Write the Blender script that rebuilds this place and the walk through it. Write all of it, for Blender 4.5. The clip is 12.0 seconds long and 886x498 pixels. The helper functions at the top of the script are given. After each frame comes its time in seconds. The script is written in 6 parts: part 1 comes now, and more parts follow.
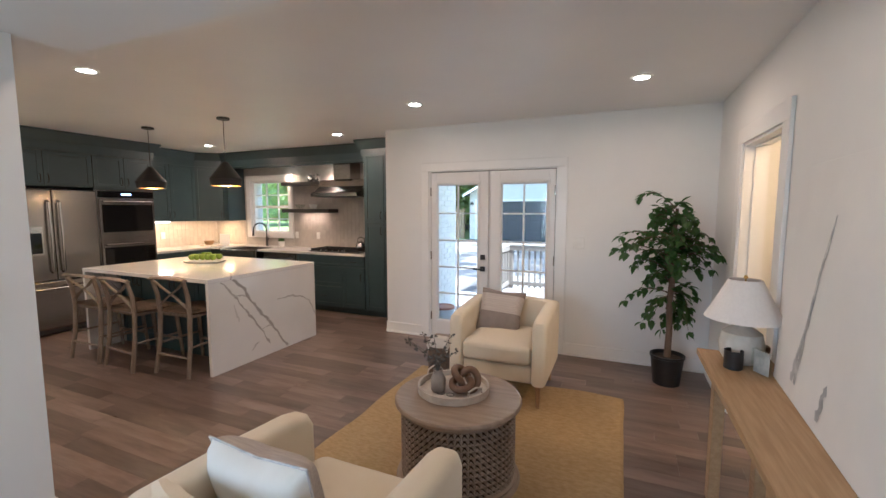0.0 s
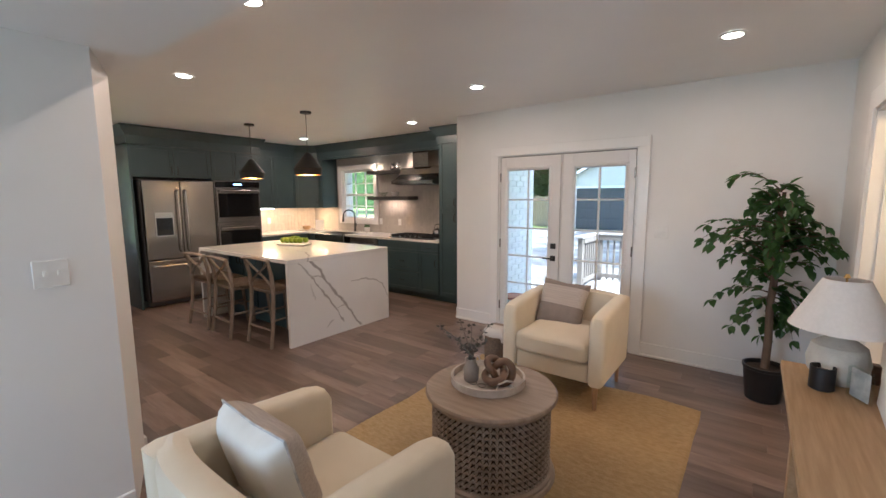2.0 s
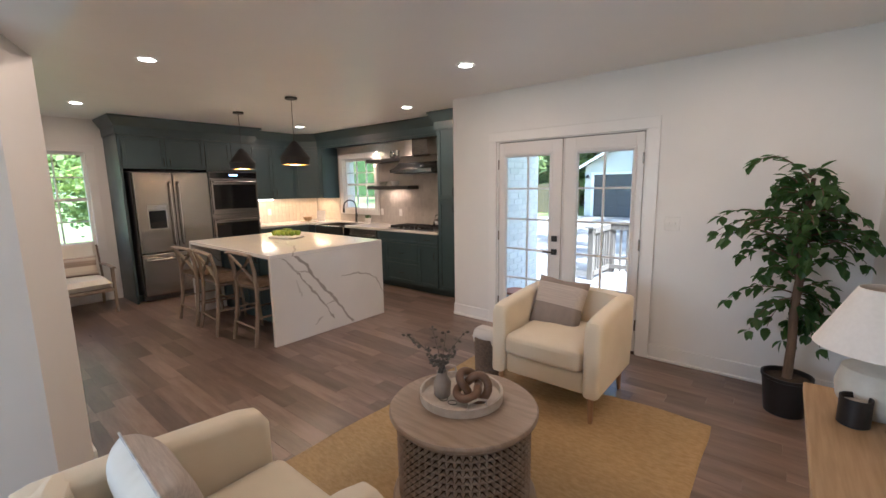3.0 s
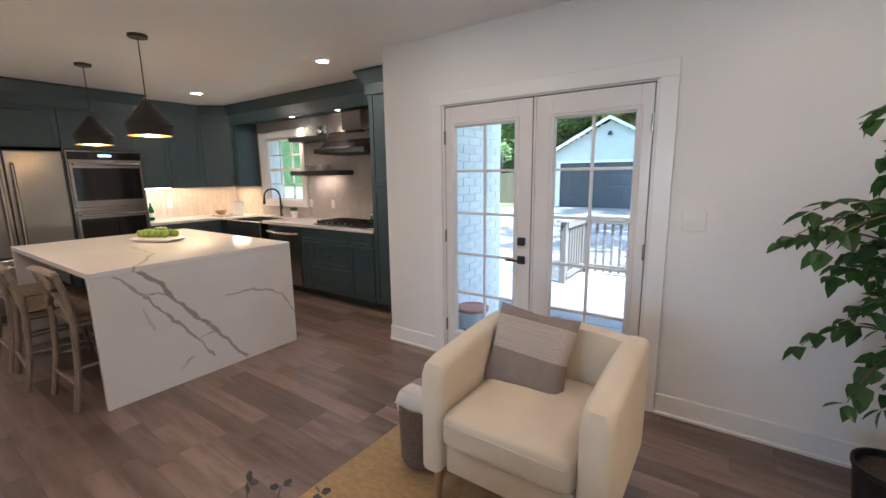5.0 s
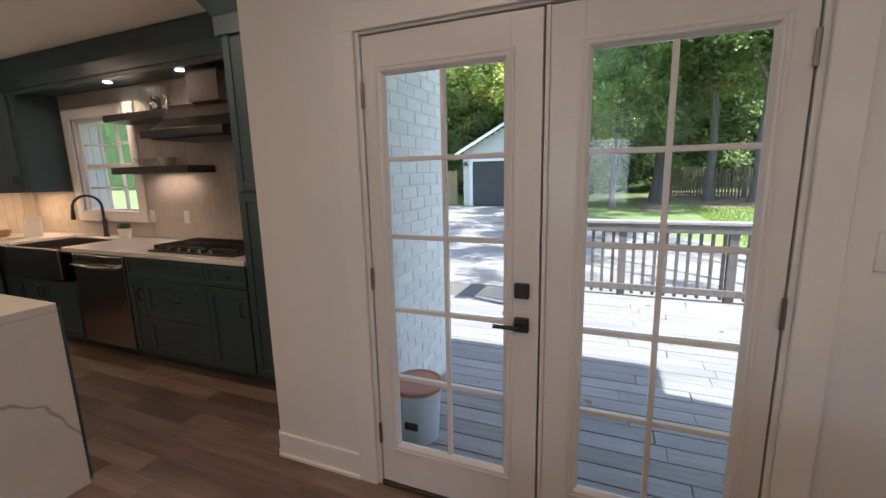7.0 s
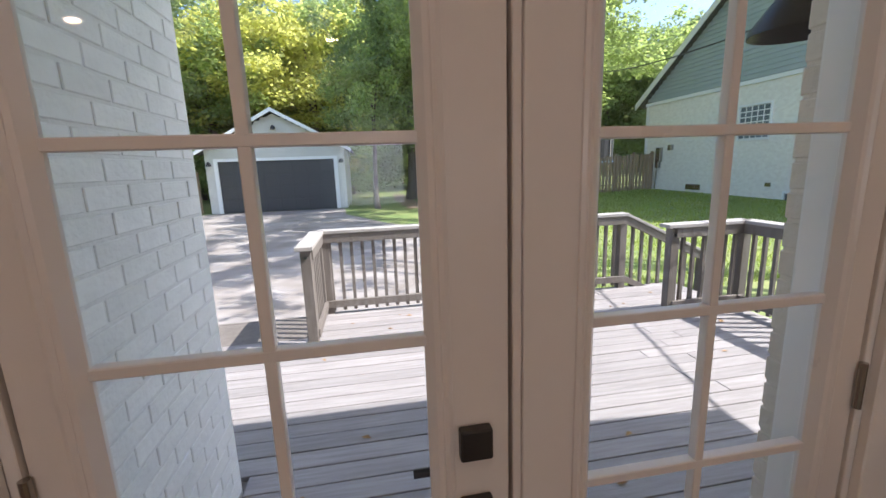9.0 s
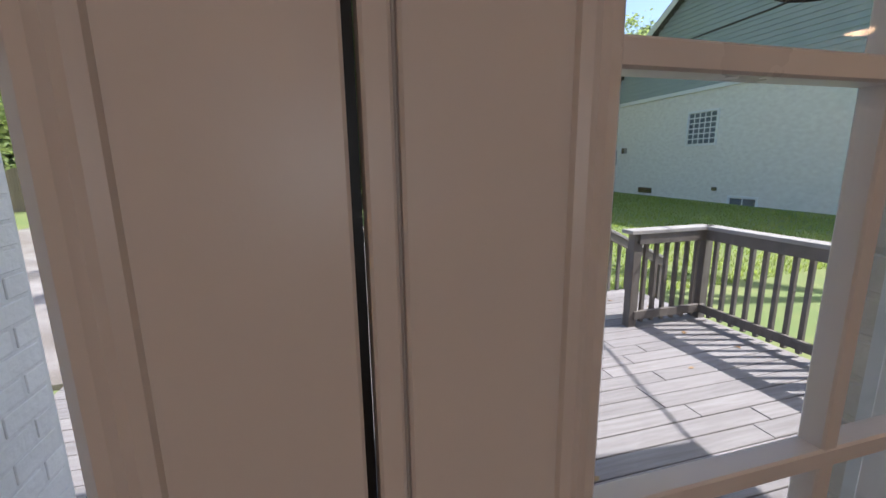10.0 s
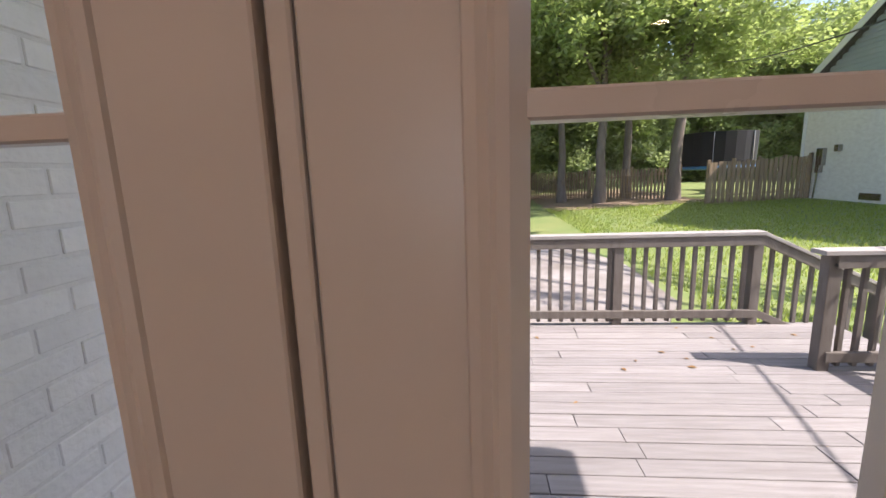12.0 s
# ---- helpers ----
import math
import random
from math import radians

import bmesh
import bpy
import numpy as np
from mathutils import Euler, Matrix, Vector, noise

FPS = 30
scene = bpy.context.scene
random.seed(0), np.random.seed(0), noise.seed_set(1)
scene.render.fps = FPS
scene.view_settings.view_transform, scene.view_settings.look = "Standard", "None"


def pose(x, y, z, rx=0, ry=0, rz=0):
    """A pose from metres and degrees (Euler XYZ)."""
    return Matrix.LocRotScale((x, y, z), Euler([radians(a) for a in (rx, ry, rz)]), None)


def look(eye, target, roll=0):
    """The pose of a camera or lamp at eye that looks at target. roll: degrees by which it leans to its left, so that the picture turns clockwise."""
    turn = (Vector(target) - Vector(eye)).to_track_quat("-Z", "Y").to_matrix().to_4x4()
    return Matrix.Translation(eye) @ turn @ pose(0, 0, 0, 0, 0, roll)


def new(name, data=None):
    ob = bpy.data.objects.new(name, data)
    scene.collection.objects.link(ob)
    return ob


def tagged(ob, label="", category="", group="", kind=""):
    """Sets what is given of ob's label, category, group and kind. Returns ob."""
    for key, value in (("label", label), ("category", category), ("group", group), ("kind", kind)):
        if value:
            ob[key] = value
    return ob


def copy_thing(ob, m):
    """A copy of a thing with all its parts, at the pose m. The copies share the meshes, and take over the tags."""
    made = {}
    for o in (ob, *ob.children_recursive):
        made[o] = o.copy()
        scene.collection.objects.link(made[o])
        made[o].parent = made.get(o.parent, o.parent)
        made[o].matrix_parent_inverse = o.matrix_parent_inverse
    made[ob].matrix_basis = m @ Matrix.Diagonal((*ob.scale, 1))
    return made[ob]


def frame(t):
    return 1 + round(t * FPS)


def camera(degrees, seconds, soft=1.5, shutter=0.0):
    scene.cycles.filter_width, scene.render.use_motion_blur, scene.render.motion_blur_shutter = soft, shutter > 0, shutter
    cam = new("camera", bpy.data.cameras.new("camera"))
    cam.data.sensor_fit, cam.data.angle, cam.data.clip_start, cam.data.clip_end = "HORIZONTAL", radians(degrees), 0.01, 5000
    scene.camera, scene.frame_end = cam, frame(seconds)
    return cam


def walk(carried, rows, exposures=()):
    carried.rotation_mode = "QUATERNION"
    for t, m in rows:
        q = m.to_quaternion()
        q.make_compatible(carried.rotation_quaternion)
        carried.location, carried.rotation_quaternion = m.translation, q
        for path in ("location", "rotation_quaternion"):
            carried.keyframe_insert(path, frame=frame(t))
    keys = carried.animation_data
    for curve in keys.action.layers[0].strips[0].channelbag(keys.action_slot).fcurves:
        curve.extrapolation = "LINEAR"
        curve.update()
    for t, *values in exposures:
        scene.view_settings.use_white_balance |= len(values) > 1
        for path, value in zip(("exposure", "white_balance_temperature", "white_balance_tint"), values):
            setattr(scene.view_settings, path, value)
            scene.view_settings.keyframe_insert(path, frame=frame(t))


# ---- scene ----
cam = camera(93.7, 12.0)
PATH = [
    (0, (1.4, -4.619, 1.596), (0.615, -2.789, 1.404), -0.0),
    (0.5, (1.458, -4.566, 1.601), (0.566, -2.785, 1.41), -0.0),
    (1, (1.525, -4.511, 1.591), (0.528, -2.789, 1.392), -0.2),
    (1.5, (1.593, -4.445, 1.586), (0.488, -2.793, 1.366), -0.2),
    (2, (1.692, -4.377, 1.575), (0.499, -2.79, 1.328), -0.3),
    (2.5, (1.756, -4.235, 1.591), (0.507, -2.698, 1.312), -0.5),
    (3, (1.723, -3.977, 1.591), (0.467, -2.452, 1.288), -0.9),
    (3.2, (1.691, -3.842, 1.579), (0.431, -2.323, 1.26), -1.2),
    (5, (1.162, -2.773, 1.517), (0.035, -1.159, 1.166), -0.8),
    (5.5, (1.009, -2.442, 1.504), (-0.086, -0.808, 1.139), -0.6),
    (6, (0.844, -2.137, 1.473), (-0.205, -0.474, 1.11), -0.6),
    (6.5, (0.657, -1.744, 1.484), (-0.296, -0.023, 1.126), -1.0),
    (7.5, (-0.10, -1.40, 1.48), (-0.58, 0.48, 1.12), -1.6),
    (8.5, (-0.185, -0.863, 1.478), (-0.147, 1.1, 1.1), -2.2),
    (9, (-0.226, -0.625, 1.498), (0.11, 1.307, 1.109), -2.0),
    (9.5, (-0.119, -0.376, 1.474), (0.381, 1.52, 1.08), -1.4),
    (10, (-0.023, -0.211, 1.479), (0.498, 1.679, 1.082), -0.8),
    (10.5, (-0.021, -0.145, 1.487), (0.358, 1.779, 1.092), -0.1),
    (11, (0.017, -0.203, 1.496), (0.19, 1.753, 1.111), -0.3),
    (11.5, (0.09, -0.253, 1.493), (0.092, 1.713, 1.128), -1.2),
    (12, (0.118, -0.252, 1.503), (-0.053, 1.71, 1.153), -2.0),
]
walk(cam, [(t, look(eye, target, roll)) for t, eye, target, roll in PATH],
     exposures=[(0, 2.5, 5050, 1), (3, 2.5, 5050, 1), (5, 2.45, 4800, 0), (6.5, 1.9, 5200, 2), (8.4, 1.4, 5900, 12), (9.2, 1.35, 5950, 12), (10.0, 1.0, 5850, 13), (10.5, 1.05, 5750, 15), (11.0, 1.7, 6300, 20), (11.5, 1.5, 6800, 25), (12, 1.25, 6400, 19)])

# ---- world, sun, exposure ----
world = bpy.data.worlds.new("world")
scene.world = world
world.use_nodes = True
_n, _l = world.node_tree.nodes, world.node_tree.links
SUN = Vector((0.72, -0.22, 0.94)).normalized()
sky = _n.new("ShaderNodeTexSky")
sky.sky_type = "NISHITA"
sky.sun_disc = False
sky.dust_density, sky.air_density = 1.8, 0.9
sky.sun_elevation = math.asin(SUN.z)
sky.sun_rotation = math.atan2(SUN.x, SUN.y)
_l.new(sky.outputs[0], _n["Background"].inputs[0])
_n["Background"].inputs[1].default_value = 0.15
sun = new("sun", bpy.data.lights.new("sun", "SUN"))
sun.data.energy, sun.data.angle, sun.data.color = 3.8, radians(0.5), (1.0, 0.94, 0.85)
sun.rotation_euler = (-SUN).to_track_quat("-Z", "Y").to_euler()

WARM = (1.0, 0.61, 0.40)


def lamp(kind, at, energy, color=WARM, size=0.1, aim=None, size_y=None, spread=None):
    d = bpy.data.lights.new("lamp_light", kind)
    d.energy, d.color = 0.83 * energy, color
    if kind == "AREA":
        d.size = size
        if size_y:
            d.shape, d.size_y = "RECTANGLE", size_y
        else:
            d.shape = "DISK"
        if spread:
            d.spread = radians(spread)
    else:
        d.shadow_soft_size = size
    ob = new("lamp_light", d)
    ob.location = at
    if aim:
        ob.rotation_euler = (Vector(aim) - Vector(at)).to_track_quat("-Z", "Y").to_euler()
    return ob


# ---- materials ----
def material(name, base, rough=0.5, metal=0.0, second=None, scale=8.0, detail=6.0, bump=0.0, bump_scale=60.0, stretch=(1, 1, 1),
             vary=0.0, coat=0.0, lo=0.35, hi=0.65, rough_vary=0.08, sheen=0.0, island=False):
    """A surface with two scales of colour noise, varying gloss, fine relief and, with vary, a tone of its own for each piece."""
    m = bpy.data.materials.new(name)
    m.use_nodes = True
    n, l = m.node_tree.nodes, m.node_tree.links
    b = n["Principled BSDF"]
    b.inputs["Metallic"].default_value = metal
    b.inputs["Coat Weight"].default_value = coat
    b.inputs["Sheen Weight"].default_value = sheen
    co = n.new("ShaderNodeTexCoord")
    mp = n.new("ShaderNodeMapping")
    mp.inputs["Scale"].default_value = stretch
    l.new(co.outputs["Object"], mp.inputs[0])
    vec = mp.outputs[0]
    rnd = None
    if vary or island:
        if island:
            g = n.new("ShaderNodeNewGeometry")
            rnd = g.outputs["Random Per Island"]
        else:
            g = n.new("ShaderNodeObjectInfo")
            rnd = g.outputs["Random"]
        mul = n.new("ShaderNodeMath")
        mul.operation = "MULTIPLY"
        mul.inputs[1].default_value = 37.0
        l.new(rnd, mul.inputs[0])
        add = n.new("ShaderNodeVectorMath")
        l.new(vec, add.inputs[0])
        l.new(mul.outputs[0], add.inputs[1])
        vec = add.outputs[0]
    t = n.new("ShaderNodeTexNoise")
    t.inputs["Scale"].default_value, t.inputs["Detail"].default_value = scale, detail
    t.inputs["Roughness"].default_value = 0.6
    l.new(vec, t.inputs["Vector"])
    r = n.new("ShaderNodeMapRange")
    r.inputs[1].default_value, r.inputs[2].default_value = lo, hi
    l.new(t.outputs[0], r.inputs[0])
    mix = n.new("ShaderNodeMix")
    mix.data_type = "RGBA"
    second = second or tuple(c * 0.88 for c in base)
    mix.inputs[6].default_value, mix.inputs[7].default_value = (*base, 1), (*second, 1)
    l.new(r.outputs[0], mix.inputs[0])
    out = mix.outputs[2]
    if vary:
        v = n.new("ShaderNodeMapRange")
        v.inputs[3].default_value, v.inputs[4].default_value = 1 - vary, 1 + vary
        l.new(rnd, v.inputs[0])
        hsv = n.new("ShaderNodeHueSaturation")
        l.new(v.outputs[0], hsv.inputs["Value"])
        l.new(out, hsv.inputs["Color"])
        out = hsv.outputs[0]
    l.new(out, b.inputs["Base Color"])
    rr = n.new("ShaderNodeMapRange")
    rr.inputs[3].default_value, rr.inputs[4].default_value = max(0.02, rough - rough_vary), min(1, rough + rough_vary)
    l.new(t.outputs[0], rr.inputs[0])
    l.new(rr.outputs[0], b.inputs["Roughness"])
    if bump:
        f = n.new("ShaderNodeTexNoise")
        f.inputs["Scale"].default_value, f.inputs["Detail"].default_value = bump_scale, 4
        l.new(vec, f.inputs["Vector"])
        bp = n.new("ShaderNodeBump")
        bp.inputs["Strength"].default_value, bp.inputs["Distance"].default_value = bump, 0.01
        l.new(f.outputs[0], bp.inputs["Height"])
        l.new(bp.outputs[0], b.inputs["Normal"])
    return m


def glow(name, color, strength):
    m = bpy.data.materials.new(name)
    m.use_nodes = True
    b = m.node_tree.nodes["Principled BSDF"]
    b.inputs["Emission Color"].default_value = (*color, 1)
    b.inputs["Emission Strength"].default_value = strength
    return m


def glass(name, tint=(1, 1, 1), gloss=1.0):
    m = bpy.data.materials.new(name)
    m.use_nodes = True
    n, l = m.node_tree.nodes, m.node_tree.links
    n.remove(n["Principled BSDF"])
    tr, gl, mx, fr = (n.new("ShaderNodeBsdf" + k) if k in ("Transparent", "Glossy") else n.new("ShaderNode" + k) for k in ("Transparent", "Glossy", "MixShader", "LayerWeight"))
    fr.inputs[0].default_value = 0.5
    tr.inputs[0].default_value = (*tint, 1)
    gl.inputs["Roughness"].default_value = 0.01
    po, ma = n.new("ShaderNodeMath"), n.new("ShaderNodeMath")
    po.operation, ma.operation = "POWER", "MULTIPLY_ADD"
    po.inputs[1].default_value, ma.inputs[1].default_value, ma.inputs[2].default_value = 5.0, 0.5, 0.018 * gloss
    l.new(fr.outputs["Facing"], po.inputs[0])
    l.new(po.outputs[0], ma.inputs[0])
    l.new(ma.outputs[0], mx.inputs[0])
    l.new(tr.outputs[0], mx.inputs[1])
    l.new(gl.outputs[0], mx.inputs[2])
    l.new(mx.outputs[0], n["Material Output"].inputs[0])
    return m


def leaf_material(name, a, b, gloss=0.45):
    m = material(name, a, gloss, second=b, scale=1.2, island=True, lo=0.3, hi=0.7, vary=0.35)
    m.node_tree.nodes["Principled BSDF"].inputs["Subsurface Weight"].default_value = 0.0
    n, l = m.node_tree.nodes, m.node_tree.links
    tl = n.new("ShaderNodeBsdfTranslucent")
    tl.inputs[0].default_value = (min(0.8, a[0] * 2.2), min(0.8, a[1] * 2.0), a[2] * 1.5, 1)
    mx = n.new("ShaderNodeMixShader")
    mx.inputs[0].default_value = 0.58
    l.new(n["Principled BSDF"].outputs[0], mx.inputs[1])
    l.new(tl.outputs[0], mx.inputs[2])
    l.new(mx.outputs[0], n["Material Output"].inputs[0])
    return m


def marble(name, axes, veins):
    """White quartz; veins: (u0, v0, u1, v1, half width, strength) on the two axes named, wandering a little."""
    m = bpy.data.materials.new(name)
    m.use_nodes = True
    n, l = m.node_tree.nodes, m.node_tree.links
    b = n["Principled BSDF"]
    b.inputs["Roughness"].default_value = 0.09
    co = n.new("ShaderNodeTexCoord").outputs["Object"]

    def vmath(op, a, c):
        q = n.new("ShaderNodeVectorMath")
        q.operation = op
        l.new(a, q.inputs[0])
        if isinstance(c, tuple):
            q.inputs[1].default_value = c
        else:
            l.new(c, q.inputs[1])
        return q.outputs["Value"] if op == "DOT_PRODUCT" else q.outputs["Vector"]

    def smath(op, a, c=None):
        q = n.new("ShaderNodeMath")
        q.operation = op
        l.new(a, q.inputs[0])
        if isinstance(c, (int, float)):
            q.inputs[1].default_value = c
        elif c is not None:
            l.new(c, q.inputs[1])
        return q.outputs[0]

    def ramp(a, lo, hi, at_lo, at_hi):
        q = n.new("ShaderNodeMapRange")
        l.new(a, q.inputs[0])
        for k, v in enumerate((lo, hi, at_lo, at_hi)):
            q.inputs[k + 1].default_value = v
        return q.outputs[0]

    def noise_of(scale, detail):
        q = n.new("ShaderNodeTexNoise")
        q.inputs["Scale"].default_value, q.inputs["Detail"].default_value = scale, detail
        l.new(co, q.inputs["Vector"])
        return q
    p = co
    for sc, amp in ((3.2, 0.13), (13.0, 0.045)):
        w = vmath("SUBTRACT", noise_of(sc, 3).outputs["Color"], (0.5, 0.5, 0.5))
        p = vmath("ADD", p, vmath("MULTIPLY", w, (amp, amp, amp)))
    thick = ramp(noise_of(7.0, 3).outputs[0], 0.3, 0.7, 0.55, 1.5)
    total = None
    ia, ib = "xyz".index(axes[0]), "xyz".index(axes[1])
    for u0, v0, u1, v1, wd, strength in veins:
        L = math.hypot(u1 - u0, v1 - v0)
        t, o = [0, 0, 0], [0, 0, 0]
        t[ia], t[ib] = (u1 - u0) / L, (v1 - v0) / L
        o[ia], o[ib] = -t[ib], t[ia]
        along = smath("ABSOLUTE", smath("SUBTRACT", vmath("DOT_PRODUCT", p, tuple(t)), ((u0 + u1) * t[ia] + (v0 + v1) * t[ib]) / 2))
        across = smath("ABSOLUTE", smath("SUBTRACT", vmath("DOT_PRODUCT", p, tuple(o)), u0 * o[ia] + v0 * o[ib]))
        across = smath("DIVIDE", across, thick)
        q = smath("MULTIPLY", ramp(across, wd * 0.55, wd, strength, 0.0), ramp(along, L / 2 - 0.01, L / 2 + 0.02, 1.0, 0.0))
        total = q if total is None else smath("MAXIMUM", total, q)
    cloud = ramp(noise_of(2.2, 5).outputs[0], 0.45, 0.75, 0.0, 0.10)
    total = smath("MAXIMUM", total, cloud)
    mix = n.new("ShaderNodeMix")
    mix.data_type = "RGBA"
    mix.inputs[6].default_value, mix.inputs[7].default_value = (0.82, 0.81, 0.79, 1), (0.30, 0.28, 0.26, 1)
    l.new(total, mix.inputs[0])
    l.new(mix.outputs[2], b.inputs["Base Color"])
    return m


M_WALL = material("wall_paint", (0.78, 0.77, 0.75), 0.6, second=(0.75, 0.74, 0.72), scale=1.5, bump=0.04, bump_scale=220)
M_CEIL = material("ceiling_paint", (0.84, 0.83, 0.81), 0.45, second=(0.81, 0.80, 0.785), scale=0.9, bump=0.05, bump_scale=140)
M_TRIM = material("trim_paint", (0.80, 0.79, 0.77), 0.32, second=(0.77, 0.76, 0.74), scale=3, bump=0.02, bump_scale=90)
M_DOOR = material("door_paint", (0.73, 0.71, 0.69), 0.3, second=(0.70, 0.68, 0.66), scale=3, bump=0.02, bump_scale=120)
M_PLANK = material("plank_wood", (0.125, 0.084, 0.066), 0.33, second=(0.21, 0.155, 0.128), scale=3.2, stretch=(0.7, 5, 4), bump=0.10, bump_scale=16, vary=0.34, rough_vary=0.12)
M_SUBFLOOR = material("floor_joint", (0.075, 0.05, 0.038), 0.7)
M_CAB = material("cabinet_paint", (0.050, 0.078, 0.086), 0.36, second=(0.045, 0.071, 0.079), scale=4, bump=0.03, bump_scale=70)
M_ISL = material("island_paint", (0.05, 0.105, 0.135), 0.4, second=(0.045, 0.094, 0.12), scale=4, bump=0.03)
M_BLACK = material("black_metal", (0.018, 0.017, 0.017), 0.42, second=(0.026, 0.025, 0.024), scale=20)
M_PENDANT = material("matte_black_shade", (0.008, 0.008, 0.008), 0.55, second=(0.011, 0.011, 0.010), scale=20)
M_STEEL = material("brushed_steel", (0.40, 0.375, 0.35), 0.24, 1.0, second=(0.37, 0.35, 0.33), scale=3, stretch=(1, 1, 6), rough_vary=0.03)
M_STEELH = material("polished_steel", (0.62, 0.60, 0.58), 0.18, 1.0, second=(0.55, 0.54, 0.52), scale=8)
M_OVEN = material("oven_glass", (0.008, 0.008, 0.009), 0.07, second=(0.01, 0.01, 0.011), scale=5, rough_vary=0.02)
M_QUARTZ = marble("quartz", "xy", ((-2.10, -1.73, -2.55, -1.45, 0.012, 0.6), (-2.55, -1.45, -3.1, -1.40, 0.008, 0.4), (-3.2, -0.6, -3.9, -1.2, 0.009, 0.5), (-2.6, -0.5, -2.2, -0.9, 0.006, 0.4)))
M_QUARTZ_END = marble("quartz_end", "yz", ((-1.74, 0.96, -1.50, 0.655, 0.020, 0.85), (-1.50, 0.655, -1.285, 0.39, 0.022, 0.8), (-1.285, 0.39, -1.01, 0.02, 0.016, 0.75),
                                           (-1.83, 0.89, -1.70, 0.736, 0.009, 0.65), (-1.70, 0.736, -1.58, 0.58, 0.009, 0.75), (-1.58, 0.58, -1.38, 0.306, 0.014, 0.75), (-1.38, 0.306, -1.25, 0.11, 0.010, 0.7),
                                           (-1.72, 0.75, -1.53, 0.70, 0.006, 0.6), (-1.70, 0.64, -1.645, 0.48, 0.008, 0.35), (-1.50, 0.12, -1.40, 0.16, 0.008, 0.5), (-1.36, 0.30, -1.26, 0.33, 0.006, 0.5),
                                           (-1.13, 0.57, -0.89, 0.595, 0.008, 0.6), (-0.89, 0.595, -0.63, 0.48, 0.010, 0.65), (-0.63, 0.48, -0.505, 0.28, 0.008, 0.6)))
M_COUNTER = material("counter_stone", (0.80, 0.78, 0.75), 0.16, second=(0.72, 0.70, 0.67), scale=3, rough_vary=0.04)
M_SPLASH = material("splash_tile", (0.50, 0.465, 0.42), 0.24, second=(0.44, 0.41, 0.37), scale=7, vary=0.03, rough_vary=0.03)
M_GROUT = material("grout", (0.50, 0.47, 0.43), 0.8)
M_SHELF = material("dark_shelf", (0.045, 0.042, 0.04), 0.45, second=(0.065, 0.06, 0.055), scale=6, stretch=(1, 9, 9))
M_FABRIC = material("cream_fabric", (0.70, 0.61, 0.46), 0.9, second=(0.66, 0.57, 0.42), scale=5, bump=0.35, bump_scale=420, sheen=0.25)
M_TAUPE = material("taupe_cloth", (0.26, 0.215, 0.185), 0.9, second=(0.22, 0.18, 0.155), scale=9, bump=0.3, bump_scale=380)
M_OATMEAL = material("oatmeal_knit", (0.55, 0.48, 0.42), 0.92, second=(0.44, 0.38, 0.33), scale=2, stretch=(1, 60, 60), bump=0.5, bump_scale=200)
M_WHITECLOTH = material("white_cloth", (0.76, 0.75, 0.70), 0.92, second=(0.70, 0.69, 0.64), scale=4, bump=0.3, bump_scale=350)
M_LEGWOOD = material("leg_wood", (0.36, 0.22, 0.12), 0.45, second=(0.28, 0.165, 0.085), scale=5, stretch=(12, 12, 1), bump=0.05)
M_OAK = material("oak", (0.43, 0.285, 0.15), 0.5, second=(0.34, 0.215, 0.105), scale=4, stretch=(14, 0.9, 14), bump=0.08, bump_scale=60)
M_STOOL = material("weathered_wood", (0.30, 0.25, 0.205), 0.6, second=(0.20, 0.16, 0.125), scale=5, stretch=(9, 9, 1.5), bump=0.15)
M_SEAT = material("rush_seat", (0.21, 0.145, 0.095), 0.75, second=(0.14, 0.095, 0.06), scale=30, bump=0.4, bump_scale=120)
M_JUTE = material("jute", (0.46, 0.32, 0.155), 0.95, second=(0.36, 0.24, 0.105), scale=26, bump=1.0, bump_scale=95, stretch=(1, 2.2, 1))
M_CARVED = material("carved_wood", (0.23, 0.165, 0.115), 0.6, second=(0.32, 0.25, 0.19), scale=7, bump=0.2, bump_scale=50)
M_TABLETOP = material("washed_wood", (0.33, 0.25, 0.185), 0.4, second=(0.25, 0.185, 0.135), scale=4, stretch=(1, 9, 1), bump=0.06)
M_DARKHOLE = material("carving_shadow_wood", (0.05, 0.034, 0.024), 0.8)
M_TRAYWOOD = material("whitewashed_tray", (0.55, 0.49, 0.42), 0.7, second=(0.40, 0.34, 0.28), scale=10, bump=0.25)
M_KNOT = material("knot_wood", (0.17, 0.095, 0.055), 0.5, second=(0.12, 0.065, 0.035), scale=8, stretch=(1, 1, 6))
M_CLAY = material("clay_vase", (0.30, 0.255, 0.215), 0.75, second=(0.22, 0.185, 0.155), scale=9, bump=0.2)
M_CERAMIC = material("cream_ceramic", (0.62, 0.59, 0.52), 0.55, second=(0.54, 0.51, 0.45), scale=12, bump=0.3, bump_scale=45)
M_SHADE = material("lamp_shade_linen", (0.80, 0.76, 0.72), 0.9, second=(0.76, 0.72, 0.68), scale=60, bump=0.15, bump_scale=400)
M_POT = material("nursery_pot", (0.012, 0.012, 0.013), 0.4)
M_SOIL = material("soil", (0.04, 0.028, 0.02), 0.95, second=(0.07, 0.05, 0.035), scale=40, bump=0.8)
M_BARK = material("bark", (0.17, 0.115, 0.075), 0.85, second=(0.10, 0.065, 0.045), scale=9, stretch=(3, 3, 0.6), bump=0.8, bump_scale=18)
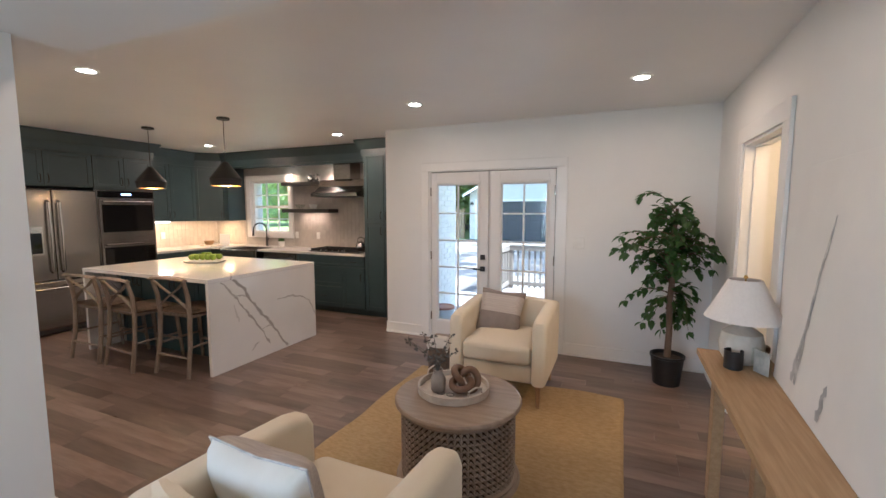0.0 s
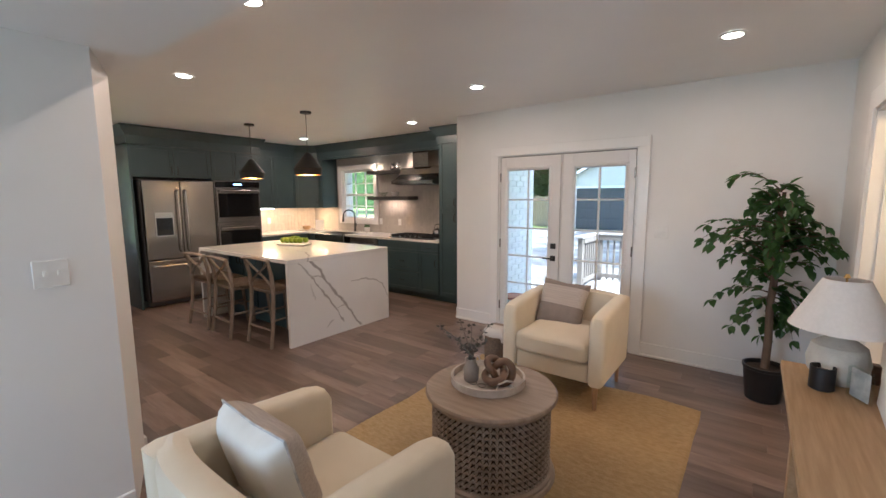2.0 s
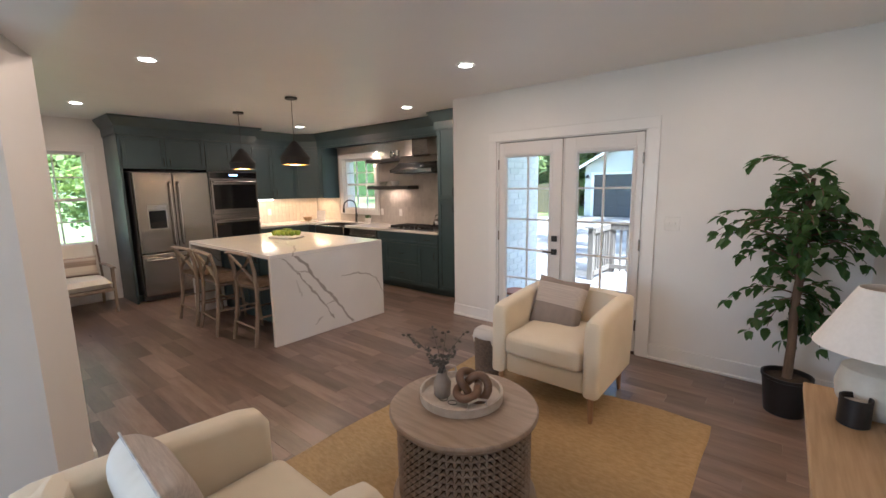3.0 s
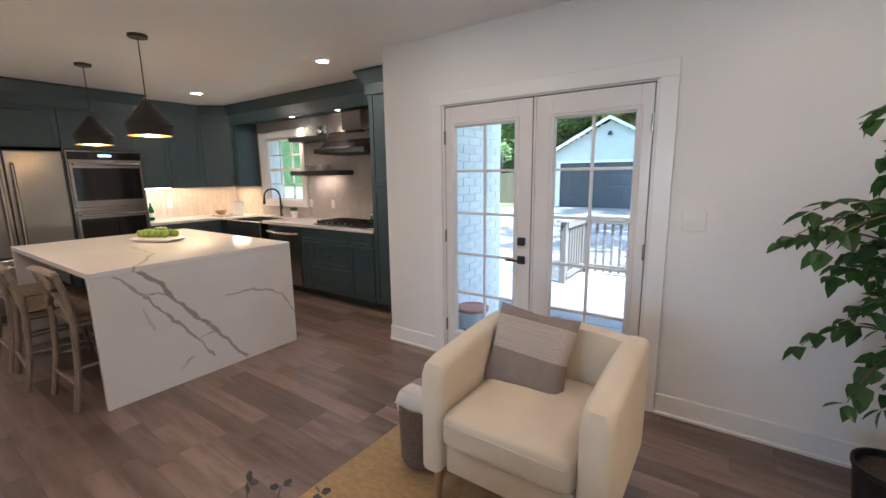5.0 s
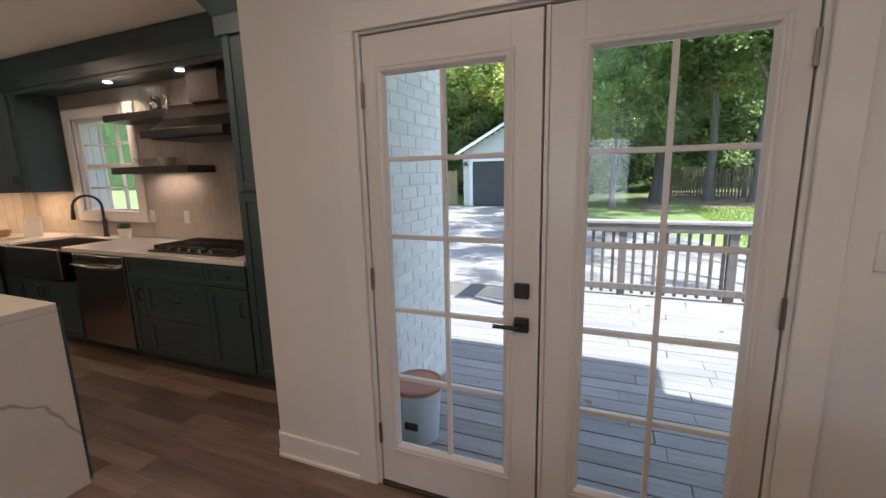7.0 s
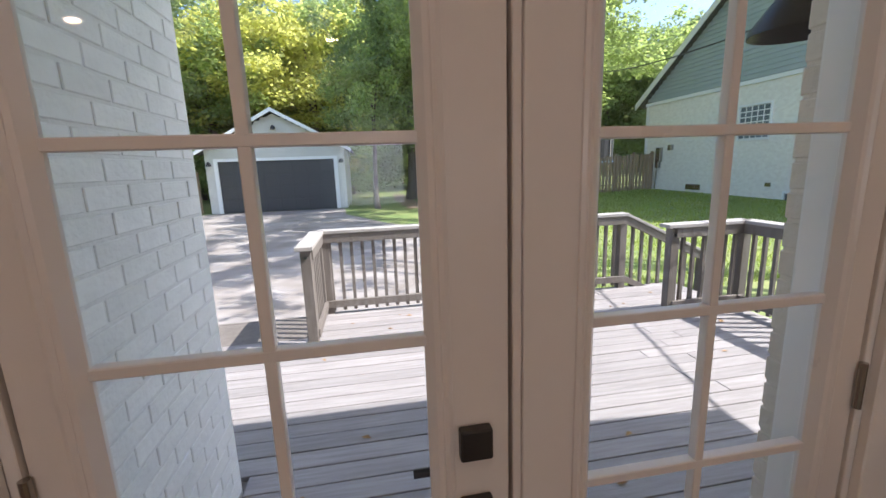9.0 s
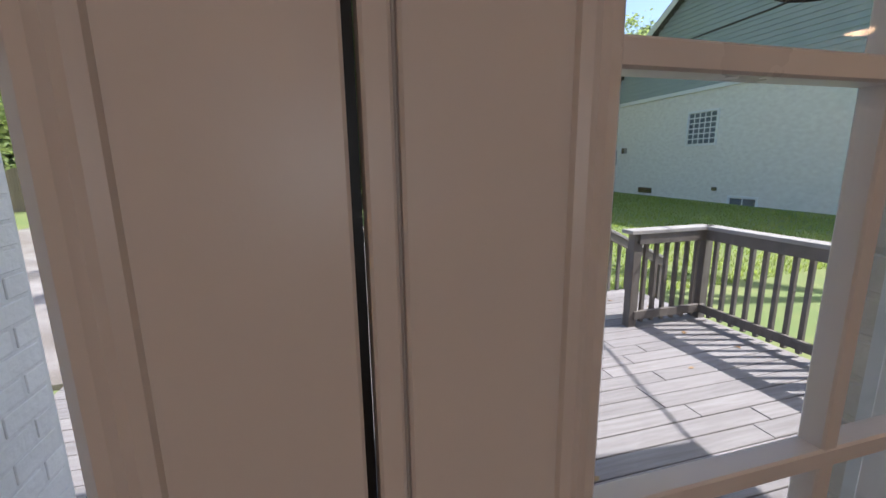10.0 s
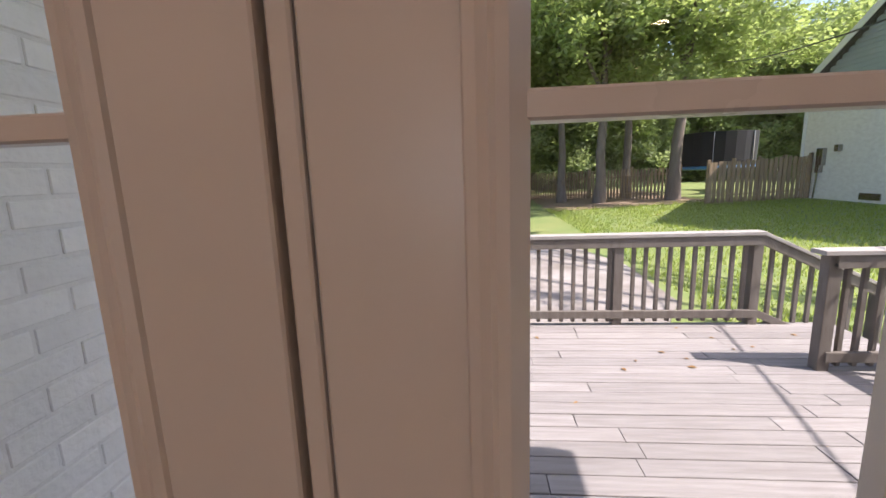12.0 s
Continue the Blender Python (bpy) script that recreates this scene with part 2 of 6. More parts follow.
M_TREEBARK = material("tree_bark", (0.23, 0.185, 0.15), 0.9, second=(0.12, 0.095, 0.078), scale=5, stretch=(3, 3, 0.5), bump=1.0, bump_scale=9)
M_FIG = leaf_material("fig_leaf", (0.035, 0.085, 0.028), (0.06, 0.12, 0.04), 0.35)
M_EUCA = material("dried_leaf", (0.075, 0.075, 0.065), 0.7, second=(0.11, 0.10, 0.09), scale=20)
M_LEAF = leaf_material("leaf_green", (0.21, 0.28, 0.115), (0.29, 0.35, 0.16), 0.6)
M_LEAFY = leaf_material("leaf_yellow", (0.45, 0.43, 0.15), (0.34, 0.37, 0.13), 0.6)
M_LEAFD = leaf_material("leaf_dark", (0.165, 0.22, 0.11), (0.22, 0.27, 0.14), 0.6)
M_APPLE = material("green_apple", (0.30, 0.40, 0.045), 0.32, second=(0.20, 0.32, 0.03), scale=6)
M_WHITECER = material("white_glaze", (0.82, 0.81, 0.78), 0.15)
M_SWITCH = material("switch_plastic", (0.80, 0.79, 0.76), 0.35)
M_GLASS = glass("window_glass")
M_CLEAR = glass("clear_glass", (0.93, 0.96, 0.94), 1.6)
M_GREENGLASS = glass("green_glass", (0.12, 0.42, 0.15), 1.6)
M_BRASS = material("pendant_gold", (0.62, 0.42, 0.16), 0.35, 1.0)
M_LED = glow("led", (1.0, 0.86, 0.66), 7.0)
M_BULB = glow("bulb", (1.0, 0.66, 0.30), 22.0)
M_BRICKW = material("white_brick", (0.84, 0.84, 0.83), 0.75, second=(0.78, 0.78, 0.77), scale=9, bump=0.5, bump_scale=45, vary=0.05)
M_MORTAR = material("white_mortar", (0.78, 0.78, 0.77), 0.85, second=(0.72, 0.72, 0.71), scale=14, bump=0.5)
# the warm bounced light on this brick is put into its cream base colour
M_HBRICK = material("warm_lit_house_brick", (0.70, 0.64, 0.55), 0.75, second=(0.64, 0.58, 0.49), scale=9, bump=0.5, bump_scale=45, vary=0.05)
M_DECK = material("deck_wood", (0.33, 0.305, 0.295), 0.7, second=(0.25, 0.225, 0.215), scale=4, stretch=(0.6, 9, 4), bump=0.3, bump_scale=40, vary=0.12)
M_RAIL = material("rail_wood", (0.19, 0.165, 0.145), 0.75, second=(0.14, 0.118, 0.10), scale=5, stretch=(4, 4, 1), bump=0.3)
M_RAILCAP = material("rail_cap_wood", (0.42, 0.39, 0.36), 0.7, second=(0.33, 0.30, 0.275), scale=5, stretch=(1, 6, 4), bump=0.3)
M_GRASS = material("grass_ground", (0.16, 0.225, 0.065), 0.9, second=(0.24, 0.265, 0.09), scale=1.1, bump=1.0, bump_scale=30)
M_BLADE = leaf_material("grass_blade", (0.21, 0.28, 0.08), (0.29, 0.34, 0.11), 0.6)
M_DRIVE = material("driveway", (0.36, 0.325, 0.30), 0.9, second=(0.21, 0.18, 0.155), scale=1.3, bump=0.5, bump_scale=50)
M_LITTER = material("leaf_litter", (0.20, 0.135, 0.085), 0.95, second=(0.30, 0.22, 0.15), scale=3.5, bump=1.0, bump_scale=25)
# grey-blue reflections of the far panes are painted as base colour
M_PANE = material("reflection_toned_pane", (0.13, 0.15, 0.165), 0.12, second=(0.20, 0.22, 0.235), scale=2)
M_SIDING = material("white_siding", (0.60, 0.58, 0.52), 0.6, second=(0.54, 0.52, 0.465), scale=2)
M_GREYSIDE = material("green_siding", (0.36, 0.40, 0.385), 0.7, second=(0.32, 0.36, 0.345), scale=2)
M_GDOOR = material("garage_door_paint", (0.05, 0.05, 0.053), 0.5, second=(0.06, 0.06, 0.063), scale=3)
M_ROOF = material("shingle", (0.10, 0.095, 0.09), 0.9, second=(0.07, 0.066, 0.062), scale=8, bump=0.6)
M_FENCE = material("fence_wood", (0.34, 0.245, 0.155), 0.85, second=(0.25, 0.175, 0.105), scale=4, stretch=(6, 6, 0.8), vary=0.15)
M_NBRICK = material("cream_brick_paint", (0.84, 0.79, 0.71), 0.85, second=(0.74, 0.68, 0.60), scale=5, stretch=(1, 1, 2), bump=0.6, bump_scale=14, vary=0.05)
M_PAPER = material("abstract_canvas", (0.78, 0.765, 0.74), 0.75, second=(0.74, 0.73, 0.71), scale=3, bump=0.2, bump_scale=240)
M_STROKE = material("grey_paint_stroke", (0.36, 0.37, 0.385), 0.7, second=(0.58, 0.575, 0.57), scale=14, lo=0.4, hi=0.6)
M_WICKER = material("wicker", (0.10, 0.07, 0.05), 0.8, second=(0.16, 0.115, 0.08), scale=60, bump=0.8, bump_scale=90)
M_BUCKET = material("bucket_plastic", (0.66, 0.68, 0.70), 0.45)
M_LIDRED = material("bucket_lid", (0.45, 0.20, 0.14), 0.5)
M_DRYLEAF = material("dry_leaf", (0.30, 0.15, 0.055), 0.8, second=(0.42, 0.26, 0.10), scale=20, vary=0.3)
M_STRIPE = material("striped_cloth", (0.30, 0.24, 0.20), 0.9, second=(0.62, 0.57, 0.50), scale=1.2, stretch=(0.1, 8, 0.1), lo=0.45, hi=0.55, bump=0.2)
M_BLUE = material("blue_tarp", (0.05, 0.20, 0.42), 0.5)
M_DARKNET = material("dark_net", (0.012, 0.013, 0.016), 0.8)


# ---- mesh helpers ----
def part(name, bm, mat, parent=None, label="", smooth=False):
    me = bpy.data.meshes.new(name)
    bm.normal_update()
    bm.to_mesh(me)
    bm.free()
    me.materials.append(mat)
    if smooth:
        me.shade_smooth()
        me.set_sharp_from_angle(angle=radians(40))
    ob = new(name, me)
    if parent:
        ob.parent = parent
    if label:
        ob["label"] = label
    return ob


def box(bm, x0, x1, y0, y1, z0, z1, bevel=0.0, seg=1):
    vs = [bm.verts.new(p) for p in ((x0, y0, z0), (x1, y0, z0), (x1, y1, z0), (x0, y1, z0), (x0, y0, z1), (x1, y0, z1), (x1, y1, z1), (x0, y1, z1))]
    fs = [bm.faces.new([vs[i] for i in q]) for q in ((3, 2, 1, 0), (4, 5, 6, 7), (0, 1, 5, 4), (1, 2, 6, 5), (2, 3, 7, 6), (3, 0, 4, 7))]
    if bevel:
        es = list({e for f in fs for e in f.edges})
        bmesh.ops.bevel(bm, geom=es, offset=bevel, segments=seg, affect="EDGES", profile=0.5)
    return bm


def B(*dims, bevel=0.0, seg=1):
    return box(bmesh.new(), *dims, bevel=bevel, seg=seg)


def boxes(*many, bevel=0.0):
    bm = bmesh.new()
    for d in many:
        box(bm, *d, bevel=bevel)
    return bm


def lathe(profile, n=32, cap=True, at=(0, 0, 0), bm=None):
    bm = bm or bmesh.new()
    rings = []
    for r, z in profile:
        rings.append([bm.verts.new((at[0] + r * math.cos(2 * math.pi * i / n), at[1] + r * math.sin(2 * math.pi * i / n), at[2] + z)) for i in range(n)])
    for a, b in zip(rings, rings[1:]):
        for i in range(n):
            bm.faces.new((a[i], a[(i + 1) % n], b[(i + 1) % n], b[i]))
    if cap:
        bm.faces.new(rings[0][::-1])
        bm.faces.new(rings[-1])
    return bm


def tube(points, radius, n=8, bm=None, closed=False, flat=1.0):
    """A rod along points; radius is a number or one for each point."""
    bm = bm or bmesh.new()
    pts = [Vector(p) for p in points]
    k = len(pts)
    rad = [radius] * k if isinstance(radius, (int, float)) else list(radius)
    rings = []
    up = Vector((0, 0, 1))
    for i, p in enumerate(pts):
        if closed:
            d = pts[(i + 1) % k] - pts[i - 1]
        else:
            d = pts[min(i + 1, k - 1)] - pts[max(i - 1, 0)]
        d.normalize()
        ref = up if abs(d.z) < 0.93 else Vector((1, 0, 0))
        a = d.cross(ref).normalized()
        b = a.cross(d).normalized()
        rings.append([bm.verts.new(p + rad[i] * (math.cos(2 * math.pi * j / n) * a + flat * math.sin(2 * math.pi * j / n) * b)) for j in range(n)])
    pairs = list(zip(rings, rings[1:])) + ([(rings[-1], rings[0])] if closed else [])
    for a, b in pairs:
        for j in range(n):
            bm.faces.new((a[j], a[(j + 1) % n], b[(j + 1) % n], b[j]))
    if not closed:
        bm.faces.new(rings[0][::-1])
        bm.faces.new(rings[-1])
    bmesh.ops.recalc_face_normals(bm, faces=bm.faces)
    return bm


def prism(outline, z0, z1, bm=None):
    bm = bm or bmesh.new()
    lo = [bm.verts.new((x, y, z0)) for x, y in outline]
    hi = [bm.verts.new((x, y, z1)) for x, y in outline]
    bm.faces.new(lo[::-1])
    bm.faces.new(hi)
    k = len(lo)
    for i in range(k):
        bm.faces.new((lo[i], lo[(i + 1) % k], hi[(i + 1) % k], hi[i]))
    bmesh.ops.recalc_face_normals(bm, faces=bm.faces)
    return bm


def slab(axis, outline, a, b, bm=None):
    """An outline in the two other axes, drawn out along axis from a to b."""
    bm = bm or bmesh.new()
    put = {"x": lambda u, v, w: (w, u, v), "y": lambda u, v, w: (u, w, v), "z": lambda u, v, w: (u, v, w)}[axis]
    lo = [bm.verts.new(put(u, v, a)) for u, v in outline]
    hi = [bm.verts.new(put(u, v, b)) for u, v in outline]
    bm.faces.new(lo)
    bm.faces.new(hi[::-1])
    k = len(lo)
    for i in range(k):
        bm.faces.new((lo[i], hi[i], hi[(i + 1) % k], lo[(i + 1) % k]))
    bmesh.ops.recalc_face_normals(bm, faces=bm.faces)
    return bm


def cushion(w, d, h, n=14, e=0.42, sag=0.0, at=(0, 0, 0), pinch=1.0):
    """A soft pad: w by d by h, crowned, with pointed corners when pinch is below one."""
    bm = bmesh.new()
    grid = {}
    for side in (1, -1):
        for i in range(n + 1):
            for j in range(n + 1):
                u, v = 2 * i / n - 1, 2 * j / n - 1
                edge = (1 - abs(u) ** 6) * (1 - abs(v) ** 6)
                z = side * h / 2 * max(0.0, edge) ** e
                if side > 0:
                    z -= sag * (1 - u * u) * (1 - v * v)
                k = 1 - (1 - pinch) * (1 - abs(u * v)) * max(abs(u), abs(v)) ** 3
                if side < 0 and (i in (0, n) or j in (0, n)):
                    grid[side, i, j] = grid[1, i, j]
                    continue
                wob = 0.012 * h * noise.noise(Vector((u * 3, v * 3, side)))
                grid[side, i, j] = bm.verts.new((at[0] + u * w / 2 * k, at[1] + v * d / 2 * k, at[2] + z + wob))
        for i in range(n):
            for j in range(n):
                q = [grid[side, i, j], grid[side, i + 1, j], grid[side, i + 1, j + 1], grid[side, i, j + 1]]
                bm.faces.new(q if side > 0 else q[::-1])
    return bm


def thing(name, label, category, m=None, group="", kind=""):
    ob = new(name)
    if m is not None:
        ob.matrix_world = m
    return tagged(ob, label, category, group, kind)


def single(name, bm, mat, label, category, smooth=False, kind="", m=None):
    ob = part(name, bm, mat, smooth=smooth)
    if m is not None:
        ob.matrix_world = m
    return tagged(ob, label, category, kind=kind)


def structure(name, bm, mat, label, category="wall", parent=None):
    ob = part(name, bm, mat, parent)
    return tagged(ob, label, category if parent is None else "", kind="structure" if parent is None else "")


# ---- the shell of the house ----
H = 2.575
LX, RX, KY, FY = -5.87, 2.22, 1.12, -7.5
structure("floor", B(LX - 0.2, RX + 1.6, FY - 0.2, 0.0, -0.15, -0.006), M_SUBFLOOR, "dark brown plank floor", "floor")
structure("floor_kitchen", B(LX - 0.2, -1.2, 0.0, KY + 0.1, -0.15, -0.006), M_SUBFLOOR, "dark brown plank floor under the kitchen", "floor")
structure("ceiling", boxes((LX - 0.2, RX + 1.6, FY - 0.2, 0.3, H, H + 0.2), (LX - 0.2, -0.95, 0.3, KY + 0.25, H, H + 0.2)), M_CEIL, "smooth white painted ceiling", "ceiling")
# wall with the french doors: opening x -0.80..0.80, z 0..2.07
OX, OZ = 0.762, 2.045
structure("wall_north", boxes((-1.37, -OX, 0.0, 0.14, 0, H), (OX, RX + 1.6, 0.0, 0.14, 0, H), (-OX, OX, 0.0, 0.14, OZ, H)), M_WALL, "white painted wall around the french doors")
# kitchen side wall behind the pantry
structure("wall_kitchen_side", B(-1.37, -1.06, 0.142, KY, 0, H), M_WALL, "white painted wall beside the pantry cabinet")
# kitchen back wall with window opening
WX0, WX1, WZ0, WZ1 = -4.93, -4.03, 1.16, 2.10
structure("wall_kitchen", boxes((LX - 0.2, WX0, KY, KY + 0.14, 0, H), (WX1, -1.06, KY, KY + 0.14, 0, H), (WX0, WX1, KY, KY + 0.14, 0, WZ0), (WX0, WX1, KY, KY + 0.14, WZ1, H)), M_WALL, "painted kitchen wall behind the tiles")
# left wall with the sitting-corner window
SY0, SY1, SZ0, SZ1 = -3.55, -2.56, 0.82, 2.12
structure("wall_west", boxes((LX - 0.2, LX, FY, SY0, 0, H), (LX - 0.2, LX, SY1, KY, 0, H), (LX - 0.2, LX, SY0, SY1, 0, SZ0), (LX - 0.2, LX, SY0, SY1, SZ1, H)), M_WALL, "white painted wall with a tall window")
# right wall with a doorway
DY0, DY1, DZ = -1.715, -0.86, 2.075
structure("wall_east", boxes((RX, RX + 0.14, FY, DY0, 0, H), (RX, RX + 0.14, DY1, -0.002, 0, H), (RX, RX + 0.14, DY0, DY1, DZ, H)), M_WALL, "white painted wall with a doorway")
structure("wall_hall", boxes((RX + 1.4, RX + 1.5, -3.0, 0.0, 0, H), (RX + 0.14, RX + 1.4, -3.1, -3.0, 0, H)), M_WALL, "white wall of the lit hallway")
# partition with the wide cased opening
PX, PY0, PY1, PZ = -1.18, -3.775, -3.585, 2.24
WPX = -0.70
structure("wall_partition", prism([(WPX, FY), (WPX, PY0), (PX, PY1), (LX, PY1), (LX, PY1 - 0.12), (PX - 0.1, PY1 - 0.12), (WPX - 0.14, PY0 - 0.12), (WPX - 0.14, FY)], 0, H), M_WALL, "white painted partition with a wide opening")
structure("ceiling_front", prism([(PX, PY1 + 0.001), (WPX + 0.002, PY0 + 0.001), (WPX + 0.002, FY), (RX, FY), (RX, PY1 + 0.02), (PX, PY1 + 0.02)], PZ, H - 0.002), M_CEIL, "lower white ceiling of the front room", "ceiling")
# wall behind, with three windows that light the front room
structure("wall_south", boxes((LX, -3.9, FY - 0.2, FY, 0, H), (-2.5, -0.9, FY - 0.2, FY, 0, H), (0.5, RX, FY - 0.2, FY, 0, H), (-3.9, -2.5, FY - 0.2, FY, 0, 0.8), (-0.9, 0.5, FY - 0.2, FY, 0, 0.8),
                             (-3.9, -2.5, FY - 0.2, FY, 2.1, H), (-0.9, 0.5, FY - 0.2, FY, 2.1, H)), M_WALL, "white painted front wall with windows")
for x in (-3.2, -0.2):
    lamp("AREA", (x, FY - 0.05, 1.45), 11, (0.93, 0.95, 1.0), 1.35, (x, 0, 1.2), 1.25)


def baseboard(parent_name, segs, axis):
    bm = bmesh.new()
    for a, b, w, s in segs:
        if axis == "x":
            box(bm, a, b, *sorted((w, w + s * 0.016)), 0.0, 0.135, bevel=0.003)
            box(bm, a, b, *sorted((w, w + s * 0.028)), 0.0, 0.022, bevel=0.004)
        else:
            box(bm, *sorted((w, w + s * 0.016)), a, b, 0.0, 0.135, bevel=0.003)
            box(bm, *sorted((w, w + s * 0.028)), a, b, 0.0, 0.022, bevel=0.004)
    structure(parent_name, bm, M_TRIM, "tall white painted baseboard", "baseboard")


baseboard("baseboard_north", [(-1.37, -0.862, -0.001, -1), (0.862, RX - 0.03, -0.001, -1)], "x")
baseboard("baseboard_corner", [(0.0, 0.45, -1.371, -1)], "y")
baseboard("baseboard_east", [(FY, DY0 - 0.11, RX - 0.001, -1), (DY1 + 0.11, -0.03, RX - 0.001, -1)], "y")
baseboard("baseboard_partition", [(LX, PX, PY1 + 0.001, 1)], "x")
baseboard("baseboard_hall", [(FY, PY0, WPX + 0.001, 1)], "y")
baseboard("baseboard_west", [(PY1, -2.36, LX + 0.001, 1)], "y")


def casing(name, axis, a0, a1, z0, z1, w, s, wide=0.105, sill=False):
    """Flat boards round an opening on the wall at w, standing out along s."""
    t0, t1 = sorted((w + s * 0.001, w + s * 0.022))
    bm = bmesh.new()
    segs = [(a0 - wide, a0, z0, z1), (a1, a1 + wide, z0, z1), (a0 - wide, a1 + wide, z1, z1 + wide)]
    if sill:
        segs.append((a0 - wide, a1 + wide, z0 - wide * 0.85, z0))
    for u0, u1, v0, v1 in segs:
        if axis == "x":
            box(bm, u0, u1, t0, t1, v0, v1, bevel=0.0025)
        else:
            box(bm, t0, t1, u0, u1, v0, v1, bevel=0.0025)
    structure(name, bm, M_TRIM, "flat white door or window casing", "trim")


casing("trim_french_door", "x", -OX, OX, 0, OZ, 0.0, -1, 0.098)
casing("trim_hall_door", "y", DY0, DY1, 0, DZ, RX, -1, 0.115)
casing("trim_kitchen_window", "x", WX0, WX1, WZ0, WZ1, KY - 0.012, -1, 0.10, True)
casing("trim_west_window", "y", SY0, SY1, SZ0, SZ1, LX, 1, 0.10, True)
structure("trim_hall_jamb", boxes((RX - 0.004, RX + 0.15, DY0, DY0 + 0.018, 0, DZ), (RX - 0.004, RX + 0.15, DY1 - 0.018, DY1, 0, DZ), (RX - 0.004, RX + 0.15, DY0, DY1, DZ - 0.018, DZ)), M_TRIM, "white door jamb lining", "trim")
lamp("POINT", (RX + 0.8, -1.6, 2.3), 9, (1.0, 0.60, 0.30), 0.12)

structure("trim_hall_stop", boxes((RX + 0.06, RX + 0.095, DY0 + 0.018, DY0 + 0.03, 0, DZ - 0.03), (RX + 0.06, RX + 0.095, DY1 - 0.03, DY1 - 0.018, 0, DZ - 0.03), (RX + 0.06, RX + 0.095, DY0 + 0.018, DY1 - 0.018, DZ - 0.03, DZ - 0.018)), M_TRIM, "white door stop strip", "trim")


def sash(name, axis, a0, a1, z0, z1, w, cols, rows, fw=0.038, label="white window with a grid of panes"):
    """A window in an opening: frame, sill, bars and panes."""
    ob = thing(name, label, "window", kind="structure")

    def bar(u0, u1, v0, v1, t0, t1):
        return (u0, u1, w + t0, w + t1, v0, v1) if axis == "x" else (w + t0, w + t1, u0, u1, v0, v1)
    part("window_frame", boxes(bar(a0, a0 + fw, z0, z1, 0.03, 0.10), bar(a1 - fw, a1, z0, z1, 0.03, 0.10), bar(a0 + fw, a1 - fw, z0, z0 + fw, 0.03, 0.10), bar(a0 + fw, a1 - fw, z1 - fw, z1, 0.03, 0.10), bevel=0.003), M_TRIM, ob)
    part("window_sill", boxes(bar(a0 + 0.001, a1 - 0.001, z0 + 0.001, z0 + 0.02, -0.03, 0.03), bevel=0.003), M_TRIM, ob)
    ia0, ia1, iz0, iz1 = a0 + fw, a1 - fw, z0 + fw, z1 - fw
    for c in range(1, cols):
        u = ia0 + (ia1 - ia0) * c / cols
        part("muntin", boxes(bar(u - 0.009, u + 0.009, iz0, iz1, 0.05, 0.08)), M_TRIM, ob)
    for r in range(1, rows):
        v = iz0 + (iz1 - iz0) * r / rows
        k = 0.022 if rows == 4 and r == 2 else 0.009
        part("muntin", boxes(bar(ia0, ia1, v - k, v + k, 0.052, 0.078)), M_TRIM, ob)
    for c in range(cols):
        for r in range(rows):
            u0, u1 = ia0 + (ia1 - ia0) * c / cols, ia0 + (ia1 - ia0) * (c + 1) / cols
            v0, v1 = iz0 + (iz1 - iz0) * r / rows, iz0 + (iz1 - iz0) * (r + 1) / rows
            part("pane", boxes(bar(u0, u1, v0, v1, 0.063, 0.067)), M_GLASS, ob)


sash("window_1", "x", WX0, WX1, WZ0, WZ1, KY, 3, 4)
sash("window_2", "y", SY0, SY1, SZ0, SZ1, LX - 0.13, 3, 4)


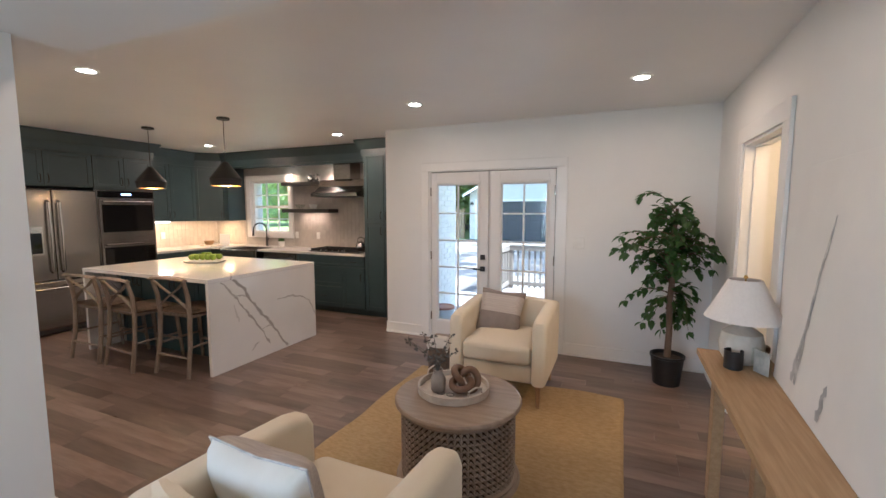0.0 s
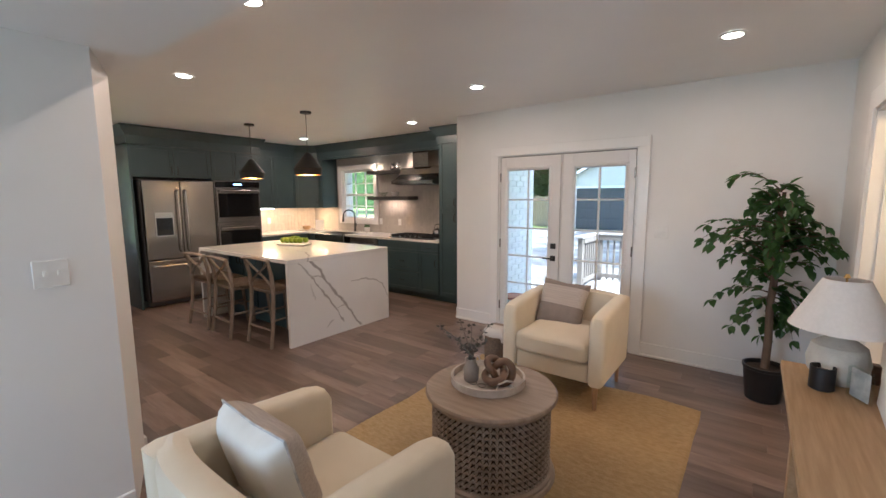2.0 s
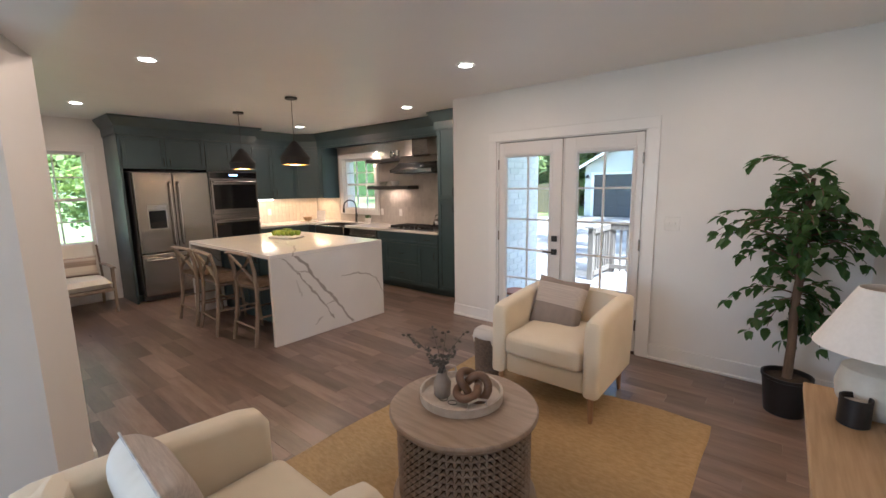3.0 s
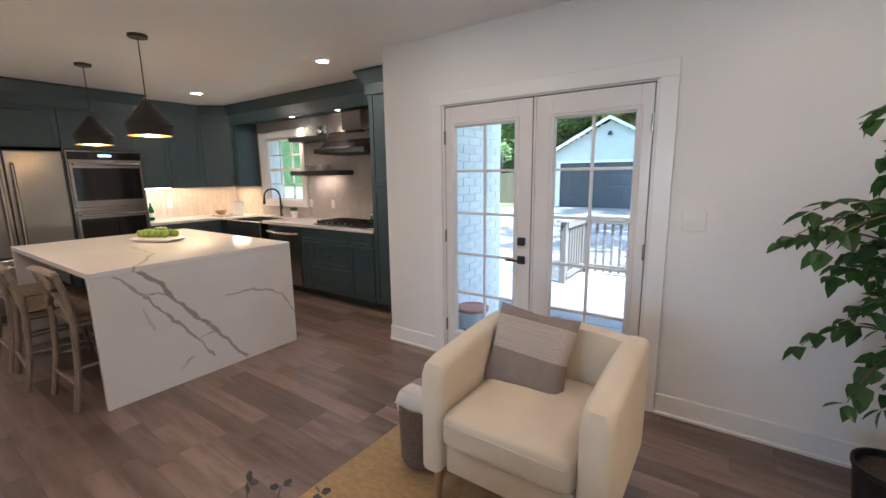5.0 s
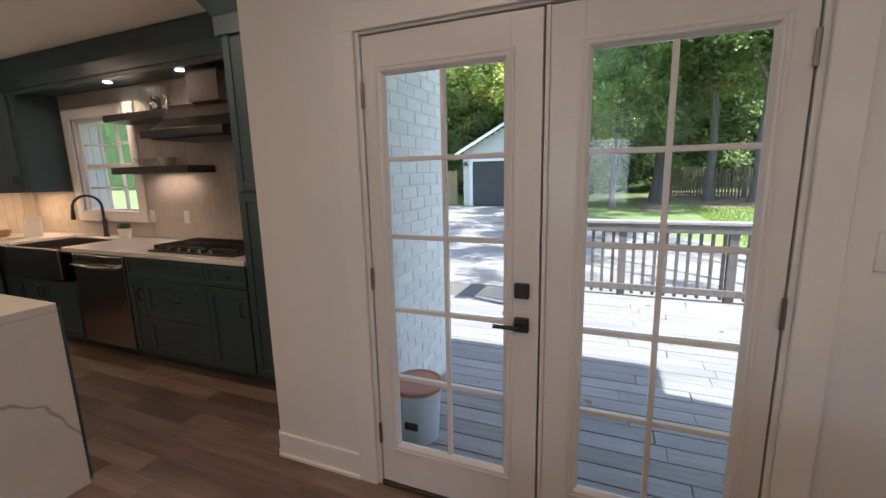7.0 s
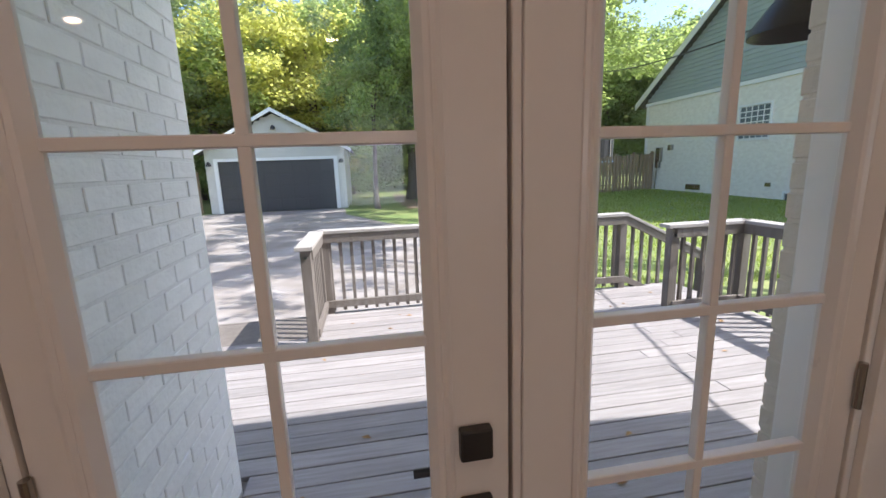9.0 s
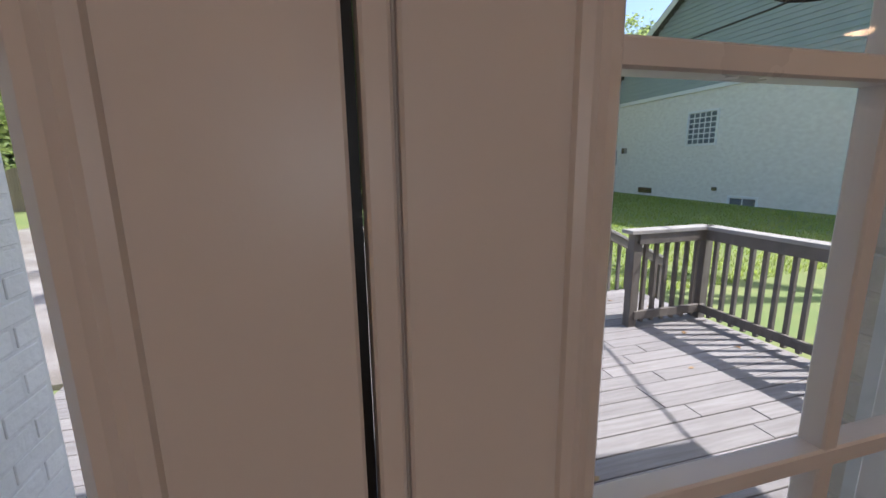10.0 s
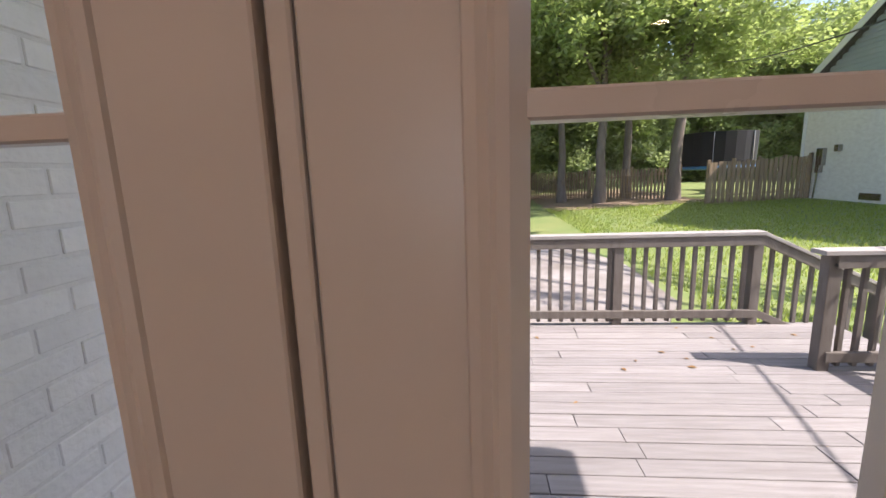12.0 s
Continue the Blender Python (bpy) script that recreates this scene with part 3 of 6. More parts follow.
# ---- french doors ----
def french_leaf(name, x0, x1, inner, label):
    """One glazed leaf; inner is the side of the meeting stile (+1 right, -1 left)."""
    ob = thing(name, label, "door", kind="structure")
    z0, z1, y0, y1 = 0.025, 2.026, 0.0, 0.045
    gx0, gx1 = (x0 + 0.070, -0.125) if inner > 0 else (0.125, x1 - 0.070)
    gz0, gz1 = 0.212, 1.898
    part("stile", B(x0, gx0, y0, y1, z0, z1, bevel=0.002), M_DOOR, ob)
    part("stile", B(gx1, x1, y0, y1, z0, z1, bevel=0.002), M_DOOR, ob)
    part("rail", B(gx0, gx1, y0, y1, z0, gz0), M_DOOR, ob)
    part("rail", B(gx0, gx1, y0, y1, gz1, z1), M_DOOR, ob)
    # glazing bead: a low crest that slopes back to the glass
    ring = []
    bm = bmesh.new()
    for o, y in ((-0.016, 0.002), (-0.014, -0.004), (-0.007, -0.006), (0.0, -0.002), (0.004, -0.005), (0.012, -0.003), (0.026, 0.014), (0.026, 0.022), (-0.016, 0.022)):
        ring.append([bm.verts.new(p) for p in ((gx0 + o, y, gz0 + o), (gx1 - o, y, gz0 + o), (gx1 - o, y, gz1 - o), (gx0 + o, y, gz1 - o))])
    for p, q in zip(ring, ring[1:]):
        for i in range(4):
            bm.faces.new((p[i], p[(i + 1) % 4], q[(i + 1) % 4], q[i]))
    bmesh.ops.recalc_face_normals(bm, faces=bm.faces)
    part("glazing_bead", bm, M_DOOR, ob)
    hx0, hx1, hz0, hz1 = gx0 + 0.022, gx1 - 0.022, gz0 + 0.022, gz1 - 0.022
    mid = -0.393 if inner > 0 else 0.393
    part("muntin", B(mid - 0.0095, mid + 0.0095, 0.012, 0.034, hz0, hz1, bevel=0.002), M_DOOR, ob)
    rows = [hz0, 0.567, 0.892, 1.218, 1.543, hz1]
    for v in rows[1:-1]:
        part("muntin", B(hx0, hx1, 0.011, 0.035, v - 0.0095, v + 0.0095, bevel=0.002), M_DOOR, ob)
    for u0, u1 in ((hx0, mid), (mid, hx1)):
        for v0, v1 in zip(rows, rows[1:]):
            p = part("pane", B(u0, u1, 0.021, 0.025, v0, v1), M_GLASS, ob)
            p.visible_shadow = False
    hinge_x = x0 if inner > 0 else x1
    for z in (0.28, 1.03, 1.80):
        part("hinge", lathe([(0.007, -0.05), (0.008, -0.05), (0.008, 0.05), (0.007, 0.05)], 10, at=(hinge_x, -0.008, z)), M_STEEL, ob)
    return ob


dl = french_leaf("door_1", -0.736, -0.0115, 1, "white french door leaf with black handle and glazed grid")
dr = french_leaf("door_2", 0.0145, 0.736, -1, "white french door leaf with ten glass panes")
# black strip added behind the meeting gap, in place of its shade
part("gap_shade_strip", B(-0.0112, -0.0042, 0.028, 0.045, 0.03, 2.02), M_BLACK, dr)
part("astragal", boxes((-0.004, 0.0115, 0.0, 0.03, 0.03, 2.03), (0.0115, 0.0145, 0.006, 0.03, 0.03, 2.03), bevel=0.002), M_DOOR, dr)
part("deadbolt", B(-0.102, -0.046, -0.022, -0.0005, 1.005, 1.063, bevel=0.003), M_BLACK, dl, "square black deadbolt plate")
hs = part("handle_plate", B(-0.102, -0.046, -0.020, -0.0005, 0.868, 0.926, bevel=0.003), M_BLACK, dl, "square black handle plate")
part("lever", tube([(-0.074, -0.012, 0.897), (-0.074, -0.052, 0.897), (-0.085, -0.056, 0.897), (-0.175, -0.056, 0.897)], 0.009, 8), M_BLACK, hs)
hs2 = part("handle_plate", B(-0.102, -0.046, 0.0455, 0.062, 0.868, 0.926, bevel=0.003), M_BLACK, dl)
part("lever", tube([(-0.074, 0.06, 0.897), (-0.074, 0.10, 0.897), (-0.085, 0.104, 0.897), (-0.175, 0.104, 0.897)], 0.009, 8), M_BLACK, hs2)
structure("door_frame", boxes((-OX, -0.743, -0.004, 0.16, 0, OZ), (0.743, OX, -0.004, 0.16, 0, OZ), (-0.743, 0.743, -0.004, 0.16, 2.034, OZ), bevel=0.002), M_TRIM, "white door frame lining", "trim")
# added black strips that darken the gaps, which would otherwise show daylight
structure("door_gap_shade", boxes((-0.7425, -0.7365, 0.02, 0.044, 0.03, 2.03), (0.7365, 0.7425, 0.02, 0.044, 0.03, 2.03), (-0.7425, 0.7425, 0.02, 0.044, 2.0268, 2.0335)), M_BLACK, "black strip added to keep the gap round the door leaves dark", "seal")
structure("door_threshold", B(-0.743, 0.743, -0.01, 0.20, -0.006, 0.022, bevel=0.004), material("bronze_sill", (0.10, 0.085, 0.07), 0.4, 0.8), "bronze door threshold", "trim")


# ---- ceiling lights ----
SPOTS = [(-0.44, -3.16), (-2.13, -2.81), (-0.43, -1.03), (1.50, -1.09), (-2.09, -0.03), (-4.53, -0.02), (-4.55, -2.82)]
# unseen lights, added as fill for the console side and front rooms
SPOTS_ADDED = [(1.5, -3.16), (0.5, -5.6), (-3.5, -5.6)]
for i, (x, y) in enumerate(SPOTS + SPOTS_ADDED):
    c = thing("ceiling_light", "round recessed ceiling light, switched on", "ceiling light", pose(x, y, PZ if (x, y) == (0.5, -5.6) else H), group="recessed lights")
    part("trim_ring", lathe([(0.052, -0.002), (0.056, -0.007), (0.074, -0.006), (0.078, -0.001)], 28, cap=False), M_TRIM, c, smooth=True)
    part("lens", lathe([(0.0005, -0.004), (0.054, -0.004), (0.054, -0.0015)], 28), M_LED, c)
    lamp("AREA", (x, y, (PZ if (x, y) == (0.5, -5.6) else H) - 0.012), 2.8 if x < -1.5 else 0.9 if (x, y) == (1.5, -3.16) else 1.7, WARM, 0.10, (x, y, 0), spread=180)


# ---- kitchen ----
def shaker(bm, axis, a0, a1, z0, z1, f, s, rail=0.055):
    """A framed front on the plane f, facing s along the axis across it."""
    g = 0.0025
    a0, a1, z0, z1 = a0 + g, a1 - g, z0 + g, z1 - g
    if a1 - a0 < 0.16 or z1 - z0 < 0.16:
        rail = min(rail, 0.034)
    for u0, u1, v0, v1, t in ((a0, a0 + rail, z0, z1, 0.02), (a1 - rail, a1, z0, z1, 0.02), (a0 + rail, a1 - rail, z0, z0 + rail, 0.02), (a0 + rail, a1 - rail, z1 - rail, z1, 0.02), (a0 + rail, a1 - rail, z0 + rail, z1 - rail, 0.011)):
        w0, w1 = sorted((f, f + s * t))
        if axis == "x":
            box(bm, u0, u1, w0, w1, v0, v1, bevel=0.0015)
        else:
            box(bm, w0, w1, u0, u1, v0, v1, bevel=0.0015)
    return bm


def pull(parent, axis, a, z, f, s, vertical, length=0.10):
    """A black arched bar pull."""
    h = length / 2
    pts = []
    for k, out in ((-1, 0.0), (-0.96, 0.018), (-0.6, 0.028), (0, 0.031), (0.6, 0.028), (0.96, 0.018), (1, 0.0)):
        u, v = (a, z + k * h) if vertical else (a + k * h, z)
        w = f + s * (0.019 + out)
        pts.append((u, w, v) if axis == "x" else (w, u, v))
    part("handle", tube(pts, 0.0058, 6), M_BLACK, parent, smooth=True)


def cabinet(name, label, axis, a0, a1, z0, z1, f, back, fronts, mat=None, s=-1):
    """A cabinet unit with its fronts: (a0, a1, z0, z1, pull a, pull z, vertical)."""
    mat = mat or M_CAB
    ob = thing(name, label, "cabinet")
    d0, d1 = sorted((f, back))
    part("body", boxes((a0 + 0.001, a1 - 0.001, d0, d1, z0, z1) if axis == "x" else (d0, d1, a0 + 0.001, a1 - 0.001, z0, z1)), mat, ob)
    for q in fronts:
        d = part("door" if q[6] else "drawer_front", shaker(bmesh.new(), axis, *q[:4], f, s), mat, ob)
        if q[4] is not None:
            pull(d, axis, q[4], q[5], f, s, q[6])
    return ob


FB, CT = 0.50, 0.895          # base front on the back wall, underside of the counter
KB = KY - 0.014
cabinet("base_cabinet", "blue-green base cabinet with wide drawers and black pulls", "x", -3.32, -2.44, 0.10, CT, FB, KB,
        [(-3.32, -2.44, 0.73, 0.89, None, 0, False), (-3.32, -3.14, 0.105, 0.725, -3.17, 0.60, True), (-3.14, -2.44, 0.42, 0.725, -2.79, 0.575, False), (-3.14, -2.44, 0.105, 0.415, -2.79, 0.27, False)])
cabinet("base_cabinet", "narrow blue-green base cabinet with one drawer and door", "x", -2.44, -2.045, 0.10, CT, FB, KB,
        [(-2.44, -2.045, 0.73, 0.89, -2.245, 0.81, False), (-2.44, -2.045, 0.105, 0.725, -2.10, 0.58, True)])
cabinet("pantry_cabinet", "tall blue-green pantry cabinet with two doors", "x", -2.04, -1.374, 0.10, 2.44, FB, KB,
        [(-2.03, -1.70, 1.40, 2.42, -1.745, 1.50, True), (-1.70, -1.38, 1.40, 2.42, -1.665, 1.50, True), (-2.03, -1.70, 0.105, 1.385, -1.745, 1.28, True), (-1.70, -1.38, 0.105, 1.385, -1.665, 1.28, True)])
cabinet("sink_cabinet", "blue-green base cabinet below the farmhouse sink", "x", -5.05, -4.03, 0.10, 0.62, FB, KB,
        [(-4.98, -4.54, 0.105, 0.615, -4.58, 0.5, True), (-4.54, -4.05, 0.105, 0.615, -4.50, 0.5, True)])
cabinet("base_cabinet", "blue-green base cabinet along the side wall", "y", -0.46, 0.48, 0.10, CT, -5.25, LX + 0.014,
        [(-0.46, 0.02, 0.73, 0.89, -0.22, 0.81, False), (0.02, 0.47, 0.73, 0.89, 0.25, 0.81, False), (-0.46, 0.02, 0.105, 0.725, -0.05, 0.6, True), (0.02, 0.47, 0.105, 0.725, 0.09, 0.6, True)], s=1)
cabinet("corner_cabinet", "blue-green blind corner base cabinet", "x", LX + 0.015, -5.055, 0.10, CT, 0.51, KB, [])
single("toe_kick", boxes((-5.05, -1.376, 0.57, 0.585, 0.0, 0.098)), M_CAB, "dark recessed toe kick below the cabinets", "toe kick")
single("toe_kick", boxes((-5.33, -5.315, -2.3, 0.48, 0.0, 0.098)), M_CAB, "dark recessed toe kick beside the fridge run", "toe kick")

# counters, with the sink cut out
single("worktop", boxes((LX + 0.014, -4.98, 0.475, KB, CT, 0.93), (-4.98, -4.14, 0.99, KB, CT, 0.93), (-4.14, -2.043, 0.475, KB, CT, 0.93), (LX + 0.014, -5.225, -0.455, 0.475, CT, 0.93), bevel=0.002), M_COUNTER, "white quartz worktop along the kitchen walls", "worktop")
sk = thing("farmhouse_sink", "stainless steel farmhouse sink with apron front", "sink")
part("apron", B(-4.98, -4.14, 0.44, 0.462, 0.64, 0.915, bevel=0.008, seg=2), M_STEEL, sk)
part("basin", boxes((-4.978, -4.142, 0.463, 0.99, 0.66, 0.675), (-4.978, -4.96, 0.463, 0.989, 0.675, 0.91), (-4.16, -4.142, 0.463, 0.989, 0.675, 0.91), (-4.96, -4.16, 0.972, 0.989, 0.675, 0.91)), M_STEEL, sk)
fc = thing("kitchen_faucet", "black high-arc pull-down kitchen faucet", "faucet", pose(-4.50, 1.03, 0.93))
part("base", lathe([(0.027, 0), (0.027, 0.012), (0.02, 0.02), (0.018, 0.16), (0.014, 0.17)], 16), M_BLACK, fc, smooth=True)
part("spout", tube([(0, 0, 0.16), (0, 0, 0.30)] + [(-0.05 + 0.05 * math.cos(a), -0.10 + 0.10 * math.cos(a), 0.30 + 0.115 * math.sin(a)) for a in [math.pi * k / 10 for k in range(1, 11)]] + [(-0.1, -0.2, 0.27)], 0.013, 10), M_BLACK, fc, smooth=True)
part("spray_head", tube([(-0.1, -0.2, 0.285), (-0.105, -0.205, 0.19)], [0.016, 0.021], 12), M_BLACK, fc, smooth=True)
part("lever", tube([(0.015, -0.005, 0.10), (0.05, -0.01, 0.12), (0.07, -0.012, 0.19)], [0.011, 0.009, 0.006], 8), M_BLACK, fc, smooth=True)

dw = thing("dishwasher", "stainless steel dishwasher with bar handle", "dishwasher")
part("body", B(-4.02, -3.34, 0.50, KB, 0.10, 0.89), M_BLACK, dw)
part("door", B(-4.015, -3.345, 0.478, 0.499, 0.105, 0.885, bevel=0.006, seg=2), M_STEEL, dw)
part("handle", tube([(-3.98, 0.478, 0.80), (-3.975, 0.445, 0.80), (-3.68, 0.435, 0.79), (-3.385, 0.445, 0.80), (-3.38, 0.478, 0.80)], 0.013, 8), M_STEELH, dw, smooth=True)

# upper run on the side wall, diagonal corner, end panel
UF, UZ0, UZ1 = -5.53, 1.385, 2.34
cabinet("wall_cabinet", "blue-green wall cabinet with two doors", "y", -0.46, 0.44, UZ0, UZ1, UF, LX + 0.014, [(-0.46, -0.01, UZ0, UZ1, -0.05, 1.50, True), (-0.01, 0.44, UZ0, UZ1, 0.03, 1.50, True)], s=1)
cc = thing("corner_wall_cabinet", "blue-green diagonal corner wall cabinet", "cabinet")
part("body", prism([(LX + 0.014, 0.442), (UF, 0.442), (-5.22, 0.765), (-5.085, 0.765), (-5.085, KB), (LX + 0.014, KB)], UZ0, UZ1), M_CAB, cc)
dg = part("door", shaker(bmesh.new(), "x", 0.0, 0.448, UZ0, UZ1, 0.0, -1), M_CAB, cc)
dg.matrix_basis = pose(UF, 0.442, 0, 0, 0, 46.2)
pull(dg, "x", 0.405, 1.50, 0.0, -1, True)
dn = part("door", shaker(bmesh.new(), "x", -5.215, -5.088, UZ0, UZ1, 0.765, -1), M_CAB, cc)
pull(dn, "x", -5.185, 1.50, 0.765, -1, True)
# cornice, in lengths
single("cornice", boxes((-5.083, -2.045, 0.74, 0.765, 2.30, 2.50), (-5.083, -2.045, 0.765, KB, 2.335, 2.36), bevel=0.002), M_CAB, "blue-green valance board with crown over the window", "cornice")


def crown(pts, name="crown_moulding"):
    """A flared moulding along a plan line; its outer side lies to the right of the way it runs."""
    prof = [(0.0, 2.335), (0.012, 2.335), (0.014, 2.44), (0.03, 2.465), (0.075, 2.54), (0.085, 2.552), (0.085, H - 0.003), (0.0, H - 0.003)]
    bm = bmesh.new()
    rings = []
    P = [Vector((x, y, 0)) for x, y in pts]
    for i, p in enumerate(P):
        n0 = (P[i] - P[i - 1]).normalized() if i else None
        n1 = (P[i + 1] - P[i]).normalized() if i + 1 < len(P) else None
        a = n0 or n1
        b = n1 or n0
        na, nb = Vector((a.y, -a.x, 0)), Vector((b.y, -b.x, 0))
        m = (na + nb).normalized()
        m = m / max(0.3, m.dot(na))
        rings.append([bm.verts.new((p.x + m.x * o, p.y + m.y * o, z)) for o, z in prof])
    for a, b in zip(rings, rings[1:]):
        for j in range(len(prof)):
            k = (j + 1) % len(prof)
            bm.faces.new((a[j], a[k], b[k], b[j]))
    bm.faces.new(rings[0][::-1])
    bm.faces.new(rings[-1])
    bmesh.ops.recalc_face_normals(bm, faces=bm.faces)
    single(name, bm, M_CAB, "blue-green crown moulding on top of the cabinets", "moulding")


crown([(-5.50, -0.468), (-5.51, 0.44), (-5.20, 0.738), (-2.05, 0.738)])
crown([(-2.05, 0.74), (-2.05, 0.478), (-1.376, 0.478)])
crown([(LX + 0.015, -2.345), (-5.19, -2.345), (-5.19, -0.462), (-5.41, -0.462)])
single("cornice", boxes((LX + 0.015, -5.19, -2.345, -0.462, 2.32, 2.48), (LX + 0.015, -5.53, -0.46, 0.44, 2.342, 2.48), (-2.045, -1.376, 0.48, KB, 2.442, 2.49)), M_CAB, "blue-green filler above the cabinets", "cornice")
for x in (-3.92, -3.0):
    c = thing("downlight", "small bright valance downlight", "ceiling light", pose(x, 0.92, 2.333), group="valance lights")
    part("lens", lathe([(0.001, -0.004), (0.03, -0.004), (0.032, 0.0)], 16), M_LED, c)
    lamp("AREA", (x, 0.95, 2.32), 1.3, WARM, 0.05, (x, 1.02, 0), spread=110)
lamp("AREA", (-5.70, 0.05, 1.375), 1.8, (1.0, 0.56, 0.27), 0.03, (-5.70, 0.05, 0), 1.0)
lamp("AREA", (-5.45, 0.90, 1.375), 1.4, (1.0, 0.56, 0.27), 0.5, (-5.45, 0.90, 0), 0.03)
single("under_cabinet_light", B(-5.60, -5.57, -0.40, -0.02, 1.372, 1.384), M_LED, "slim glowing under-cabinet light bar", "light")

# fridge enclosure and oven tower
cabinet("fridge_cabinet", "blue-green cabinet above the fridge with two doors", "y", -2.31, -1.255, 1.88, 2.335, -5.23, LX + 0.014, [(-2.31, -1.78, 1.885, 2.33, -1.82, 1.98, True), (-1.78, -1.255, 1.885, 2.33, -1.74, 1.98, True)], s=1)
single("end_panel", B(LX + 0.014, -5.19, -2.345, -2.313, 0.0, 2.335, bevel=0.002), M_CAB, "tall blue-green cabinet end panel beside the fridge", "cabinet panel")
cabinet("oven_cabinet", "tall blue-green cabinet around the double oven", "y", -1.25, -0.462, 0.10, 2.335, -5.235, LX + 0.014, [(-1.25, -0.86, 1.885, 2.33, -0.90, 1.98, True), (-0.86, -0.462, 1.885, 2.33, -0.82, 1.98, True), (-1.25, -0.462, 0.105, 0.50, -0.855, 0.40, False)], s=1)
ov = thing("double_oven", "stainless steel double wall oven with black glass", "oven")
part("trim_frame", boxes((-5.233, -5.205, -1.235, -0.475, 0.53, 1.86), bevel=0.003), M_STEEL, ov)
part("control_panel", B(-5.204, -5.196, -1.22, -0.49, 1.755, 1.845), M_OVEN, ov)
part("display", B(-5.1955, -5.194, -0.93, -0.80, 1.79, 1.815), glow("display", (0.35, 0.55, 1.0), 1.2), ov)
for z0, z1 in ((1.19, 1.74), (0.58, 1.14)):
    d = part("oven_door", boxes((-5.204, -5.182, -1.22, -0.49, z0, z1), bevel=0.004), M_STEEL, ov)
    part("window", B(-5.1815, -5.178, -1.19, -0.52, z0 + 0.08, z1 - 0.085), M_OVEN, d)
    part("handle", tube([(-5.182, -1.19, z1 - 0.04), (-5.145, -1.185, z1 - 0.04), (-5.14, -0.855, z1 - 0.04), (-5.145, -0.525, z1 - 0.04), (-5.182, -0.52, z1 - 0.04)], 0.011, 8), M_STEELH, d, smooth=True)
fr = thing("refrigerator", "stainless steel french-door refrigerator with dispenser", "refrigerator")
part("body", B(LX + 0.05, -5.21, -2.235, -1.275, 0.02, 1.845), material("fridge_side", (0.10, 0.10, 0.10), 0.5), fr)
f1 = part("door", B(-5.205, -5.13, -2.235, -1.757, 0.70, 1.84, bevel=0.012, seg=3), M_STEEL, fr)
f2 = part("door", B(-5.205, -5.13, -1.753, -1.275, 0.70, 1.84, bevel=0.012, seg=3), M_STEEL, fr)
f3 = part("freezer_drawer", B(-5.205, -5.13, -2.235, -1.275, 0.09, 0.69, bevel=0.012, seg=3), M_STEEL, fr)
for y, p in ((-1.81, f1), (-1.70, f2)):
    part("handle", tube([(-5.13, y, 0.80), (-5.085, y, 0.82), (-5.07, y, 1.25), (-5.085, y, 1.68), (-5.13, y, 1.70)], 0.014, 8), M_STEELH, p, smooth=True)
part("handle", tube([(-5.13, -2.17, 0.61), (-5.08, -2.15, 0.61), (-5.07, -1.755, 0.605), (-5.08, -1.36, 0.61), (-5.13, -1.34, 0.61)], 0.014, 8), M_STEELH, f3, smooth=True)
part("dispenser", boxes((-5.131, -5.124, -2.10, -1.89, 1.05, 1.37), bevel=0.003), M_OVEN, f1)
part("dispenser_frame", boxes((-5.131, -5.118, -2.115, -2.10, 1.04, 1.38), (-5.131, -5.118, -1.89, -1.875, 1.04, 1.38), (-5.131, -5.118, -2.10, -1.89, 1.30, 1.38), (-5.131, -5.112, -2.10, -1.89, 1.03, 1.05)), M_STEELH, f1)

# hood, cooktop, shelves
hd2 = thing("range_hood", "stainless steel chimney range hood", "range hood")
bm = slab("x", [(0.60, 1.79), (KB, 1.79), (KB, 2.06), (0.86, 2.06), (0.80, 1.95), (0.70, 1.87), (0.60, 1.84)], -3.10, -2.24)
part("canopy", bm, M_STEEL, hd2)
part("chimney", B(-2.83, -2.51, 0.83, KB, 2.0615, 2.334), M_STEEL, hd2)
part("filter", B(-3.05, -2.29, 0.65, KB - 0.05, 1.78, 1.789), M_BLACK, hd2)
ct = thing("gas_cooktop", "black gas cooktop with cast iron grates", "cooktop")
part("plate", B(-3.13, -2.22, 0.55, 1.03, 0.931, 0.942, bevel=0.003), M_BLACK, ct)
for gx in (-2.98, -2.675, -2.37):
    bm = bmesh.new()
    for k in (-0.12, -0.04, 0.04, 0.12):
        box(bm, gx + k - 0.006, gx + k + 0.006, 0.60, 0.99, 0.965, 0.978)
    for y in (0.60, 0.79, 0.98):
        box(bm, gx - 0.135, gx + 0.135, y - 0.006, y + 0.006, 0.943, 0.977)
    part("grate", bm, M_BLACK, ct)
    for y in (0.70, 0.89):
        part("burner", lathe([(0.04, 0.943), (0.04, 0.956), (0.028, 0.962)], 14, at=(gx, y, 0)), M_BLACK, ct)
for k in range(5):
    part("knob", lathe([(0.017, 0.943), (0.017, 0.965), (0.014, 0.968)], 12, at=(-2.9 + 0.11 * k, 0.572, 0)), M_STEELH, ct)
kt = thing("kettle", "small shiny steel kettle", "kettle", pose(-2.40, 0.93, 0.978))
part("body", lathe([(0.05, 0), (0.085, 0.01), (0.088, 0.05), (0.06, 0.09), (0.03, 0.10), (0.008, 0.105), (0.008, 0.12)], 20), M_STEELH, kt, smooth=True)
part("handle", tube([(-0.07, 0, 0.08), (-0.06, 0, 0.15), (0, 0, 0.17), (0.06, 0, 0.15), (0.07, 0, 0.08)], 0.007, 6), M_BLACK, kt, smooth=True)
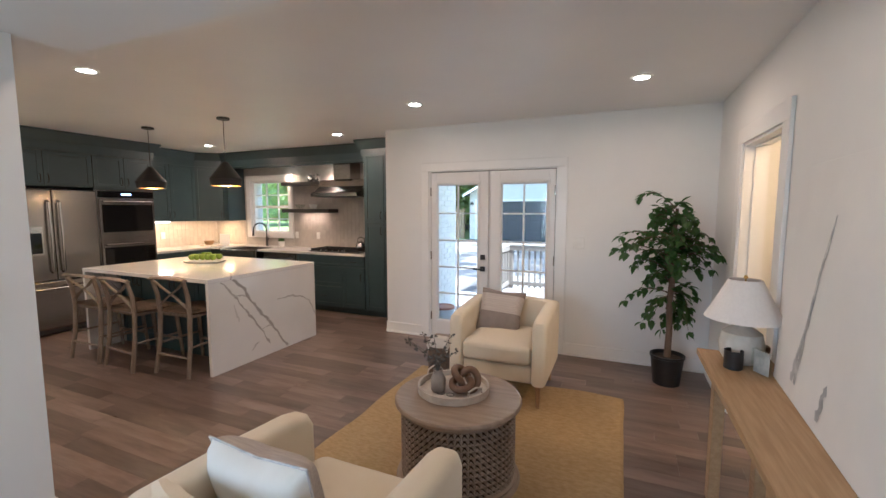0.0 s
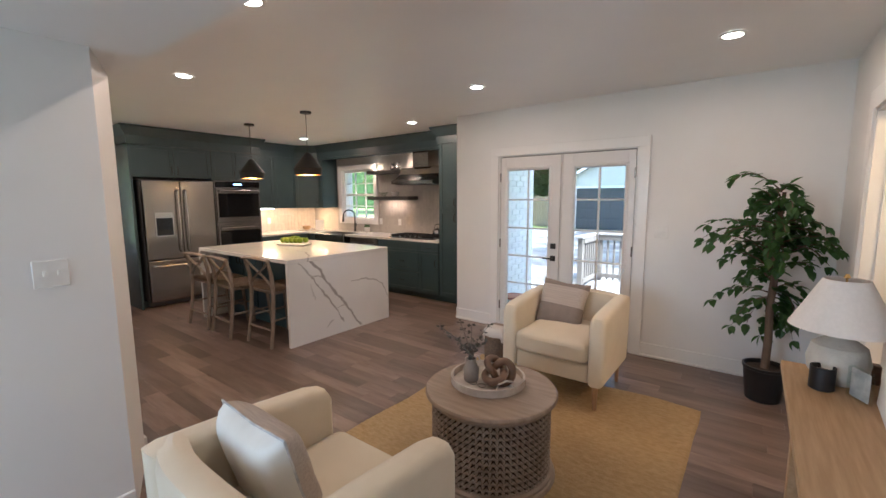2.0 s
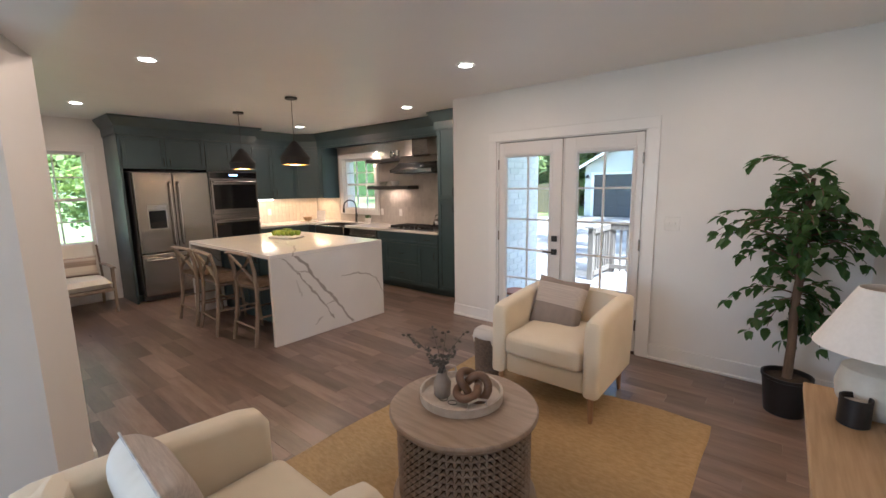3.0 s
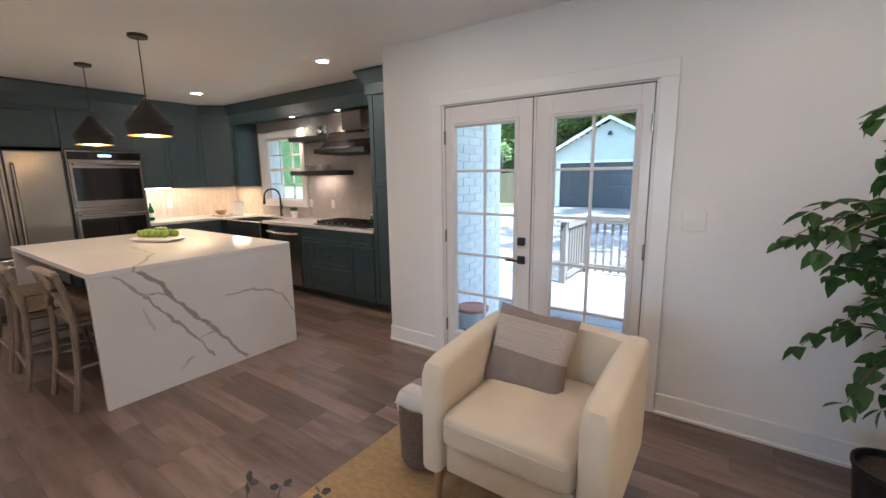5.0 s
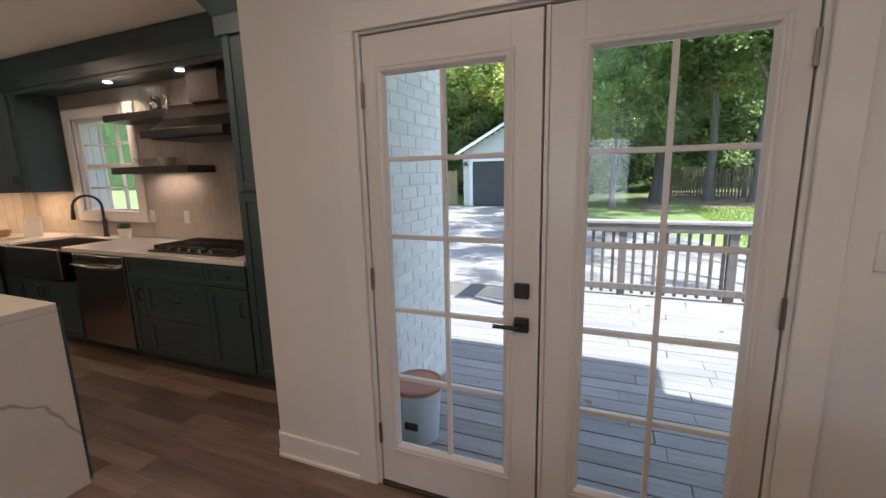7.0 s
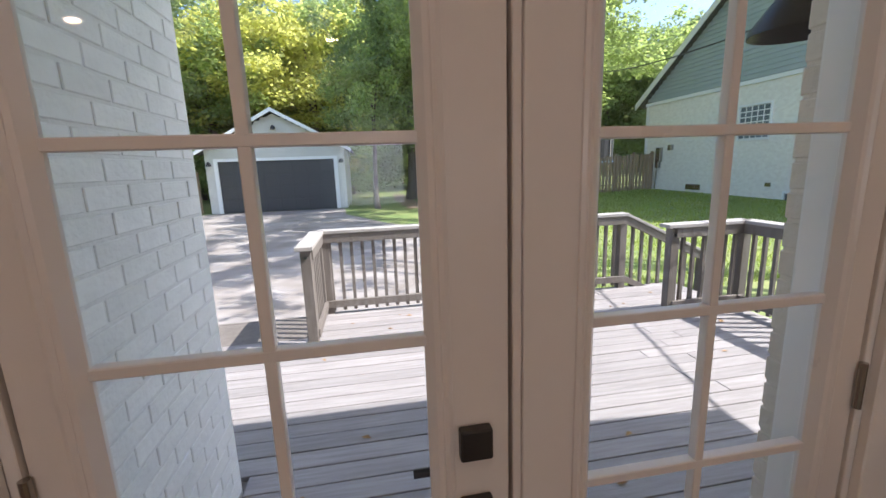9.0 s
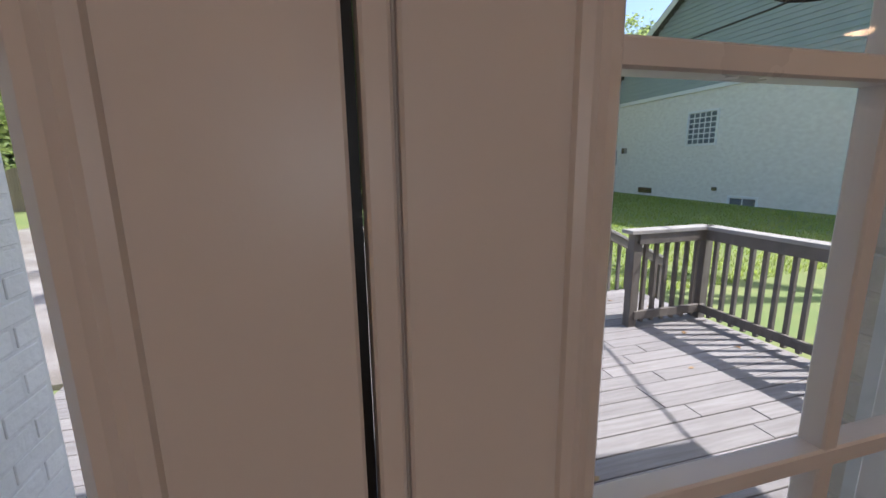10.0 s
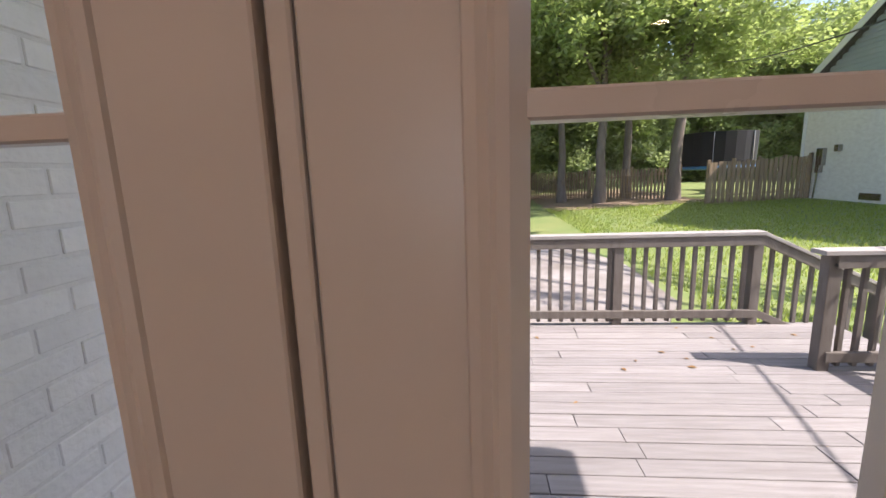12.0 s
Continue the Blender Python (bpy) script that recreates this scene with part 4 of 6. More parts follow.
part("spout", tube([(0.07, 0, 0.04), (0.11, 0, 0.07), (0.125, 0, 0.09)], [0.016, 0.011, 0.008], 8), M_STEELH, kt, smooth=True)
for z, x1 in ((1.985, -3.13), (1.535, -2.96)):
    single("wall_shelf", B(-3.95, x1, 0.85, KB, z, z + 0.06, bevel=0.003), M_SHELF, "dark wooden floating shelf", "shelf")
lamp("AREA", (-3.45, 1.0, 1.53), 0.55, WARM, 0.5, (-3.45, 1.03, 0), 0.03)
for i, x in enumerate((-3.84, -3.76, -3.66)):
    single("drinking_glass", lathe([(0.024, 0), (0.03, 0.005), (0.034, 0.12), (0.032, 0.12), (0.028, 0.008)], 16, cap=False), M_CLEAR, "clear drinking glass on the top shelf", "glass", m=pose(x, 0.98, 2.046), smooth=True)
for x, s in ((-3.42, 1.0), (-3.30, 0.8)):
    p = thing("silver_pitcher", "small shiny silver pitcher on the top shelf", "pitcher", pose(x, 0.98, 2.046))
    part("body", lathe([(0.03 * s, 0), (0.05 * s, 0.03), (0.045 * s, 0.08), (0.03 * s, 0.11), (0.036 * s, 0.13)], 16), M_STEELH, p, smooth=True)
    part("handle", tube([(0.04 * s, 0, 0.11), (0.085 * s, 0, 0.10), (0.085 * s, 0, 0.05), (0.045 * s, 0, 0.035)], 0.006, 6), M_STEELH, p, smooth=True)
for x, r in ((-3.66, 0.095), (-3.38, 0.075)):
    single("bowl", lathe([(0.03, 0), (0.05, 0.005), (r, 0.075), (r - 0.006, 0.075), (0.03, 0.012)], 20), M_WHITECER if r < 0.09 else M_CLEAR, "serving bowl on the lower shelf", "bowl", smooth=True, m=pose(x, 0.98, 1.596))


def potted_herb(at):
    p = thing("potted_herb", "little green herb in a white pot", "plant", pose(*at))
    part("pot", lathe([(0.045, 0), (0.062, 0.10), (0.056, 0.10), (0.05, 0.08)], 18), M_WHITECER, p, smooth=True)
    bm = bmesh.new()
    rng = random.Random(4)
    for k in range(160):
        a, r = rng.uniform(0, 6.28), 0.05 * math.sqrt(rng.random())
        c = Vector((r * math.cos(a), r * math.sin(a), 0.10 + rng.uniform(0, 0.045)))
        u = Vector((rng.uniform(-1, 1), rng.uniform(-1, 1), rng.uniform(-0.3, 1))).normalized() * 0.011
        v = u.orthogonal().normalized() * 0.006
        bm.faces.new([bm.verts.new(c + q) for q in (-u, v, u, -v)])
    part("leaves", bm, M_FIG, p)


potted_herb((-4.10, 0.97, 0.93))
tb = thing("cutting_board", "pale round-cornered serving board on the worktop", "board", pose(-5.42, 0.62, 0.93))
part("board", B(-0.16, 0.16, -0.11, 0.11, 0.0, 0.018, bevel=0.006, seg=2), M_TRAYWOOD, tb)
single("wooden_bowl", lathe([(0.04, 0), (0.06, 0.005), (0.085, 0.07), (0.078, 0.07), (0.04, 0.015)], 20), M_OAK, "small wooden bowl on the serving board", "bowl", smooth=True, m=pose(-5.47, 0.62, 0.949))
pf = thing("picture_frame", "small white picture frame leaning on the tiles", "picture frame", pose(-5.30, 0.80, 0.931, -8, 0, 30))
part("frame", boxes((-0.085, -0.07, -0.008, 0.008, 0, 0.21), (0.07, 0.085, -0.008, 0.008, 0, 0.21), (-0.07, 0.07, -0.008, 0.008, 0, 0.015), (-0.07, 0.07, -0.008, 0.008, 0.195, 0.21)), M_TRIM, pf)
part("picture", B(-0.07, 0.07, -0.004, 0.006, 0.015, 0.195), M_PAPER, pf)
gb = thing("green_bottle", "green glass bottle by the oven tower", "bottle", pose(-5.66, -0.28, 0.93))
part("glass", lathe([(0.034, 0), (0.036, 0.01), (0.036, 0.13), (0.03, 0.17), (0.013, 0.21), (0.012, 0.255), (0.014, 0.26)], 18), M_GREENGLASS, gb, smooth=True)
part("label_band", lathe([(0.0365, 0.05), (0.0365, 0.11)], 18, cap=False), M_SWITCH, gb)
part("cap", lathe([(0.0145, 0.255), (0.0145, 0.272)], 12), M_SWITCH, gb)


def wall_plate(name, m, toggles, label):
    """A plate facing -y with toggles or, at zero, an outlet."""
    p = thing(name, label, "switch" if toggles else "outlet", m)
    w = 0.036 + 0.023 * max(0, toggles - 1)
    part("plate", B(-w, w, -0.006, -0.0005, -0.058, 0.058, bevel=0.002), M_SWITCH, p)
    for k in range(max(1, toggles)):
        x = (k - (max(1, toggles) - 1) / 2) * 0.046
        if toggles:
            part("toggle", B(x - 0.005, x + 0.005, -0.016, -0.006, -0.008, 0.012, bevel=0.001), M_SWITCH, p)
        else:
            part("socket", B(x - 0.016, x + 0.016, -0.009, -0.006, -0.034, 0.034, bevel=0.002), M_SWITCH, p)
    return p


wall_plate("light_switch", pose(0.99, 0.0, 1.235), 2, "white double light switch by the french doors")
wall_plate("light_switch", pose(WPX, -3.985, 1.26, 0, 0, 90), 2, "white double light switch on the partition wall")
for x in (-3.86, -3.39):
    wall_plate("outlet", pose(x, KB - 0.002, 1.14), 0, "white wall outlet in the tile backsplash")
wall_plate("outlet", pose(LX + 0.013, 0.05, 1.14, 0, 0, 90), 0, "white wall outlet in the warm lit backsplash")

# ---- island ----
isl = thing("kitchen_island", "kitchen island with white veined quartz waterfall ends", "island")
IX0, IX1, IY0, IY1, IZ = -4.135, -2.115, -1.975, -0.515, 0.938
part("top", B(IX0, IX1, IY0, IY1, IZ - 0.04, IZ, bevel=0.003), M_QUARTZ, isl)
part("waterfall_end", B(IX1 - 0.04, IX1, IY0, IY1, 0.0, IZ - 0.0405, bevel=0.002), M_QUARTZ_END, isl)
part("waterfall_end", B(IX0, IX0 + 0.04, IY0, IY1, 0.0, IZ - 0.0405, bevel=0.002), M_QUARTZ_END, isl)
part("body", B(IX0 + 0.041, IX1 - 0.041, -1.60, IY1 + 0.03, 0.0, IZ - 0.041), M_ISL, isl)
w = (IX1 - IX0 - 0.082) / 6
for k in range(6):
    a = IX0 + 0.041 + k * w
    d = part("door", shaker(bmesh.new(), "x", a, a + w, 0.10, IZ - 0.06, -1.60, -1), M_ISL, isl)
    pull(d, "x", a + (w - 0.04 if k % 2 == 0 else 0.04), 0.76, -1.60, -1, True)
fb = thing("fruit_platter", "oblong white platter with green apples", "platter", pose(-3.28, -1.12, IZ, 0, 0, 22))
part("platter", cushion(0.46, 0.22, 0.05, 12, 0.5, 0.02, (0, 0, 0.026), 0.9), M_WHITECER, fb, smooth=True)
rng = random.Random(7)
for k in range(11):
    x, y = -0.16 + 0.032 * k, 0.045 * (-1) ** k
    part("apple", lathe([(0.004, -0.028), (0.02, -0.032), (0.036, -0.012), (0.038, 0.008), (0.028, 0.03), (0.008, 0.028), (0.002, 0.022)], 14, at=(x, y + rng.uniform(-0.012, 0.012), 0.075 + (0.02 if k in (4, 6) else 0))), M_APPLE, fb, smooth=True)


def pendant(x, y):
    p = thing("pendant_lamp", "black metal cone pendant lamp with gold inside, lit", "pendant lamp", pose(x, y, 0), group="pendants over the island")
    part("canopy", lathe([(0.062, H - 0.022), (0.065, H - 0.018), (0.065, H - 0.0005)], 24), M_BLACK, p, smooth=True)
    part("cord", tube([(0, 0, 2.09), (0, 0, H - 0.02)], 0.004, 6), M_BLACK, p)
    part("shade", lathe([(0.022, 2.105), (0.03, 2.10), (0.163, 1.925), (0.150, 1.845), (0.144, 1.845), (0.157, 1.925), (0.028, 2.09)], 40, cap=False), M_PENDANT, p, smooth=True)
    part("lining", lathe([(0.1435, 1.848), (0.1555, 1.925), (0.03, 2.085)], 40, cap=False), M_BRASS, p, smooth=True)
    part("bulb", lathe([(0.004, 1.90), (0.028, 1.915), (0.032, 1.945), (0.018, 1.985), (0.014, 2.02)], 14), M_BULB, p, smooth=True)
    lamp("POINT", (x, y, 1.875), 2.2, (1.0, 0.6, 0.3), 0.03)


pendant(-2.59, -1.335)
pendant(-3.89, -1.315)


# ---- stools ----
def stool():
    s = thing("counter_stool", "weathered wooden counter stool with crossed back", "stool", group="stools at the island")
    W = 0.20
    for k in (-1, 1):
        part("leg", tube([(k * 0.205, -0.27, 0.0), (k * 0.19, -0.225, 0.30), (k * 0.185, -0.205, 0.62), (k * 0.19, -0.22, 0.80), (k * 0.195, -0.265, 0.985)], [0.019, 0.02, 0.022, 0.02, 0.017], 8), M_STOOL, s, smooth=True)
        part("leg", tube([(k * 0.195, 0.235, 0.0), (k * 0.18, 0.19, 0.60)], [0.016, 0.02], 8), M_STOOL, s, smooth=True)
        part("stretcher", tube([(k * 0.20, -0.25, 0.30), (k * 0.19, 0.21, 0.30)], 0.011, 6), M_STOOL, s)
        part("cross_slat", tube([(k * 0.18, -0.215, 0.68), (k * 0.06, -0.225, 0.78), (-k * 0.10, -0.24, 0.88), (-k * 0.18, -0.255, 0.945)], 0.019, 6, flat=0.35), M_STOOL, s)
    part("seat_frame", B(-0.20, 0.20, -0.20, 0.215, 0.585, 0.615, bevel=0.008, seg=2), M_STOOL, s)
    part("seat", cushion(0.43, 0.44, 0.05, 12, 0.4, 0.006, (0, 0.005, 0.632)), M_SEAT, s, smooth=True)
    part("top_rail", tube([(-0.215, -0.262, 0.965), (-0.12, -0.278, 0.98), (0, -0.283, 0.985), (0.12, -0.278, 0.98), (0.215, -0.262, 0.965)], [0.03, 0.034, 0.035, 0.034, 0.03], 8, flat=0.4), M_STOOL, s, smooth=True)
    part("footrest", tube([(-0.20, 0.215, 0.22), (0.20, 0.215, 0.22)], 0.013, 6), M_STOOL, s)
    part("stretcher", tube([(-0.20, -0.25, 0.20), (0.20, -0.25, 0.20)], 0.012, 6), M_STOOL, s)
    return s


s0 = stool()
SQ = Matrix.Diagonal((1.09, 1.0, 0.965, 1.0))
s0.matrix_basis = pose(-2.515, -1.835, 0, 0, 0, 2) @ SQ
copy_thing(s0, pose(-3.155, -1.93, 0, 0, 0, -3) @ SQ)
copy_thing(s0, pose(-3.745, -1.935, 0, 0, 0, 1) @ SQ)


# ---- sitting area ----
def armchair():
    """A tub armchair facing -y, its middle at the origin."""
    c = thing("armchair", "cream upholstered armchair with tapered wooden legs", "armchair", group="cream armchairs")
    part("base", B(-0.29, 0.29, -0.33, 0.28, 0.20, 0.345, bevel=0.018, seg=3), M_FABRIC, c, smooth=True)
    for k in (-1, 1):
        # arm: outline in y, z, rounded along its top
        bm = slab("x", [(-0.36, 0.20), (0.34, 0.20), (0.37, 0.45), (0.375, 0.745), (0.33, 0.757), (0.05, 0.745), (-0.25, 0.72), (-0.325, 0.70), (-0.355, 0.65)], k * 0.29, k * 0.41)
        bmesh.ops.bevel(bm, geom=[e for e in bm.edges if abs(e.verts[0].co.x - e.verts[1].co.x) < 1e-5], offset=0.038, segments=4, affect="EDGES", profile=0.5)
        part("arm", bm, M_FABRIC, c, smooth=True)
    bm = bmesh.new()
    rings = []
    for j, z in enumerate((0.20, 0.35, 0.55, 0.70, 0.758, 0.775, 0.758, 0.70, 0.55, 0.36)):
        front = j > 5
        row = []
        for i in range(13):
            u = i / 6 - 1
            lean = 0.045 * (z - 0.2)
            y = (0.255 if front else 0.375) + lean - 0.06 * abs(u) ** 3
            if j == 5:
                y = 0.315 + lean - 0.06 * abs(u) ** 3
            if j in (4, 6):
                y += -0.012 if j == 4 else 0.012
            row.append(bm.verts.new((u * 0.365, y, z - 0.012 * abs(u) ** 2)))
        rings.append(row)
    for a, b in zip(rings, rings[1:] + rings[:1]):
        for i in range(12):
            bm.faces.new((a[i], a[i + 1], b[i + 1], b[i]))
    for i in (0, 12):
        bm.faces.new([r[i] for r in rings])
    bmesh.ops.recalc_face_normals(bm, faces=bm.faces)
    part("backrest", bm, M_FABRIC, c, smooth=True)
    bm = bmesh.new()
    bmesh.ops.create_cube(bm, size=1.0)
    bmesh.ops.subdivide_edges(bm, edges=bm.edges[:], cuts=11, use_grid_fill=True)
    for v in bm.verts:
        # a boxy pad, its edges rounded and its top crowned
        q = Vector((v.co.x * 0.575, v.co.y * 0.64, v.co.z * 0.165))
        core = Vector((max(-0.2425, min(0.2425, q.x)), max(-0.275, min(0.275, q.y)), max(-0.0375, min(0.0375, q.z))))
        d = q - core
        if d.length > 1e-6:
            q = core + d * (0.045 * max(abs(d.x), abs(d.y), abs(d.z)) / 0.045 / d.length)
        if v.co.z > 0:
            q.z += 0.022 * (1 - (2 * v.co.x) ** 2) * (1 - (2 * v.co.y) ** 2) + 0.003 * noise.noise(Vector((q.x * 7, q.y * 7, 1)))
        v.co = q + Vector((0, -0.055, 0.43))
    sc = part("seat_cushion", bm, M_FABRIC, c, smooth=True)
    part("piping", tube([(-0.255, -0.372, 0.468), (0, -0.374, 0.470), (0.255, -0.372, 0.468)], 0.004, 6), M_FABRIC, sc)
    for x, y in ((-0.345, -0.315), (0.345, -0.315), (-0.34, 0.31), (0.34, 0.31)):
        part("leg", tube([(x, y, 0.0), (x * 0.985, y * 0.985, 0.21)], [0.014, 0.024], 10), M_LEGWOOD, c, smooth=True)
    return c


a0 = armchair()
a0.matrix_basis = pose(0.495, -1.08, 0, 0, 0, 0)
copy_thing(a0, pose(0.48, -3.575, 0, 0, 0, 180))


def pillow(m, w, top, mid, low, label):
    """A cushion of three cloth bands, standing up on its lower edge."""
    p = thing("throw_pillow", label, "pillow", m)
    full = cushion(w, w, 0.15, 24, 0.55, 0, pinch=0.90)
    full.verts.ensure_lookup_table()
    cuts = [-w, -w * 0.03, w * 0.36, w]
    for (a, b), mat, nm in zip(zip(cuts, cuts[1:]), (low, mid, top), ("lower_band", "middle_band", "upper_band")):
        bm = full.copy()
        for v, side in ((a, 1), (b, -1)):
            if abs(v) < w * 0.6:
                bmesh.ops.bisect_plane(bm, geom=list(bm.verts) + list(bm.edges) + list(bm.faces), plane_co=(0, v, 0), plane_no=(0, -side, 0), clear_outer=True)
        part(nm, bm, mat, p, smooth=True)
    full.free()
    return p


pillow(pose(0.405, -0.955, 0.65, 66, 3, -2), 0.42, M_TAUPE, M_OATMEAL, M_TAUPE, "taupe throw pillow with an oatmeal ribbed band")
p2 = thing("throw_pillow", "white throw pillow with grey-taupe back", "pillow", pose(0.36, -3.645, 0.62, 74, 0, 178))
full = cushion(0.43, 0.43, 0.17, 24, 0.55, 0, pinch=0.90)
for side, mat, nm in ((1, M_OATMEAL, "front"), (-1, M_WHITECLOTH, "back")):
    bm = full.copy()
    bmesh.ops.bisect_plane(bm, geom=list(bm.verts) + list(bm.edges) + list(bm.faces), plane_co=(0, 0, 0), plane_no=(0, 0, -side), clear_outer=True)
    part(nm, bm, mat, p2, smooth=True)
full.free()
RIM = []
for k in range(64):
    e, f_ = divmod(k, 16)
    u, v = ((f_ / 8 - 1, -1), (1, f_ / 8 - 1), (1 - f_ / 8, 1), (-1, 1 - f_ / 8))[e]
    q = 0.215 * (1 - 0.10 * (1 - abs(u * v)))
    RIM.append((u * q, v * q, 0.0))
part("piping", tube(RIM, 0.0045, 6, closed=True), M_STROKE, p2, "dark grey piping")

# rug with wavy edges and woven relief
bm = bmesh.new()
NX, NY = 120, 150
g = {}
for i in range(NX + 1):
    for j in range(NY + 1):
        u, v = i / NX, j / NY
        x, y = -0.42 + 1.89 * u, -3.55 + 2.63 * v
        x += 0.018 * noise.noise(Vector((u * 2, y * 2.2, 0))) * (2 * abs(u - 0.5)) ** 2
        y += 0.03 * noise.noise(Vector((x * 2.2, v * 2, 5))) * (2 * abs(v - 0.5)) ** 2
        z = 0.012 + 0.0022 * math.sin(v * NY * 2.1) + 0.003 * noise.noise(Vector((x * 9, y * 9, 2))) + 0.002 * noise.noise(Vector((x * 40, y * 60, 2)))
        g[i, j] = bm.verts.new((x, y, z if 0 < i < NX and 0 < j < NY else 0.001))
for i in range(NX):
    for j in range(NY):
        bm.faces.new((g[i, j], g[i + 1, j], g[i + 1, j + 1], g[i, j + 1]))
single("area_rug", bm, M_JUTE, "golden woven jute rug with wavy edges", "rug", smooth=True)

# carved drum table
tbl = thing("drum_coffee_table", "round carved wooden drum coffee table on the rug", "coffee table", pose(0.55, -2.41, 0.012))
part("tabletop", lathe([(0.34, 0.455), (0.362, 0.458), (0.372, 0.47), (0.372, 0.482), (0.366, 0.49), (0.352, 0.490), (0.345, 0.486), (0.001, 0.486)], 64), M_TABLETOP, tbl, smooth=True)
# dark core: the shade inside the pierced carving is put into its colour
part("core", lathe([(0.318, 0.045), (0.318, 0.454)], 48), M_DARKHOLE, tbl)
part("foot_ring", lathe([(0.36, 0.0), (0.368, 0.012), (0.36, 0.03), (0.35, 0.034), (0.352, 0.05), (0.338, 0.056), (0.30, 0.056)], 64, cap=False), M_CARVED, tbl, smooth=True)
part("upper_ring", lathe([(0.30, 0.435), (0.338, 0.435), (0.338, 0.454), (0.30, 0.4545)], 64, cap=False), M_CARVED, tbl, smooth=True)
R, rows, cols = 0.331, 11, 60
cell_h, cell_a = 0.38 / rows, 2 * math.pi / cols
bm = bmesh.new()
for r in range(rows):
    for c in range(cols):
        # each cell: four petals from its corners round a pierced middle
        for q in range(4):
            a0_, z0_ = ((0, 0), (1, 0), (1, 1), (0, 1))[q]
            a1_, z1_ = ((1, 0), (1, 1), (0, 1), (0, 0))[q]
            mid_a, mid_z = (a0_ + a1_) / 2, (z0_ + z1_) / 2
            ina, inz = mid_a + (0.5 - mid_a) * 0.56, mid_z + (0.5 - mid_z) * 0.56

            def at(ua, uz, o):
                t = (c + ua) * cell_a
                return ((R + o) * math.cos(t), (R + o) * math.sin(t), 0.056 + (r + uz) * cell_h)
            v = [bm.verts.new(at(a0_, z0_, 0.008)), bm.verts.new(at(a1_, z1_, 0.008)), bm.verts.new(at(ina, inz, 0.0)), bm.verts.new(at(mid_a, mid_z, 0.004)), bm.verts.new(at(ina, inz, -0.012))]
            bm.faces.new((v[0], v[3], v[2]))
            bm.faces.new((v[3], v[1], v[2]))
            bm.faces.new((v[0], v[2], v[4]))
            bm.faces.new((v[2], v[1], v[4]))
tagged(part("carved_lattice", bm, M_CARVED, tbl, "pierced carved lattice"), kind="stuff")

tray = thing("round_tray", "round whitewashed wooden tray with loop handles", "tray", pose(0.50, -2.36, 0.499))
part("base", lathe([(0.001, 0.0), (0.20, 0.0), (0.20, 0.012), (0.001, 0.012)], 48), M_TRAYWOOD, tray)
part("rim", lathe([(0.20, 0.0), (0.215, 0.002), (0.216, 0.045), (0.203, 0.046), (0.2005, 0.012)], 48, cap=False), M_TRAYWOOD, tray, smooth=True)
for k in (0, 1):
    t0 = 2.6 + math.pi * k
    part("handle", tube([(0.209 * math.cos(t0 + d), 0.209 * math.sin(t0 + d), 0.045 + h) for d, h in ((-0.25, 0), (-0.22, 0.03), (0, 0.045), (0.22, 0.03), (0.25, 0))], 0.006, 6), M_TRAYWOOD, tray, smooth=True)
vs = thing("bud_vase", "small clay vase with dried eucalyptus stems", "vase", pose(0.43, -2.43, 0.512))
part("vase", lathe([(0.035, 0), (0.043, 0.01), (0.046, 0.075), (0.03, 0.105), (0.026, 0.12), (0.031, 0.135), (0.025, 0.135), (0.02, 0.11)], 20), M_CLAY, vs, smooth=True)
rng = random.Random(3)
for k in range(7):
    a, L = rng.uniform(0, 6.28), rng.uniform(0.10, 0.21)
    pts = [Vector((0, 0, 0.10))]
    for i in range(6):
        pts.append(pts[-1] + Vector((math.cos(a) * 0.010 * (i + 0.5), math.sin(a) * 0.010 * (i + 0.5), L / 5)) + Vector((rng.uniform(-.004, .004), rng.uniform(-.004, .004), 0)))
    st = part("stem", tube(pts, 0.0018, 5), M_EUCA, vs)
    bm = bmesh.new()
    for i in range(2, 7):
        for s in range(5):
            d = Vector((rng.uniform(-1, 1), rng.uniform(-1, 1), rng.uniform(-0.4, 0.8))).normalized()
            n = d.orthogonal().normalized()
            b = d.cross(n)
            c0 = pts[i] + d * 0.004
            bm.faces.new([bm.verts.new(c0 + q) for q in (Vector(), d * 0.008 + b * 0.008, d * 0.022 + b * 0.004, d * 0.022 - b * 0.004, d * 0.008 - b * 0.008)])
    part("leaves", bm, M_EUCA, st)
kn = [Vector(((0.058 + 0.026 * math.cos(3 * t)) * math.cos(2 * t), (0.058 + 0.026 * math.cos(3 * t)) * math.sin(2 * t), 0.034 * math.sin(3 * t))) for t in [2 * math.pi * k / 80 for k in range(80)]]
single("wooden_knot", tube(kn, 0.0215, 10, closed=True), M_KNOT, "dark carved wooden knot ornament in the tray", "ornament", smooth=True, m=pose(0.575, -2.375, 0.5875, 38, 10, 30))
bl = thing("wire_glasses", "thin dark wire glasses lying in the tray", "glasses", pose(0.49, -2.46, 0.5135))
for k in (-1, 1):
    part("rim", tube([(0.03 * k + 0.024 * math.cos(t), 0.02 * math.sin(t), 0.004) for t in [6.283 * i / 16 for i in range(16)]], 0.0018, 5, closed=True), M_BLACK, bl)

